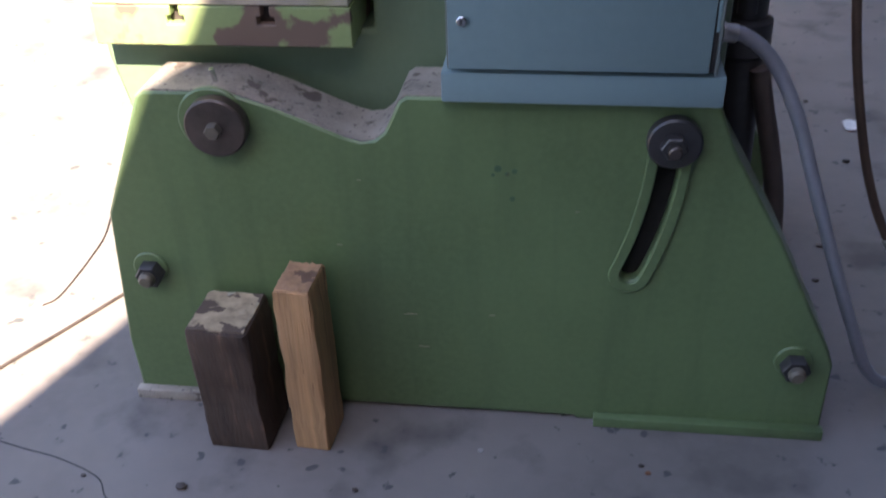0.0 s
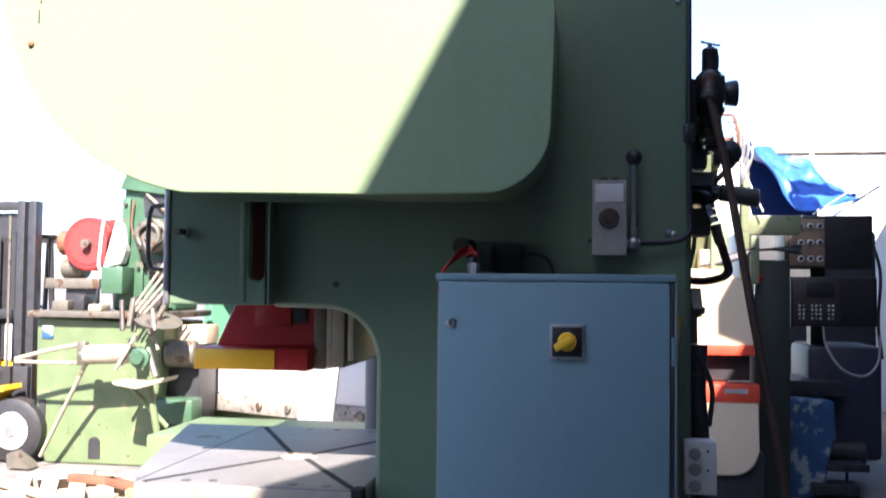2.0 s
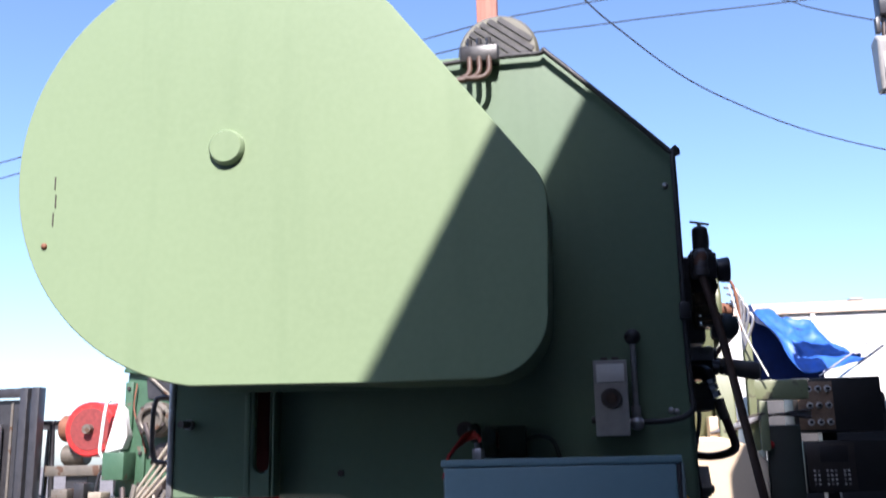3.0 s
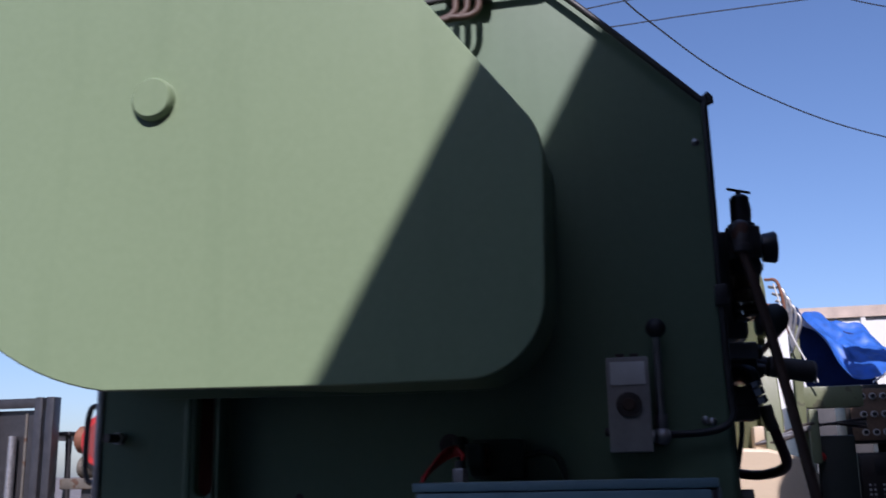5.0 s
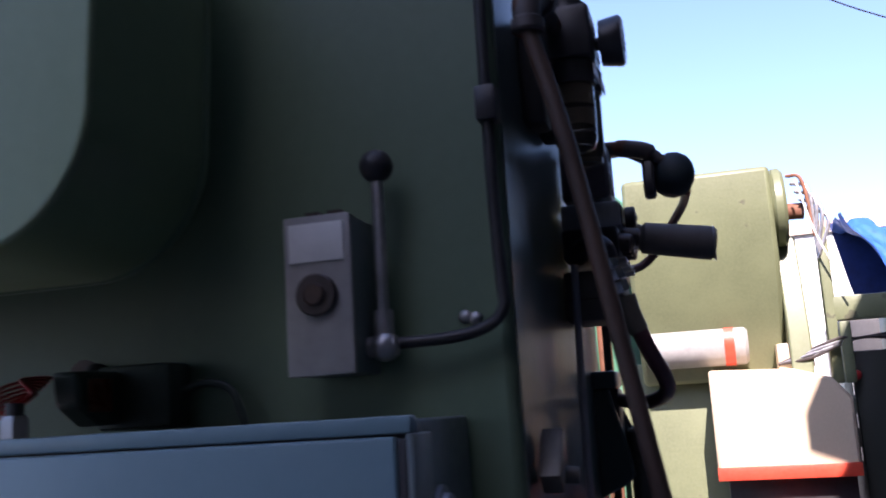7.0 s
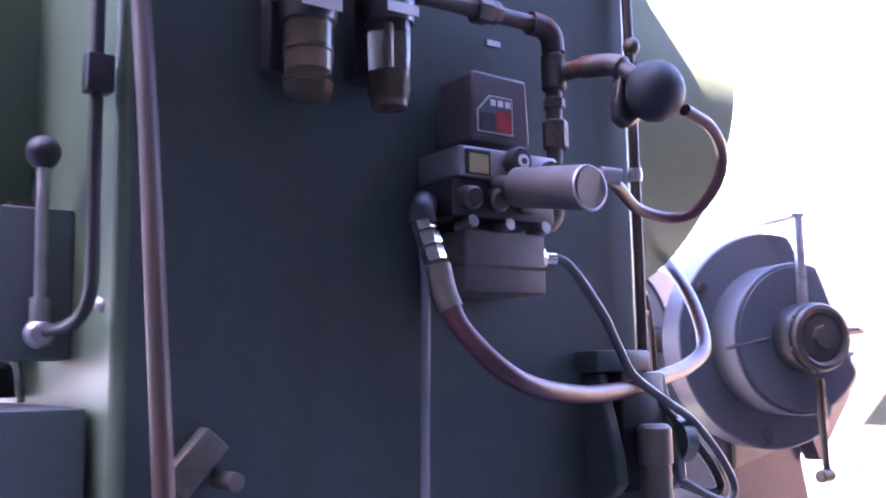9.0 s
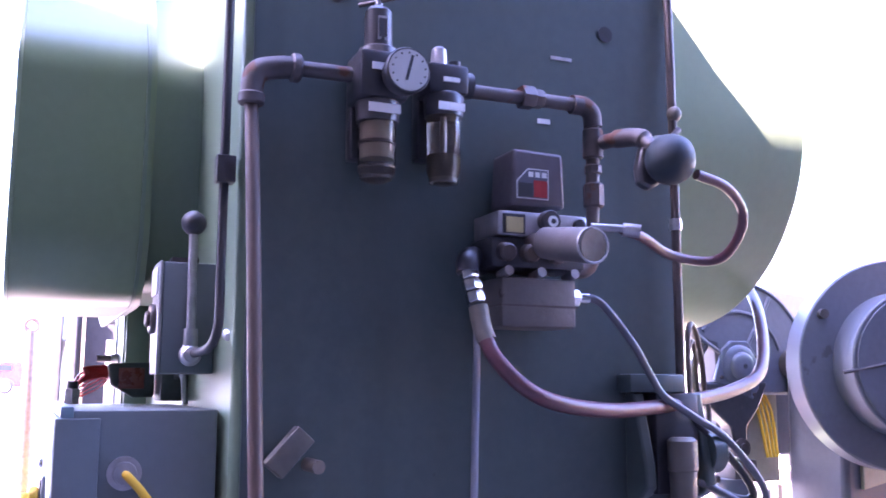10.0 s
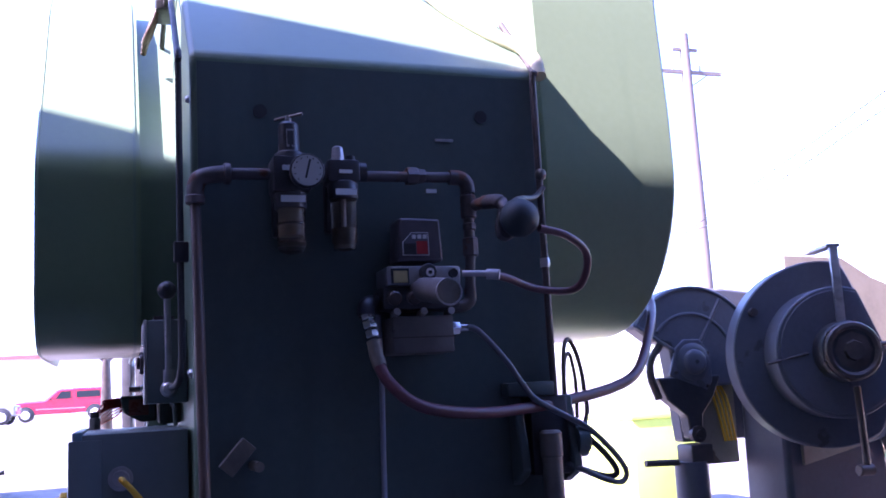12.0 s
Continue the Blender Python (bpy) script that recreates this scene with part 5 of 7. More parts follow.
part("pale_fairing", plate([(-3.26, 2.26), (-3.20, 2.20), (-3.16, 1.96), (-3.20, 1.84), (-3.38, 1.80)], 6.30, 6.42), WHITE_MACHINE, old, "pale worn fairing", bevel=0.01)
part("tool_box", box(-3.33, -3.12, 6.18, 6.42, 1.56, 1.81, 0.01), OLD_GREEN, old)
hd = part("crank_head", cyl((-2.88, 6.42, 2.10), (-2.88, 6.22, 2.10), 0.165, 32, c=0.03), OILY, old, "oily iron crank head")
part("crank_ring", tube([(-2.88 + 0.105 * math.cos(a), 6.19, 2.10 + 0.105 * math.sin(a)) for a in [j * math.pi / 8 for j in range(17)]], 0.022, 8), OILY, hd)
for k in range(7):
    a = 0.5 + 0.9 * k
    part("crank_bolt", hexa((-2.88 + 0.13 * math.cos(a), 6.21, 2.10 + 0.13 * math.sin(a)), (-2.88 + 0.13 * math.cos(a), 6.18, 2.10 + 0.13 * math.sin(a)), 0.02), DARK_STEEL, hd)
fw = part("flywheel", lathe((-3.72, 6.86, 2.04), (-3.72, 6.62, 2.04), [(0, 0.24), (0.02, 0.265), (0.21, 0.265), (0.225, 0.25), (0.222, 0.10), (0.226, 0.09)], 44), RED_PAINT, old, "red flywheel guard")
for k in range(14):
    a = 2 * math.pi * k / 14
    part("face_bolt", box(-0.006, 0.006, -0.002, 0.002, 0.216, 0.228, m=Matrix.Translation((-3.72, 6.636, 2.04)) @ Matrix.Rotation(a, 4, "Y")), RUST, fw)
part("mesh_face", cyl((-3.72, 6.64, 2.04), (-3.72, 6.630, 2.04), 0.205, 36, c=0.002), mat("dull_red_mesh", (0.20, 0.03, 0.028), 0.7, var=0.25, scale=30, bump=0.3), fw)
part("hub", cyl((-3.72, 6.64, 2.04), (-3.72, 6.56, 2.04), 0.045), OILY, fw)
part("belt_cover", plate([(-3.60, 2.275), (-3.42, 2.29), (-3.36, 2.10), (-3.47, 1.86), (-3.58, 1.80)], 6.66, 6.84), RED_PAINT, fw, bevel=0.02)
part("belt_guard", tube([(-3.40, 6.5, 2.30), (-3.47, 6.48, 2.27), (-3.50, 6.46, 1.95), (-3.50, 6.46, 1.80), (-3.43, 6.48, 1.75)], 0.016), WHITE_PLATE, old)
part("motor", cyl((-4.12, 6.85, 2.06), (-3.85, 6.85, 2.06), 0.13, 20, c=0.02), RUST, old, "rusty motor")
part("motor_flange", cyl((-4.08, 6.84, 1.80), (-3.84, 6.84, 1.80), 0.10, 16, c=0.01), OILY, old)
part("motor_shelf", box(-4.12, -3.55, 6.55, 7.0, 1.60, 1.70, 0.01), OILY, old)
part("motor_post", box(-3.92, -3.70, 6.6, 6.85, 1.40, 1.62), BLACK_PAINT, old)
part("shelf_lever", tube([(-3.50, 6.4, 1.45), (-3.46, 6.4, 1.62), (-3.36, 6.4, 1.66)], 0.014, 8), BLACK_PAINT, old)
feed = part("feed_roll", cyl((-3.20, 5.70, 1.03), (-2.76, 5.72, 1.05), 0.085, 24, c=0.012), BEIGE, old, "dull beige feed roll")
part("roll_cap", cyl((-3.24, 5.70, 1.03), (-3.20, 5.70, 1.03), 0.05, 16), OILY, feed)
part("roll_cap", cyl((-2.76, 5.72, 1.05), (-2.70, 5.72, 1.05), 0.06, 16), OILY, feed)
part("feed_arm", tube([(-3.86, 5.70, 0.98), (-3.55, 5.70, 1.06), (-3.20, 5.70, 1.13)], 0.020, 8), BEIGE, old)
part("feed_arm", tube([(-3.86, 5.70, 0.96), (-3.55, 5.70, 0.955), (-3.22, 5.70, 0.96)], 0.016, 8), BEIGE, old)
part("arm_end", box(-3.26, -3.18, 5.66, 5.74, 0.94, 1.14, 0.01), OILY, old)
for k in range(4):
    part("chute_rod", tube([(-2.56 + 0.035 * k, 5.9, 1.86 - 0.05 * k), (-2.88 + 0.045 * k, 5.85, 1.38)], 0.013, 8, curve=False), BEIGE, old)
part("guide_disc", lathe((-2.58, 5.80, 1.33), (-2.57, 5.79, 1.37), [(0, 0.10), (0.006, 0.21), (0.012, 0.21), (0.02, 0.08)], 32), OILY, old)
part("feed_hub", lathe((-2.66, 5.66, 1.02), (-2.66, 5.56, 1.02), [(0, 0.09), (0.04, 0.09), (0.05, 0.06), (0.09, 0.05)], 20), OLD_GREEN, old)
part("slide_tray", plate([(-2.83, 0.80), (-2.62, 0.77), (-2.40, 0.83), (-2.37, 0.87), (-2.60, 0.82), (-2.84, 0.83)], 5.5, 5.8), BEIGE, old)
part("brace", tube([(-2.62, 5.7, 1.10), (-2.52, 5.65, 0.86)], 0.028, 8, curve=False), OILY, old)
part("brace", tube([(-2.70, 5.65, 1.22), (-2.80, 5.6, 1.02), (-2.86, 5.6, 0.92)], 0.018, 8), BEIGE, old)
part("leg", tube([(-2.60, 5.7, 0.80), (-2.44, 5.68, 0.02)], 0.030, 8, curve=False), PALE_GREEN, old)
part("leg", tube([(-2.80, 5.7, 0.80), (-2.45, 5.75, 0.42)], 0.022, 8, curve=False), PALE_GREEN, old)
part("stay", tube([(-3.20, 5.72, 0.95), (-3.72, 5.9, 0.10)], 0.020, 8, curve=False), BEIGE, old)
part("pedal", plate([(-3.92, 0.02), (-3.70, 0.02), (-3.74, 0.07), (-3.88, 0.16), (-3.92, 0.14)], 5.7, 5.85), OILY, old)
rnd = random.Random(5)
for k in range(9):
    x0, z0 = -2.86 + rnd.uniform(0.0, 0.36), 1.10 + rnd.uniform(-0.15, 0.2)
    a = rnd.uniform(-0.7, 0.7)
    L = rnd.uniform(0.12, 0.30)
    y0 = 5.62 + rnd.uniform(-0.06, 0.2)
    part("linkage", tube([(x0, y0, z0), (x0 + L * math.sin(a), y0 + 0.05, z0 + L * math.cos(a))], rnd.choice((0.012, 0.016, 0.024)), 8, curve=False), rnd.choice((OILY, OILY, BEIGE, DARK_STEEL)), old)
side = thing("small_lathe_head", (-2.5, 6.5, 0), "small dark machine head with a tan box on top", "machine")
part("tan_box", box(-2.76, -2.38, 6.4, 6.7, 1.10, 1.27, 0.01), CREAM, side)
part("head", cyl((-2.68, 6.2, 1.02), (-2.40, 6.25, 1.02), 0.125, 24, c=0.02), OILY, side)
part("stand", box(-2.74, -2.40, 6.3, 6.7, 0.0, 1.10, 0.01), BLACK_PAINT, side)
part("green_tray", box(-2.72, -2.36, 6.05, 6.3, 0.40, 0.62, 0.02), OLD_GREEN, side)


def pallet(c, rz):
    x, y = 0, 0
    p = thing("pallet", (0, 0, 0), "weathered wooden pallet lying on the ground", "pallet", "pallets on the yard")
    for k in range(3):
        part("bearer", box(-0.55, 0.55, -0.5 + 0.46 * k, -0.42 + 0.46 * k, 0.02, 0.11, 0.004), PALLET_WOOD, p)
    for k in range(6):
        part("board", box(-0.55 + 0.2 * k, -0.43 + 0.2 * k, -0.52, 0.52, 0.11, 0.13, 0.003), PALLET_WOOD, p)
    for k in range(3):
        part("board", box(-0.55 + 0.49 * k, -0.43 + 0.49 * k, -0.52, 0.52, 0.0, 0.02, 0.003), PALLET_WOOD, p)
    p.matrix_world = pose(*c, 0, 0, rz)
    return p


pl = pallet((-2.75, 4.6, 0), 28)
copy_thing(pl, pose(-1.75, 4.0, 0, 0, 0, 5))
copy_thing(pl, pose(-3.3, 4.1, 0, 0, 0, 60))
for k in range(7):
    r2 = random.Random(20 + k)
    x, y = -2.9 + 0.32 * k, 4.9 - 0.13 * k
    t = thing("scrap_bar", (x, y, 0.13), "rusty offcut bar lying on a pallet", "scrap bar", "loose scrap bars")
    part("bar", box(-0.22, 0.22, -0.04, 0.04, 0.0, 0.06, 0.005, m=Matrix.Translation((x, y, 0.13))), r2.choice((RUST, WOOD, GREY_BOX)), t)
    t.rotation_euler = (0, 0, r2.uniform(-1, 1))

# ---- the green and white press brake behind ----
brake = thing("press_brake", (-0.5, 6, 0), "large mint green and white press brake", "press brake")
part("upper_beam", box(-3.2, 0.40, 5.0, 5.9, 2.40, 3.26, 0.02), MINT, brake)
end = [(5.0, 3.28), (5.71, 3.30), (6.3, 3.2), (7.4, 2.9), (7.8, 2.5), (7.8, 0.0), (5.75, 0.0), (5.72, 0.74), (5.64, 1.03), (5.65, 1.63), (5.59, 1.79), (5.47, 1.87), (5.43, 1.95), (5.40, 2.10), (5.29, 2.28), (5.11, 2.36), (4.98, 2.40)]
kidney = [(5.53 + 0.055 * math.cos(radians(a)), 3.18 + 0.03 * math.sin(radians(a))) for a in range(0, 360, 30)]
face = part("end_frame", plate(end, 0.40, 0.50, "x", holes=(kidney,)), MINT, brake, bevel=0.012)
part("far_end_plate", plate(end, -3.30, -3.20, "x"), MINT, brake, bevel=0.012)
# Black sheet stands in for the shaded interior between the beams.
part("interior_shade_sheet", box(-3.2, 0.40, 5.98, 6.03, 0.4, 2.45), BLACK_PAINT, brake)
ram = part("ram_beam", plate([(-1.9, 1.12), (0.38, 1.12), (0.38, 1.72), (0.33, 1.92), (0.22, 2.02), (-0.82, 2.06), (-1.44, 1.60), (-1.9, 1.25)], 5.62, 5.75), WHITE_MACHINE, brake, "white painted beam with bolts", bevel=0.006)
for x, z in ((-0.31, 1.56), (0.2, 1.38), (-0.75, 1.45), (-1.2, 1.30), (0.27, 1.80), (-0.5, 1.90)):
    part("bolt", hexa((x, 5.62, z), (x, 5.60, z), 0.02), DARK_STEEL, ram)
for k in range(14):
    part("bolt", cyl((-1.75 + 0.16 * k, 5.62, 1.165), (-1.75 + 0.16 * k, 5.605, 1.165), 0.013, 8), DARK_STEEL, ram)
holder = part("tool_holder", box(-1.9, 0.38, 5.54, 5.66, 1.037, 1.112, 0.006), RUST, brake)
part("slot", box(0.17, 0.36, 5.536, 5.542, 1.058, 1.092), BLACK_PAINT, holder)
for k in range(7):
    part("clamp_bolt", ball((-1.75 + 0.3 * k, 5.535, 1.075), 0.02, n=10), OILY, holder)
part("red_edge", box(-0.42, 0.375, 5.548, 5.66, 1.022, 1.034, 0.002), RED_PAINT, brake)
band_holes = [[(-0.9 + 0.155 * k + 0.018 * math.cos(radians(a)), 0.90 + 0.035 * (k % 2) + 0.018 * math.sin(radians(a))) for a in range(0, 360, 36)] for k in range(8)]
band = part("white_band", plate([(-1.0, 0.785), (0.38, 0.785), (0.38, 1.018), (-1.0, 1.018)], 5.55, 5.60, holes=band_holes), WHITE_MACHINE, brake, "white painted plate with a row of bolt holes")
part("backing", box(-0.99, 0.37, 5.603, 5.68, 0.79, 1.012), BLACK_PAINT, band)
part("end_block", box(-1.9, -1.005, 5.56, 5.68, 0.785, 1.03, 0.008), WHITE_MACHINE, brake)
rust = part("rust_ledge", box(-0.90, 0.38, 5.44, 5.62, 0.60, 0.77, 0.006), RUST, brake)
for k, x in enumerate((-0.74, -0.45, -0.1, 0.2)):
    part("bolt", cyl((x, 5.44, 0.685), (x, 5.41, 0.685), 0.032, 14, c=0.006), OILY, rust)
    part("socket", cyl((x, 5.412, 0.685), (x, 5.408, 0.685), 0.014, 6), BLACK_PAINT, rust)
part("rail_end", box(-1.0, -0.915, 5.436, 5.508, 0.602, 0.975, 0.008), MINT, brake)
part("far_rail", box(-3.15, -1.002, 5.44, 5.50, 0.605, 0.97, 0.006), WHITE_MACHINE, brake)
rail = part("lower_rail", box(-3.15, -0.92, 5.42, 5.52, 0.44, 0.60, 0.006), LEDGE, brake, "dusty brown rail with large bolts")
for x in (-2.92, -2.27, -1.91, -1.45, -1.05):
    part("bolt", cyl((x, 5.42, 0.52), (x, 5.39, 0.52), 0.036, 14, c=0.006), OILY, rail)
part("bed", box(-3.1, 0.38, 5.5, 5.9, 0.0, 0.44, 0.01), PALE_GREEN, brake)
part("bed_front", box(-0.91, 0.38, 5.47, 5.66, 0.445, 0.598, 0.006), PALE_GREEN, brake)
mot = part("motor", cyl((0.06, 5.35, 2.15), (0.34, 5.35, 2.12), 0.075, 20, c=0.01), WHITE_MACHINE, brake, "white electric motor")
for k in range(9):
    d = 0.02 + 0.028 * k
    part("fin", lathe((0.06 + d, 5.35, 2.15 - 0.107 * d), (0.08 + d, 5.35, 2.148 - 0.107 * d), [(0, 0.081), (0.008, 0.081)], 18), WHITE_MACHINE, mot)
part("motor_shaft", cyl((0.34, 5.35, 2.12), (0.54, 5.35, 2.10), 0.025, 10), RUST, mot)
part("motor_box", box(0.12, 0.24, 5.25, 5.31, 2.13, 2.23, 0.005), WHITE_MACHINE, mot)
part("motor_base", box(0.06, 0.398, 5.28, 5.6, 2.01, 2.06, 0.005), DARK_STEEL, mot)
part("brake_arm", plate(arc(0.14, 2.27, 0.34, 180, 260, 12) + arc(0.14, 2.27, 0.29, 260, 180, 12), 5.2, 5.30), CREAM, brake)
part("arm_hanger", box(-0.19, -0.14, 5.21, 5.29, 2.27, 2.42, 0.005), CREAM, brake)
for k in range(7):
    part("lettering_bar", box(-0.86 + 0.042 * k, -0.835 + 0.042 * k, 4.996, 5.0, 2.64 + 0.027 * k, 2.70 + 0.027 * k), OLD_GREEN, brake)
part("sign_bar", box(0.18, 0.27, 4.992, 5.0, 2.43, 2.47), ORANGE, brake)
cl = part("clutch", lathe((0.50, 5.37, 2.66), (0.75, 5.37, 2.66), [(0, 0.17), (0.03, 0.17), (0.034, 0.155), (0.05, 0.155), (0.054, 0.168), (0.08, 0.165), (0.084, 0.12), (0.12, 0.118), (0.13, 0.08), (0.18, 0.075), (0.185, 0.045), (0.22, 0.04)], 28), RUST, brake, "rusty ridged clutch hub")
for k in range(6):
    y, z = 5.37 + 0.10 * math.cos(k * 1.047), 2.66 + 0.10 * math.sin(k * 1.047)
    part("clutch_bolt", hexa((0.618, y, z), (0.636, y, z), 0.014), DARK_STEEL, cl)
part("clutch_link", tube([(0.57, 5.52, 2.63), (0.57, 6.2, 2.54)], 0.028, 8, curve=False), RUST, brake)
part("clutch_link", tube([(0.60, 5.55, 2.70), (0.60, 6.3, 2.66)], 0.018, 8, curve=False), DARK_STEEL, brake)
part("link_bracket", box(0.5, 0.63, 6.16, 6.30, 2.48, 2.72, 0.01), OILY, brake)
part("top_rod", cyl((0.54, 5.37, 3.07), (0.54, 6.3, 3.05), 0.03, 12), WHITE_MACHINE, brake)
for y in (5.42, 6.24):
    part("rod_clip", box(0.5, 0.575, y - 0.02, y + 0.02, 3.02, 3.105, 0.004), DARK_STEEL, brake)
for y, z in ((5.11, 2.9), (5.54, 2.89)):
    part("cap", cyl((0.5, y, z), (0.52, y, z), 0.035, 16, c=0.005), OLD_GREEN, brake)
valve_box = part("valve_block", box(0.5, 0.60, 5.72, 5.97, 2.82, 2.93, 0.008), GREY_BOX, brake)
part("valve_stem", cyl((0.55, 5.78, 2.93), (0.55, 5.78, 3.00), 0.014, 10), DARK_STEEL, valve_box)
part("valve_pipe", tube([(0.55, 5.97, 2.87), (0.55, 6.08, 2.86), (0.55, 6.12, 2.80), (0.55, 6.12, 2.52)], 0.014, 8), RUST, valve_box)
part("red_tag", box(0.5, 0.508, 5.23, 5.39, 2.34, 2.46), RED_PAINT, brake)
side = part("side_box", box(0.5, 0.60, 5.55, 5.79, 1.86, 2.26, 0.01), MINT, brake)
part("lid_screw", cyl((0.60, 5.60, 2.20), (0.608, 5.60, 2.20), 0.012, 8), DARK_STEEL, side)
part("lid_screw", cyl((0.60, 5.74, 1.92), (0.608, 5.74, 1.92), 0.012, 8), DARK_STEEL, side)
part("side_box", box(0.5, 0.62, 6.1, 6.4, 1.28, 1.78, 0.01), MINT, brake)
part("side_pipe", cyl((0.56, 5.93, 0.0), (0.56, 5.93, 2.51), 0.05, 14), RUST, brake)
part("side_pipe", cyl((0.54, 5.745, 0.0), (0.54, 5.745, 1.86), 0.03, 12), RUST, brake)
part("side_pipe", cyl((0.54, 5.79, 1.82), (0.54, 6.3, 1.82), 0.025, 12), WHITE_MACHINE, brake)
for z in (0.6, 1.4, 2.3):
    part("pipe_clip", box(0.5, 0.615, 5.86, 6.0, z, z + 0.03, 0.004), DARK_STEEL, brake)

# the brake stands turned, about its near corner
TURN = Matrix.Translation((0.43, 5.0, 0)) @ Matrix.Rotation(radians(-25), 4, "Z") @ Matrix.Translation((-0.50, -5.0, 0))
brake.matrix_world = TURN @ Matrix.Translation(brake.location)

sheet = thing("belt_guard", (-0.9, 4.87, 0), "pale grey rounded sheet guard standing behind the grey press", "guard")
part("sheet", plate(arc(-0.225, 2.28, 0.275, -42, 92, 24) + [(-1.0, 2.56), (-1.0, 0.0), (-0.80, 0.0), (-0.65, 1.35)], 4.82, 4.86), GREY_BOX, sheet, bevel=0.006)
part("rim", tube([(x, 4.818, z) for x, z in arc(-0.225, 2.28, 0.268, -42, 92, 16)], 0.006, 6), CAST_GREY, sheet)

# ---- the grey press just behind ----
grey = thing("grey_press", (0.3, 2.3, 0), "dark grey press with stepped flywheels and a crank", "press")
part("body", plate([(2.17, 0.0), (2.95, 0.0), (2.62, 1.4), (2.55, 1.85), (2.2, 1.85), (2.19, 1.4)], 0.28, 0.52, "x"), GREY_MACHINE, grey, bevel=0.02)
AX = Vector((0.953, -0.302, 0))
HB = Vector((0.892, 2.198, 1.790))
SIDE = Vector((0.302, 0.953, 0))


def on_axis(d, prof, n=40):
    """A turned piece on the flywheel's axis, d behind the hub's face."""
    return lathe(HB - AX * d, HB, prof, n)


def rim_at(r, a, d):
    return HB - AX * d + SIDE * (r * math.cos(a)) + Vector((0, 0, r * math.sin(a)))


def axis_plate(outline, d0, d1):
    """A plate square to the flywheel's axis: an outline in side and height, from d0 to d1 behind the hub's face."""
    b = bmesh.new()
    b.faces.new([b.verts.new(HB - AX * d0 + SIDE * u + Vector((0, 0, v))) for u, v in outline])
    got = bmesh.ops.extrude_face_region(b, geom=b.faces[:])
    bmesh.ops.translate(b, verts=[g for g in got["geom"] if isinstance(g, bmesh.types.BMVert)], vec=AX * (d0 - d1))
    return b


w1 = part("flywheel_guard", axis_plate(arc(0, 0, 0.308, 75, 300, 52) + [(0.25, -0.10)], 0.315, 0.222), GREY_MACHINE, grey, "large dark grey rounded casing cut off straight at one side", bevel=0.006)
w2 = part("inner_drum", axis_plate(arc(0, 0, 0.21, 70, 332, 48), 0.222, 0.106), GREY_MACHINE, w1, bevel=0.005)
part("drum_rim", axis_plate(arc(0, 0, 0.198, 71, 330, 40), 0.106, 0.101), GREY_MACHINE, w2, bevel=0.002)
hub3 = part("hub", on_axis(0.12, [(0, 0.096), (0.07, 0.096), (0.08, 0.09), (0.086, 0.072), (0.10, 0.068)], 36), BLACK_PAINT, w1)
part("hub_ring", tube([rim_at(0.078, 2 * math.pi * k / 16, 0.024) for k in range(17)], 0.013, 8), DARK_STEEL, hub3)
part("hub_face", lathe(HB - AX * 0.03, HB, [(0, 0.062), (0.010, 0.060), (0.014, 0.034), (0.024, 0.030)], 8), DARK_STEEL, hub3)
for k in range(6):
    q = rim_at(0.088, radians(60 * k + 20), 0.038)
    part("hub_bolt", hexa(q, q + AX * 0.012, 0.009), DARK_STEEL, hub3)
part("rim_cleat", lathe(rim_at(0.275, radians(148), 0.225), rim_at(0.275, radians(148), 0.20), [(0, 0.016), (0.02, 0.014)], 12), DARK_STEEL, w1)
part("seam_bar", tube([rim_at(0.24, radians(186), 0.11), rim_at(0.11, radians(180), 0.10)], 0.006, 6, curve=False), DARK_STEEL, w1)
part("guard_plate", plate([(2.25, 1.42), (2.64, 1.50), (2.88, 1.70), (2.92, 1.85), (2.82, 1.985), (2.62, 2.06), (2.50, 2.13), (2.25, 2.14)], 0.52, 0.535, "x"), BEIGE, grey, "pale worn belt guard plate", bevel=0.003)
part("guard_rod", cyl((0.55, 2.55, 1.80), (0.55, 2.95, 1.83), 0.012, 8), DARK_STEEL, grey)
part("slant_stay", plate([(2.60, 1.50), (2.90, 1.76), (2.88, 1.66), (2.64, 1.42)], 0.50, 0.56, "x"), GREY_MACHINE, grey)
part("strap", box(-0.006, 0.006, -0.014, 0.014, 0.06, 0.338, 0.002, m=Matrix.Translation(HB - AX * 0.085) @ Matrix.Rotation(math.atan2(AX.y, AX.x), 4, "Z")), GREY_CAST, grey, "bare steel strap")
part("strap", box(-0.20, 0.006, -0.022, 0.022, 0.334, 0.345, 0.002, m=Matrix.Translation(HB - AX * 0.085) @ Matrix.Rotation(math.atan2(AX.y, AX.x), 4, "Z")), GREY_CAST, grey)
part("drain_rod", tube([HB + Vector((-0.05, 0.03, -0.11)), HB + Vector((-0.05, 0.035, -0.36))], 0.011, 10, curve=False), DARK_STEEL, grey)
part("drain_knob", cyl(HB + Vector((-0.05, 0.0, -0.365)), HB + Vector((-0.05, 0.055, -0.365)), 0.018, 14, c=0.004), DARK_STEEL, grey)
part("pin", cyl((0.83, 2.27, 1.80), (0.85, 2.42, 1.815), 0.007, 8), DARK_STEEL, grey)
FH = (2.015, 1.79)
arm = part("crank_casting", plate(arc(2.035, 1.792, 0.276, 20, 152, 28) + [(1.86, 1.872), (1.93, 1.855), (1.95, 1.70), (2.28, 1.70)], 0.18, 0.27, "x"), GREY_MACHINE, grey, "fan-shaped dark grey crank casting", bevel=0.012)
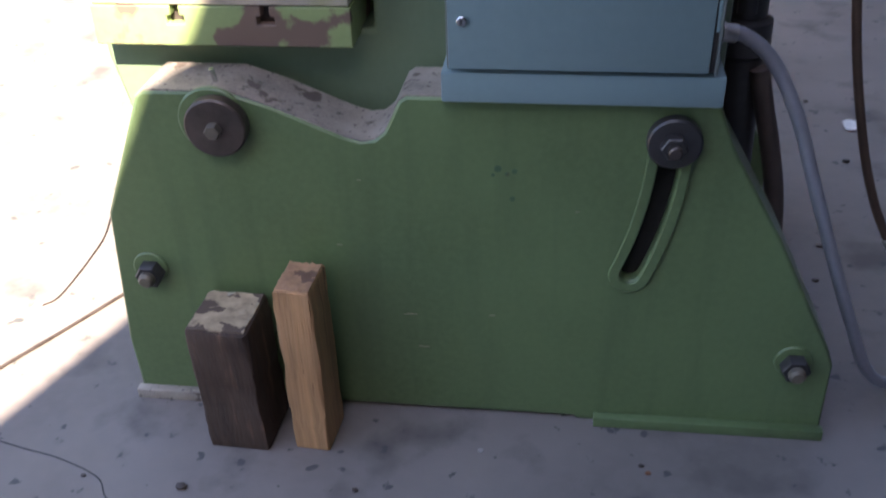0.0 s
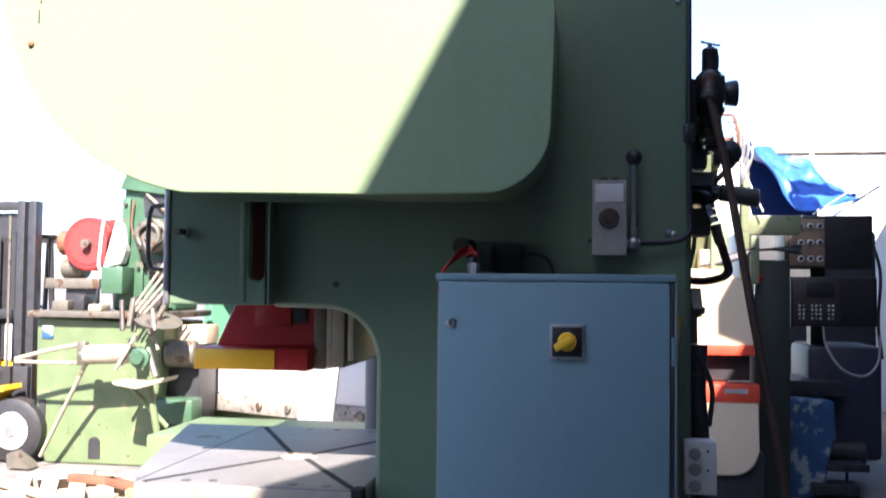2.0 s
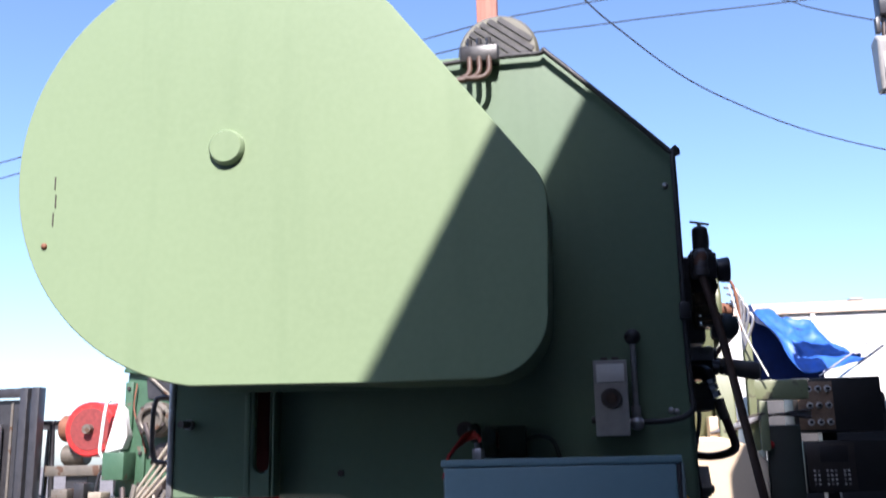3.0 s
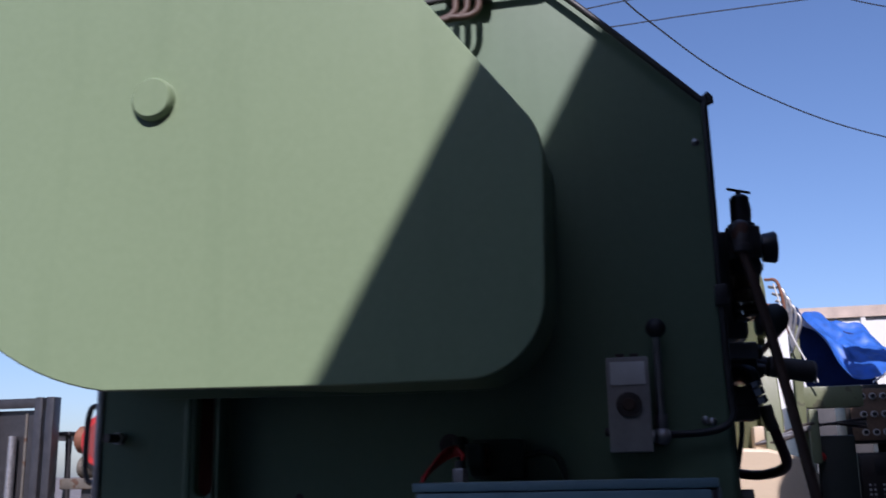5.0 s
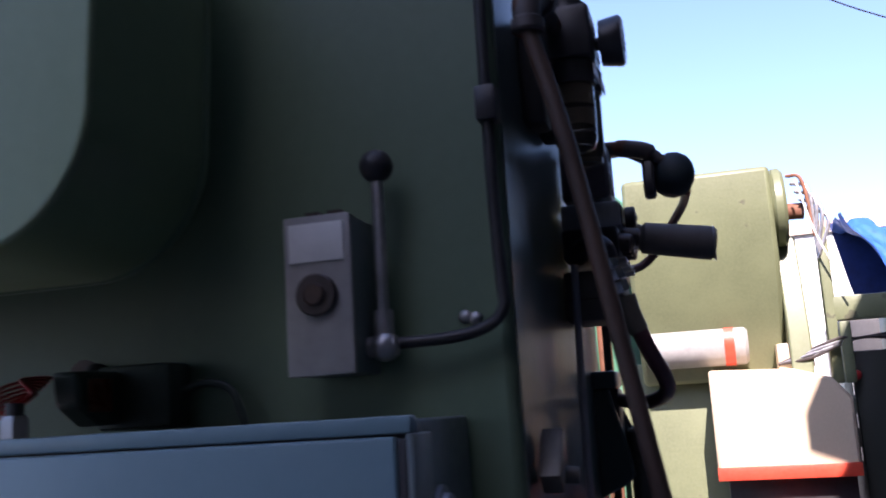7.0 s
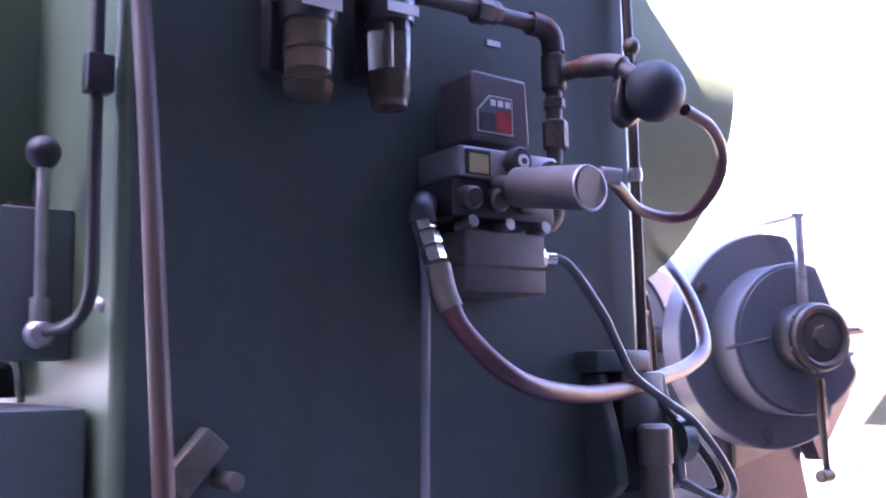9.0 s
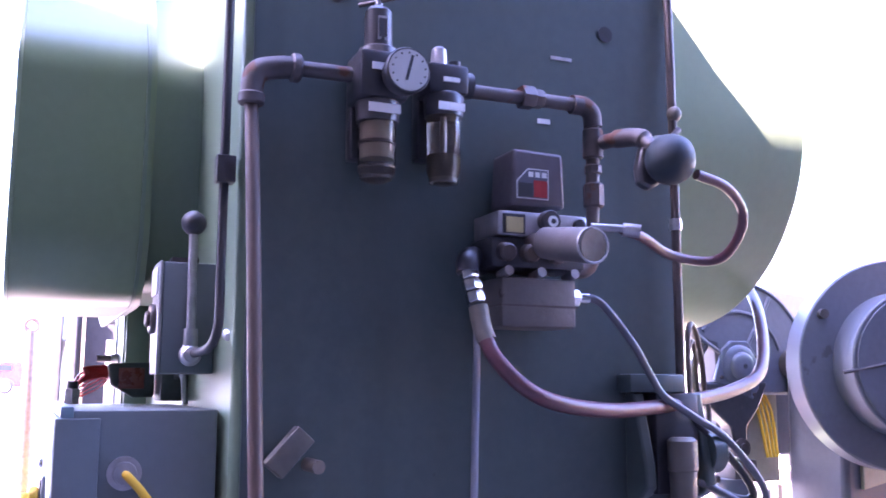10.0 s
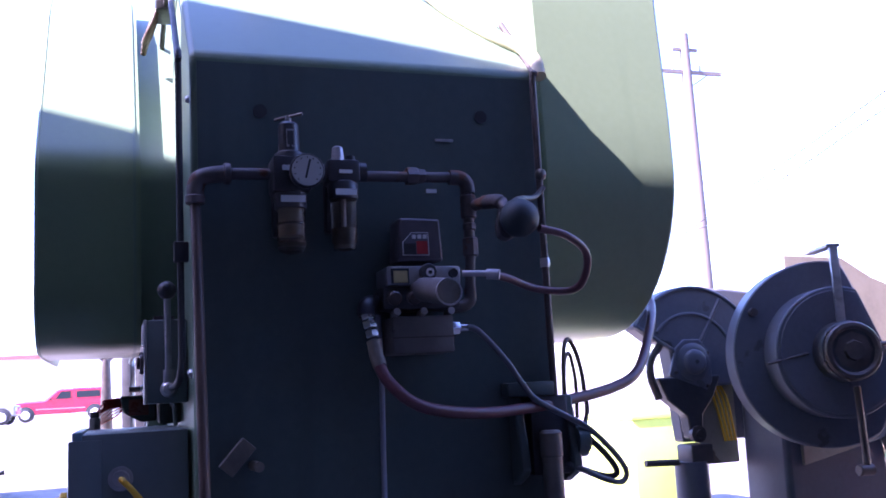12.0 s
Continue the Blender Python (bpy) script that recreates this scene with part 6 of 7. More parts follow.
for a in (58, 148):
    part("rib", tube([(0.27, FH[0] + r * math.cos(radians(a)), FH[1] + r * math.sin(radians(a))) for r in (0.06, 0.268)], 0.008, 8, curve=False), GREY_MACHINE, arm)
part("arc_rib", tube([(0.27, 2.02 + 0.18 * math.cos(radians(a)), 1.785 + 0.18 * math.sin(radians(a))) for a in range(20, 146, 12)], 0.007, 8), GREY_MACHINE, arm)
part("edge_rib", tube([(0.27, 2.035 + 0.268 * math.cos(radians(a)), 1.792 + 0.268 * math.sin(radians(a))) for a in range(20, 153, 12)], 0.007, 8), GREY_MACHINE, arm)
part("crank_boss", lathe((0.20, FH[0], FH[1]), (0.32, FH[0], FH[1]), [(0, 0.068), (0.085, 0.068), (0.09, 0.062), (0.092, 0.046), (0.10, 0.044), (0.105, 0.038), (0.108, 0.024)], 32), GREY_MACHINE, arm)
part("boss_plate", plate([(FH[0] - 0.10, FH[1] - 0.045), (FH[0] - 0.065, FH[1] + 0.055), (FH[0] - 0.03, FH[1] + 0.082), (FH[0] + 0.035, FH[1] + 0.082), (FH[0] + 0.075, FH[1] + 0.03), (FH[0] + 0.075, FH[1] - 0.07), (FH[0] + 0.048, FH[1] - 0.105)], 0.268, 0.282, "x"), GREY_MACHINE, arm, bevel=0.004)
part("boss_hole", cyl((0.30, FH[0], FH[1]), (0.309, FH[0], FH[1]), 0.008, 12), BLACK, arm)
for dy, dz in ((-0.075, -0.035), (0.052, -0.088), (0.062, 0.03)):
    part("boss_bolt", hexa((0.28, FH[0] + dy, FH[1] + dz), (0.288, FH[0] + dy, FH[1] + dz), 0.007), DARK_STEEL, arm)
part("side_strap", tube([(0.26, 1.90, 1.86), (0.26, 1.855, 1.80), (0.26, 1.85, 1.74), (0.26, 1.875, 1.665)], 0.014, 8), DARK_STEEL, grey)
part("connecting_rod", plate([(1.87, 1.74), (2.13, 1.74), (2.09, 1.66), (2.04, 1.60), (2.035, 1.52), (1.985, 1.52), (1.975, 1.60), (1.90, 1.66)], 0.22, 0.28, "x"), BLACK_PAINT, grey, bevel=0.008)
part("rod_eye", lathe((0.27, 2.008, 1.535), (0.30, 2.008, 1.535), [(0, 0.03), (0.02, 0.03), (0.022, 0.015), (0.03, 0.014)], 20), DARK_STEEL, grey)
part("ram_joint", box(0.20, 0.30, 1.965, 2.055, 1.43, 1.50, 0.008), DARK_STEEL, grey)
part("ram_tube", cyl((0.25, 1.99, 1.44), (0.25, 1.99, 0.9), 0.060, 20), GREY_MACHINE, grey)
part("ram_lever", cyl((0.26, 1.80, 1.445), (0.26, 1.93, 1.44), 0.012, 10), DARK_STEEL, grey)
part("cross_shaft", cyl((0.0, 2.235, 1.80), (0.55, 2.235, 1.797), 0.05, 16), DARK_STEEL, grey)
part("rear_guard", plate([(2.02, 1.5), (1.97, 2.02), (2.02, 2.045), (2.12, 2.062), (2.25, 2.068), (2.40, 2.05), (2.52, 2.0), (2.62, 1.95), (2.67, 1.80), (2.67, 1.5)], 0.10, 0.17, "x"), GREY_MACHINE, grey, bevel=0.01)
part("bed", box(-0.9, 0.16, 2.15, 2.8, 0.0, 0.95, 0.01), PALE_GREEN, grey)
ys = thing("yellow_straps", (0.24, 2.1, 1.5), "thin yellow straps hanging beside the grey press", "straps")
for k in range(4):
    part("strap", tube([(0.24, 2.09 + 0.018 * k, 1.735 - 0.01 * k), (0.24, 2.12 + 0.018 * k, 1.64), (0.24, 2.15 + 0.014 * k, 1.50)], 0.005, 6), YELLOW, ys)
part("backing_plate", box(0.20, 0.215, 2.06, 2.22, 1.42, 1.76, 0.003), BEIGE, ys)
part_lime = thing("lime_bin", (-8.6, 6.9, 0), "lime yellow metal bin standing in the yard", "bin")
part("shell", box(-9.2, -7.9, 6.4, 7.4, 0.0, 1.28, 0.02), LIME, part_lime)
part("rim", box(-9.22, -7.88, 6.38, 7.42, 1.24, 1.31, 0.01), LIME, part_lime)

# ---- machines at the far right: olive press, cream lathe, control pendant ----
olive = thing("olive_press", (1.9, 5.5, 0), "olive green press with a cream machine housing in front", "press")
part("head", plate([(5.0, 2.42), (5.0, 3.0), (5.9, 3.05), (6.3, 2.8), (6.3, 1.9), (5.4, 1.75)], 1.15, 2.02, "x"), OLIVE, olive, bevel=0.03)
hub2 = part("round_boss", cyl((2.02, 5.25, 2.78), (2.10, 5.25, 2.78), 0.24, 28, c=0.02), OLIVE, olive)
part("hub_pin", cyl((2.08, 5.25, 2.75), (2.2, 5.22, 2.74), 0.05, 14), RUST, hub2)
for k in range(5):
    part("linkage", tube([(2.12 + 0.02 * k, 5.15, 2.95 - 0.05 * k), (2.2 + 0.03 * k, 5.1, 2.90 - 0.06 * k), (2.24, 5.1, 2.55 - 0.03 * k)], 0.011, 8), random.Random(k).choice((GREY_CAST, RUST, BLACK_PAINT)), olive)
part("upright", plate([(5.2, 0.0), (6.2, 0.0), (6.2, 2.6), (5.3, 2.6), (5.05, 2.0)], 2.02, 2.14, "x"), OLIVE, olive, bevel=0.01)
part("upright_rod", box(2.24, 2.30, 5.1, 5.2, 1.7, 2.62, 0.01), OLIVE, olive)
part("cross_arm", box(2.28, 2.66, 5.1, 5.24, 2.06, 2.20, 0.01), OLIVE, olive)
part("arm_end", box(2.30, 2.36, 5.05, 5.1, 1.7, 2.05, 0.01), OLIVE, olive)
part("white_cord", tube([(2.16, 5.05, 2.9), (2.24, 5.03, 2.55), (2.38, 5.02, 2.22)], 0.006, 8), WHITE_PLATE, olive)
part("grey_drum", cyl((1.2, 5.3, 1.98), (1.8, 5.3, 1.98), 0.13, 20, c=0.02), GREY_BOX, olive)
part("drum_band", cyl((1.66, 5.3, 1.98), (1.72, 5.3, 1.98), 0.134, 20), ORANGE, olive)
part("column", box(1.0, 2.0, 5.5, 6.3, 0.0, 1.9, 0.02), OLIVE, olive)

lathe_m = thing("cream_lathe", (2.0, 5.1, 0), "cream machine tool with an orange stripe and black base", "machine tool")
part("top_housing", plate([(1.55, 1.20), (2.32, 1.20), (2.32, 1.62), (2.22, 1.74), (2.02, 1.80), (1.55, 1.82)], 5.0, 5.5), CREAM, lathe_m, bevel=0.02)
part("stripe", box(1.548, 2.322, 4.985, 5.2, 1.19, 1.265, 0.004), ORANGE, lathe_m)
part("gap_plate", box(1.6, 2.3, 5.1, 5.5, 1.0, 1.2, 0.01), BLACK_PAINT, lathe_m)
part("lower_housing", plate([(1.8, 0.92), (2.34, 0.92)] + [(2.34, 0.52)] + arc(2.16, 0.52, 0.18, 0, -90, 8) + [(1.8, 0.34)], 4.95, 5.4), CREAM, lathe_m, bevel=0.015)
part("stripe", box(1.8, 2.342, 4.94, 5.2, 0.86, 0.985, 0.004), ORANGE, lathe_m)
part("badge_bar", box(2.10, 2.26, 4.936, 4.942, 0.925, 0.955), GREY_BOX, lathe_m)
part("base", box(1.75, 2.38, 5.0, 5.6, 0.0, 0.5, 0.01), BLACK_PAINT, lathe_m)
part("cover_panel", box(2.36, 2.60, 5.2, 5.7, 0.0, 1.88, 0.01), mat("dark_green_panel", (0.014, 0.019, 0.014), 0.5), lathe_m)
for k in range(3):
    part("latch", box(2.355, 2.362, 5.22, 5.26, 1.25 + 0.19 * k, 1.33 + 0.19 * k), CHROME, lathe_m)
for k in range(4):
    part("cable", tube([(1.95, 5.1, 1.83), (2.15 + 0.04 * k, 5.05, 1.86 + 0.03 * k), (2.4, 5.1, 1.95), (2.7, 5.3, 1.93 + 0.02 * k)], 0.009, 8), random.Random(30 + k).choice((GREY_CAST, BLACK, DARK_STEEL)), lathe_m)
part("red_button", ball((2.37, 5.15, 1.74), 0.03, n=12), RED_PAINT, lathe_m)
part("tan_box", box(1.95, 2.15, 5.1, 5.3, 1.8, 1.95, 0.01), CREAM, lathe_m)

pend = thing("control_pendant", (3.1, 6.3, 0), "black machine control pendant with round dials and a keypad", "control panel")
ub = part("upper_box", box(2.75, 3.45, 6.2, 6.6, 1.84, 2.28, 0.01), BLACK_PANEL, pend)
part("dial_panel", box(2.79, 3.07, 6.192, 6.2, 1.86, 2.25, 0.002), TAN_PANEL, ub)
for r in range(3):
    for c in range(3):
        d = part("dial", cyl((2.88 + 0.075 * c, 6.192, 2.19 - 0.135 * r), (2.88 + 0.075 * c, 6.18, 2.19 - 0.135 * r), 0.026, 18), WHITE_PLATE, ub)
        part("dial_knob", cyl((2.88 + 0.075 * c, 6.18, 2.19 - 0.135 * r), (2.88 + 0.075 * c, 6.16, 2.19 - 0.135 * r), 0.016, 12), BLACK, d)
lb = part("lower_box", box(2.80, 3.48, 6.2, 6.55, 1.36, 1.77, 0.01), BLACK_PANEL, pend)
part("screen_panel", box(2.82, 3.19, 6.19, 6.2, 1.38, 1.75, 0.002), mat("brown_panel", (0.035, 0.026, 0.023), 0.4), lb)
part("screen", box(2.92, 3.14, 6.186, 6.191, 1.60, 1.73, 0.001), BLACK_PANEL, lb)
for r in range(4):
    for c in range(9):
        if c not in (2, 6):
            part("key", box(2.86 + 0.033 * c, 2.876 + 0.033 * c, 6.183, 6.19, 1.42 + 0.035 * r, 1.436 + 0.035 * r), GREY_BOX if (r + c) % 4 == 0 else WHITE_PLATE, lb)
part("cable_loop", tube([(3.05, 6.18, 1.36), (3.07, 6.15, 1.2), (3.18, 6.1, 1.02), (3.35, 6.1, 0.97), (3.47, 6.15, 1.08), (3.50, 6.2, 1.3)], 0.011, 8), GREY_BOX, pend)
part("side_cable", tube([(3.46, 6.3, 2.1), (3.52, 6.25, 1.8), (3.50, 6.25, 1.4), (3.53, 6.25, 1.1)], 0.014, 8), BLACK, pend)
part("post", box(3.0, 3.12, 6.4, 6.55, 0.3, 1.9), BLACK_PAINT, pend)
part("body", box(2.95, 3.55, 6.3, 7.0, 0.25, 1.2, 0.05), mat("dark_machine_blue", (0.025, 0.028, 0.045), 0.5), pend)
part("table", box(2.5, 3.2, 6.1, 6.8, 0.80, 0.92, 0.01), BLACK_PAINT, pend)
blue = thing("blue_machine_base", (2.8, 6.2, 0), "blue machine base with worn pale paint", "machine base")
part("casting", plate([(2.50, 0.0), (3.0, 0.0), (3.05, 0.35), (3.1, 0.5), (3.08, 0.78), (2.5, 0.80)], 5.95, 6.7), BLUE, blue, bevel=0.02)
part("step", box(2.9, 3.25, 5.85, 6.1, 0.05, 0.13, 0.01), BLACK_PAINT, blue)
part("step", box(3.0, 3.35, 5.95, 6.2, 0.22, 0.28, 0.01), BLACK_PAINT, blue)
part("foot_motor", cyl((3.05, 6.3, 0.32), (3.4, 6.3, 0.32), 0.10, 16, c=0.01), BLACK_PAINT, blue)

# tarpaulin thrown over something tall
tp = thing("tarpaulin", (3.4, 8.8, 2.4), "bright blue tarpaulin draped over a stored machine", "tarpaulin")
b = bmesh.new()
bmesh.ops.create_grid(b, x_segments=36, y_segments=30, size=0.5)
for v in b.verts:
    u, w = v.co.x + 0.5, v.co.y + 0.5
    x = 2.83 + 1.12 * u
    top = 3.26 - 0.52 * max(0, u - 0.5) * 1.7
    low = 3.24 - 1.75 * u if u < 0.42 else 2.505 + 0.30 * max(0, u - 0.62)
    fold = 0.05 * math.sin(u * 14 + w * 5) * w + 0.09 * noise.noise(Vector((u * 5, w * 4, 1.3))) + 0.04 * noise.noise(Vector((u * 13, w * 9, 2.7)))
    v.co = Vector((x + 0.05 * noise.noise(Vector((u * 7, w * 7, 9.1))), 8.4 + 0.95 * w + 0.10 * noise.noise(Vector((u * 6, w * 6, 4.0))), low + (top - low) * w + fold * min(1, 3 * w + 0.2)))
bmesh.ops.solidify(b, geom=b.faces[:], thickness=0.006)
part("sheet", b, TARP, tp, angle=80)
# Separate flap in darker blue stands in for the tarpaulin's shaded fold.
part("shaded_flap", plate([(2.82, 3.28), (3.62, 3.0), (3.7, 2.42), (3.0, 2.40), (2.93, 2.7)], 9.2, 9.22), mat("shaded_tarp_blue", (0.008, 0.022, 0.11), 0.5, var=0.3, scale=5, bump=0.2, fine=20), tp, "tarpaulin flap in blue darkened for shade")
part("frame_strut", cyl((3.45, 8.35, 2.45), (3.95, 8.3, 2.78), 0.010, 8), GREY_CAST, tp)
part("frame_strut", cyl((3.6, 8.35, 2.40), (4.1, 8.3, 2.74), 0.012, 8), BLUE, tp)
crate = thing("covered_machine", (3.4, 9.4, 0), "dark stored machine under a tarpaulin", "machine")
part("bulk", box(2.75, 4.15, 8.6, 10.2, 0.0, 2.3, 0.05), BLACK_PAINT, crate)

# white building closing the yard
far = thing("white_building", (5, 12, 0), "long white warehouse building with a flat roof", "building", kind="structure")
part("wall", box(2.2, 16, 12.0, 12.3, 0.0, 3.6), WHITE_WALL, far)
part("parapet", box(2.1, 16.1, 11.95, 12.35, 3.6, 3.75), mat("tan_coping", (0.5, 0.4, 0.33), 0.7), far)
for k in range(8):
    part("sheet_rib", box(3.0 + 1.2 * k, 3.06 + 1.2 * k, 11.96, 12.0, 0.0, 3.6), WHITE_WALL, far)
for k, (x, h) in enumerate(((3.9, 0.35), (4.5, 0.28), (5.0, 0.5), (5.6, 0.3), (3.3, 0.2))):
    v = thing("roof_vent", (x, 12.8, 3.6), "small metal roof vent on the white building", "roof vent", "roof vents")
    part("stack", box(x - 0.08, x + 0.08, 12.6, 12.8, 3.5, 3.6 + 0.5 * h, 0.01), GREY_BOX, v)
    part("cap", box(x - 0.10, x + 0.10, 12.58, 12.82, 3.6 + 0.5 * h, 3.63 + 0.5 * h, 0.01), GREY_BOX, v)
part("roof", box(2.2, 16, 12.3, 24, 3.4, 3.6), ROOF, far)

flood_lamp((3.68, 5.95, 4.93))

# ---- small things on the concrete ----
def floor_cable(name, label, pts, r, m):
    return tagged(part(name, tube(pts, r, 8), m, None), label, "cable")


floor_cable("floor_cable", "black cable snaking over the concrete", [(2.55, 5.9, 0.3), (2.6, 5.6, 0.03), (2.85, 4.9, 0.011), (3.3, 4.3, 0.011), (3.9, 3.9, 0.011), (4.6, 3.7, 0.011)], 0.012, BLACK)
floor_cable("floor_cable", "black cable running to a socket box", [(3.25, 6.2, 0.3), (3.2, 6.0, 0.06), (3.35, 5.75, 0.012), (3.55, 5.62, 0.03)], 0.013, BLACK)
floor_cable("looped_cable", "thin cable looped on the concrete", [(1.6, 2.7, 0.01), (1.9, 3.1, 0.01), (2.1, 3.36, 0.01), (2.35, 3.40, 0.01), (2.6, 3.6, 0.01), (2.75, 3.95, 0.01), (2.65, 4.25, 0.01), (2.4, 4.3, 0.01), (2.2, 4.1, 0.01)], 0.010, BLACK)
floor_cable("yard_wire", "thin wire trailing over the sunlit ground", [(-0.40, 1.0, 0.004), (-0.455, 0.87, 0.004), (-0.418, 0.677, 0.004), (-0.418, 0.398, 0.004), (-0.45, 0.33, 0.004)], 0.0028, DARK_STEEL)
floor_cable("ground_rod", "thin dark rod lying on the ground", [(-0.05, 0.72, 0.006), (-0.225, 0.408, 0.006), (-0.334, 0.215, 0.006), (-0.433, 0.048, 0.006), (-0.75, -0.5, 0.006)], 0.005, DARK_STEEL)
sb = thing("socket_box", (3.6, 5.6, 0), "rusty metal socket box on the concrete", "socket box")
part("shell", box(3.53, 3.75, 5.5, 5.7, 0.0, 0.12, 0.01), RUST, sb)
part("lid", box(3.52, 3.76, 5.49, 5.71, 0.12, 0.135, 0.004), RUST, sb)
jk = thing("floor_jack", (2.15, 3.8, 0), "red and black floor jack standing on the concrete", "floor jack")
part("body", box(1.92, 2.22, 3.7, 4.0, 0.03, 0.24, 0.02), BLACK_PAINT, jk)
part("red_cover", box(1.98, 2.18, 3.66, 3.72, 0.16, 0.30, 0.02), RED_PAINT, jk)
part("ram", cyl((2.05, 3.85, 0.2), (2.05, 3.85, 0.36), 0.05), DARK_STEEL, jk)
for dx in (1.94, 2.20):
    part("foot", cyl((dx, 3.72, 0.0), (dx, 3.72, 0.04), 0.03, 10), BLACK, jk)
bk = thing("scrap_block", (2.43, 3.95, 0), "small brown block lying on the concrete", "block")
part("block", box(2.39, 2.47, 3.9, 3.97, 0.0, 0.03, 0.008), OILY, bk)
part("pin", cyl((2.45, 3.93, 0.03), (2.46, 3.92, 0.09), 0.012, 8), OILY, bk)
rnd = random.Random(11)
for k in range(26):
    x, y = (rnd.uniform(-0.1, 2.1), rnd.uniform(-0.62, -0.05)) if k < 16 else (rnd.uniform(1.75, 3.2), rnd.uniform(0.2, 3.2))
    s = rnd.uniform(0.006, 0.014)
    b = bmesh.new()
    bmesh.ops.create_icosphere(b, subdivisions=1, radius=s, matrix=Matrix.Translation((x, y, s * 0.5)) @ Matrix.Diagonal((1.2, 0.9, 0.6, 1)))
    tagged(part("grit_lump", b, rnd.choice((DARK_STEEL, DARK_STEEL, RUST, GREY_BOX)), None), "small dark lump of grit on the concrete", "grit", "grit on the concrete")
for x, y, rz in ((2.14, 1.66, 30), (2.95, 2.2, -20), (2.45, 0.95, 10)):
    t = thing("paper_scrap", (x, y, 0), "crumpled white scrap of paper on the ground", "paper scrap", "paper scraps")
    b = bmesh.new()
    bmesh.ops.create_grid(b, x_segments=4, y_segments=3, size=0.035, matrix=Matrix.Translation((x, y, 0.008)))
    for v in b.verts:
        v.co.z += rnd.uniform(-0.006, 0.010)
    bmesh.ops.solidify(b, geom=b.faces[:], thickness=0.001)
    part("scrap", b, WHITE_PLATE, t)
tagged(part("floor_crack", tube([(-0.6, -0.13, 0.0), (-0.25, -0.22, 0.0), (-0.12, -0.25, 0.0), (0.0, -0.30, 0.0), (0.05, -0.36, 0.0), (0.14, -0.39, 0.0), (0.22, -0.42, 0.0), (0.24, -0.5, 0.0), (0.4, -0.8, 0.0)], 0.0022, 6), BLACK, None), "thin dark crack in the concrete", "crack", kind="structure")

# ---- far yard: vehicles, poles, wires ----
def car(name, label, x, y, rz, paint, style):
    c = thing(name, (0, 0, 0), label, "car")
    wheels, r = (-1.65, 1.6), 0.36
    if style == "pickup":
        wheels, r = (-1.80, 1.80), 0.39
        prof = [(-2.75, 0.40), (-2.80, 0.72), (-2.70, 1.0), (-2.2, 1.10), (-0.80, 1.16), (-0.20, 1.70), (0.05, 1.76), (0.62, 1.76), (0.72, 1.80), (2.55, 1.78), (2.75, 1.10), (2.80, 0.42)]
        panes = ([(-0.28, 1.22), (0.02, 1.62), (0.54, 1.63), (0.54, 1.22)], [(0.84, 1.26), (0.84, 1.62), (2.10, 1.62), (2.10, 1.26)])
    elif style == "van":
        wheels, r = (-1.7, 2.05), 0.43
        prof = [(-2.7, 0.5), (-2.75, 1.5), (-2.7, 2.35), (-2.5, 2.45), (1.7, 2.45), (2.0, 2.30), (2.45, 1.50), (2.55, 1.2), (2.58, 0.5)]
        panes = ([(1.0, 1.62), (1.0, 2.18), (1.85, 2.18), (2.25, 1.62)], [(-2.2, 1.62), (-2.2, 2.18), (0.7, 2.18), (0.7, 1.62)])
    else:
        panes = ([(-0.85, 1.02), (-0.55, 1.34), (0.05, 1.36), (0.05, 1.02)], [(0.12, 1.02), (0.12, 1.36), (0.80, 1.36), (1.15, 1.02)])
        prof = [(-2.2, 0.4), (-2.25, 0.8), (-1.2, 0.95), (-0.6, 1.42), (0.9, 1.45), (1.7, 1.0), (2.2, 0.9), (2.2, 0.4)]
    part("body", plate(prof, -0.85, 0.85), paint, c, bevel=0.08)
    for s in (-1, 1):
        for pane in panes:
            part("window", plate(pane, 0.852 * s, 0.862 * s), CAR_GLASS, c)
        for xx in wheels:
            part("wheel_arch", plate(arc(xx, r, r * 1.22, 0, 180, 16), 0.846 * s, 0.856 * s), BLACK, c)
            wheel(c, (xx, 0.78 * s, r), r, 0.22)
        if style == "van":
            part("stripe", box(-2.7, 2.40, 0.853 * s - 0.004, 0.853 * s + 0.004, 1.33, 1.58), OLIVE, c, "olive yellow stripe")
        else:
            part("side_trim", box(wheels[0] + 0.5, wheels[1] - 0.5, 0.856 * s - 0.006, 0.856 * s + 0.006, 0.66, 0.70), GREY_CAST, c)
    if style == "pickup":
        part("door_seam", box(0.60, 0.615, -0.856, 0.856, 0.5, 1.70), BLACK, c)
        part("mirror", box(-0.62, -0.45, -1.02, -0.86, 1.16, 1.30, 0.02), BLACK, c)
        part("mirror", box(-0.62, -0.45, 0.86, 1.02, 1.16, 1.30, 0.02), BLACK, c)
    if style == "saloon":
        for s in (-0.6, 0.6):
            part("headlight", box(2.12, 2.215, s - 0.16, s + 0.16, 0.66, 0.80, 0.03), WHITE_PLATE, c)
    end = min(q[0] for q in prof)
    part("bumper", box(end - 0.09, end + 0.03, -0.82, 0.82, 0.4, 0.62, 0.03), GREY_CAST, c)
    c.matrix_world = pose(x, y, rise(x), 0, 0, rz)
    return c


car("pickup_truck", "red pickup truck with a canopy parked in the yard", -56, -2.9, 92, CAR_RED, "pickup")
car("parked_car", "grey car parked beside the pickup", -48, -6.6, 86, CAR_GREY, "saloon")
car("white_van", "white van with an olive stripe in the sunlit yard", -17, -4.6, 90, CAR_WHITE, "van")
rp = thing("ring_post", (-8, -0.05, 0), "steel post with a ring on top", "post")
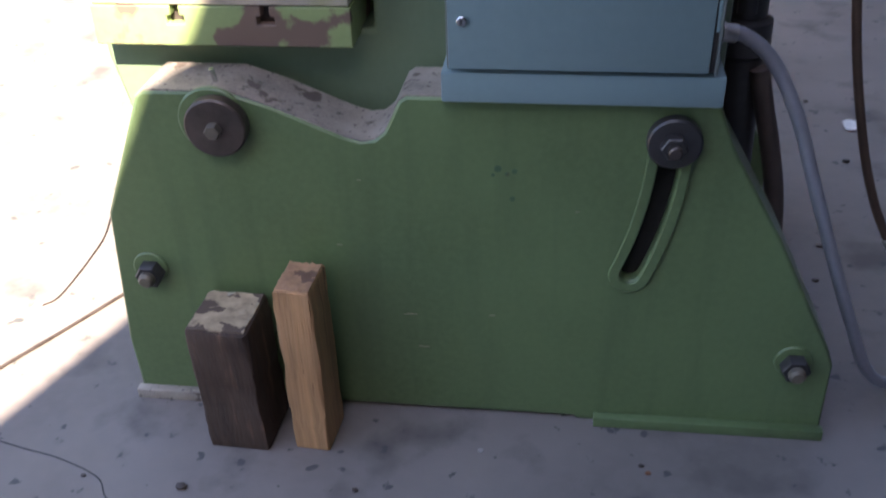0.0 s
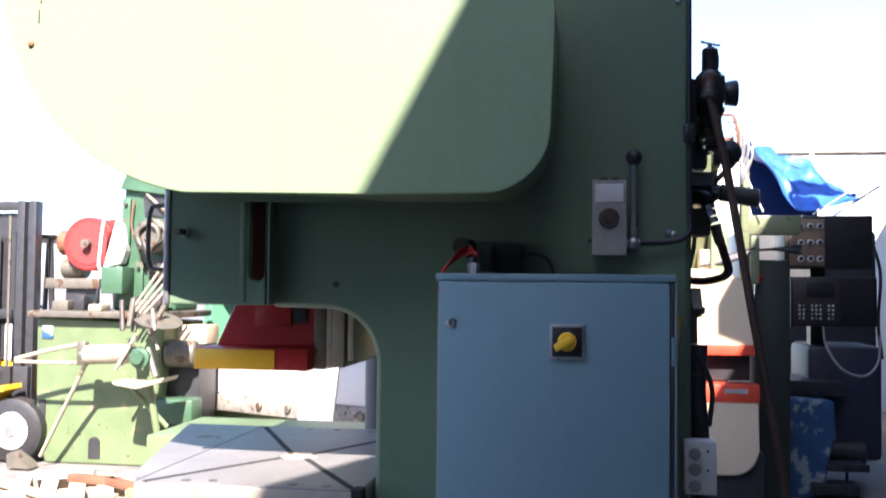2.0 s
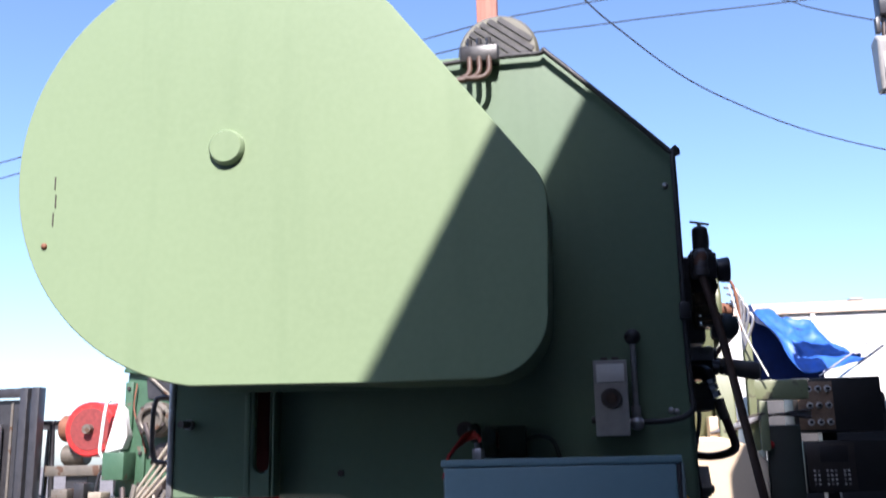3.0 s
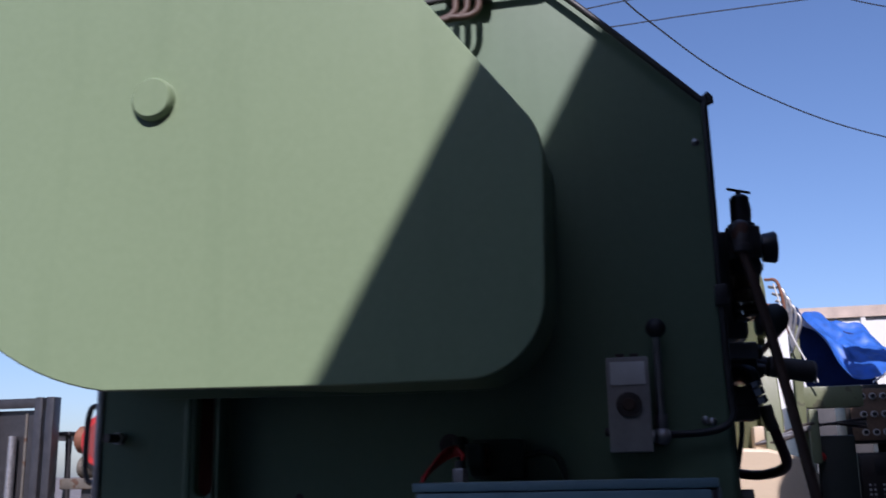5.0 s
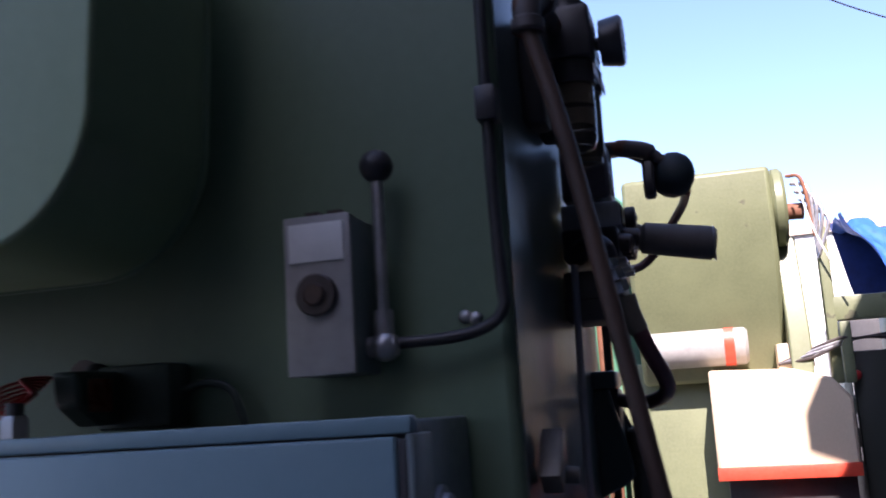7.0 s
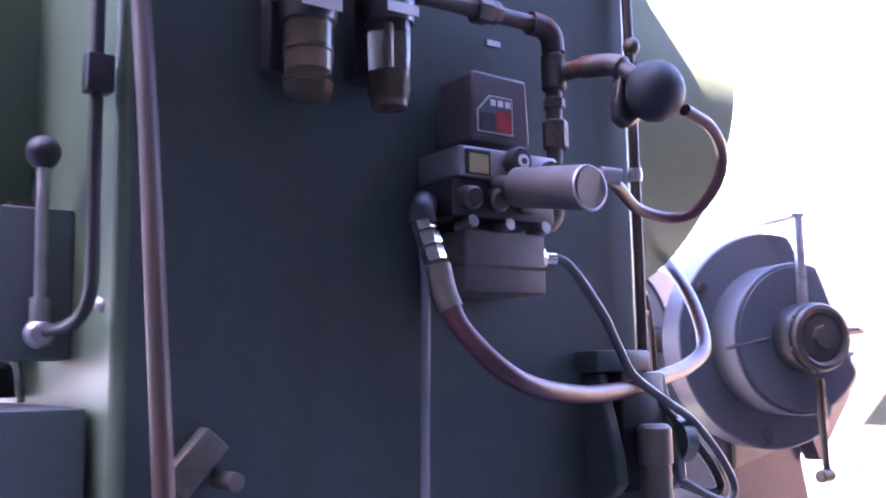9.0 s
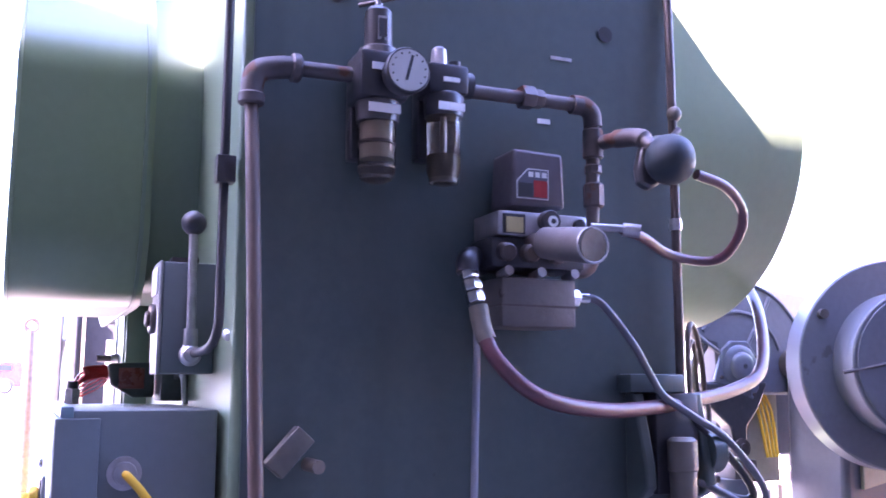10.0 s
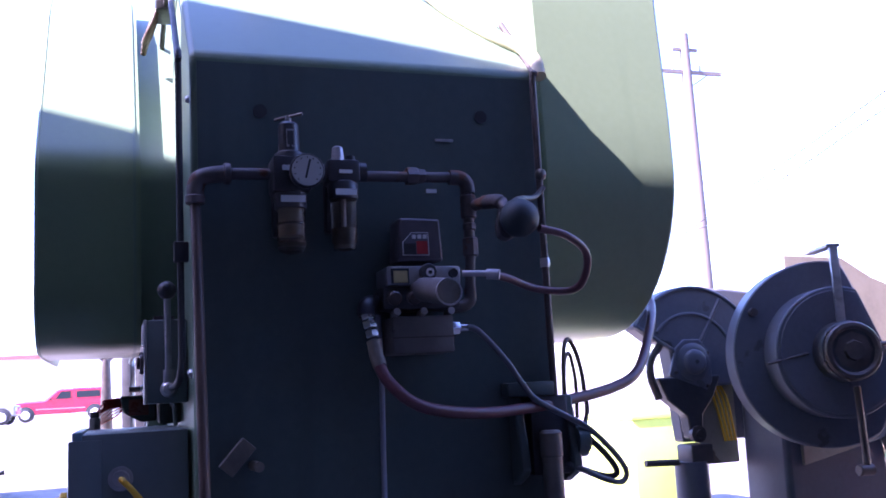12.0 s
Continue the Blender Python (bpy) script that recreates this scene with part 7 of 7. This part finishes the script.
part("post", lathe((-8, -0.05, 0), (-8, -0.05, 2.29), [(0, 0.10), (1.2, 0.085), (1.7, 0.065), (2.29, 0.042)], 14), DARK_STEEL, rp)
part("ring", tube([(-8, -0.05 + 0.062 * math.cos(a), 2.345 + 0.062 * math.sin(a)) for a in [k * math.pi / 8 for k in range(17)]], 0.026, 8), DARK_STEEL, rp)
fb = thing("far_shed", (-70, -8, 0), "long low pale shed with a red roof edge", "building", kind="structure")
part("wall", box(-72, -70, -40, 14, 0, 4.0), WHITE_WALL, fb)
part("roof_edge", box(-72.2, -69.6, -40.2, 14.2, 5.6, 5.85), mat("faded_red_fascia", (0.30, 0.10, 0.09), 0.7, var=0.2, scale=1.0), fb)
part("wall_upper", box(-72, -70.1, -40, 14, 4.0, 5.6), WHITE_WALL, fb)
for k in range(6):
    part("bay_door", box(-70.0, -69.9, -30 + 6 * k, -27 + 6 * k, 0, 3.2), GREY_BOX, fb)


def power_pole(x, y, h, arm):
    p = thing("power_pole", (x, y, 0), "tall weathered wooden power pole with a crossarm", "power pole", "power poles")
    part("shaft", lathe((x, y, 0), (x, y, h), [(0, 0.30), (h * 0.5, 0.26), (h, 0.20)], 12), POLE_WOOD, p)
    part("crossarm", box(x - 0.06, x + 0.06, y - arm, y + arm, h - 1.75, h - 1.6), POLE_WOOD, p)
    part("crossarm", box(x - 0.05, x + 0.05, y - arm * 0.35, y + arm * 0.35, h - 0.75, h - 0.62), POLE_WOOD, p)
    for k in (-1, -0.4, 0.4, 1):
        part("insulator", cyl((x, y + arm * k, h - 1.6), (x, y + arm * k, h - 1.35), 0.06, 8), GREY_CAST, p)
    part("brace", cyl((x, y, h - 2.4), (x, y + arm * 0.6, h - 1.75), 0.03, 6), POLE_WOOD, p)
    return p


power_pole(-30, 22.9, 16.2, 1.7)
pp = thing("wooden_post", (0.15, 8.02, 0), "tall square reddish-brown wooden post behind the press brake", "post")
part("shaft", box(0.03, 0.26, 7.92, 8.12, 0, 9.4, 0.012), POST_WOOD, pp)
part("cleat", box(0.0, 0.29, 7.86, 7.918, 8.05, 8.2, 0.01), POST_WOOD, pp)
for z in (8.16, 7.88):
    part("insulator", lathe((0.15, 7.86, z), (0.15, 7.78, z), [(0, 0.025), (0.03, 0.025), (0.04, 0.04), (0.08, 0.03)], 10), GREY_CAST, pp)


def wire(pts, r=0.014):
    return tagged(part("overhead_wire", tube(pts, r, 6), BLACK, None), "thin black overhead wire sagging across the sky", "wire", "overhead wires")


wire([(-24, 18, 6.5), (-13.1, 18, 8.8), (-2.1, 18, 11.15), (1.0, 18, 11.6), (5.4, 18, 12.05), (20, 18, 14)])
wire([(-24, 18, 6.5), (-21, 18, 6.75), (-13.1, 18, 8.4), (-2.1, 18, 10.71), (1.9, 18, 11.1), (7.5, 18, 11.32), (14, 18, 12.0), (20, 18, 14)])
wire([(0.13, 8.02, 8.18), (0.92, 10.95, 8.74), (1.76, 13.97, 9.21), (4.07, 18.0, 9.21), (7.98, 21.02, 8.73), (16.55, 24.04, 7.55)], 0.015)
wire([(0.13, 8.02, 7.87), (2.19, 10.95, 8.6), (4.69, 13.97, 9.38), (7.44, 18.0, 10.62), (18.22, 21.02, 8.95)], 0.013)


def tree(x, y, h, seed):
    t = thing("tree", (x, y, 1.3), "distant green tree with an uneven crown", "tree", "distant trees")
    r3 = random.Random(seed)
    part("trunk", lathe((x, y, 1.2), (x, y, h * 0.55), [(0, 0.25), (h * 0.55, 0.1)], 8), POLE_WOOD, t)
    b = bmesh.new()
    for k in range(900):
        a, e, d = r3.uniform(0, 6.28), r3.uniform(-0.6, 1.4), r3.uniform(0.3, 1.0) ** 0.5
        c = Vector((x + d * h * 0.33 * math.cos(a) * math.cos(e), y + d * h * 0.33 * math.sin(a) * math.cos(e), h * 0.65 + d * h * 0.33 * math.sin(e)))
        q = Euler((r3.uniform(0, 6), r3.uniform(0, 6), r3.uniform(0, 6))).to_matrix()
        s = r3.uniform(0.12, 0.3)
        b.faces.new([b.verts.new(c + q @ Vector(p)) for p in ((-s, 0, 0), (0, -s * 0.6, 0.03), (s, 0, 0), (0, s * 0.6, 0.03))])
    part("crown", b, TREE_LEAF, t)
    return t


tree(-62, 3.4, 5.0, 1)
tree(-60, 9.0, 5.0, 2)
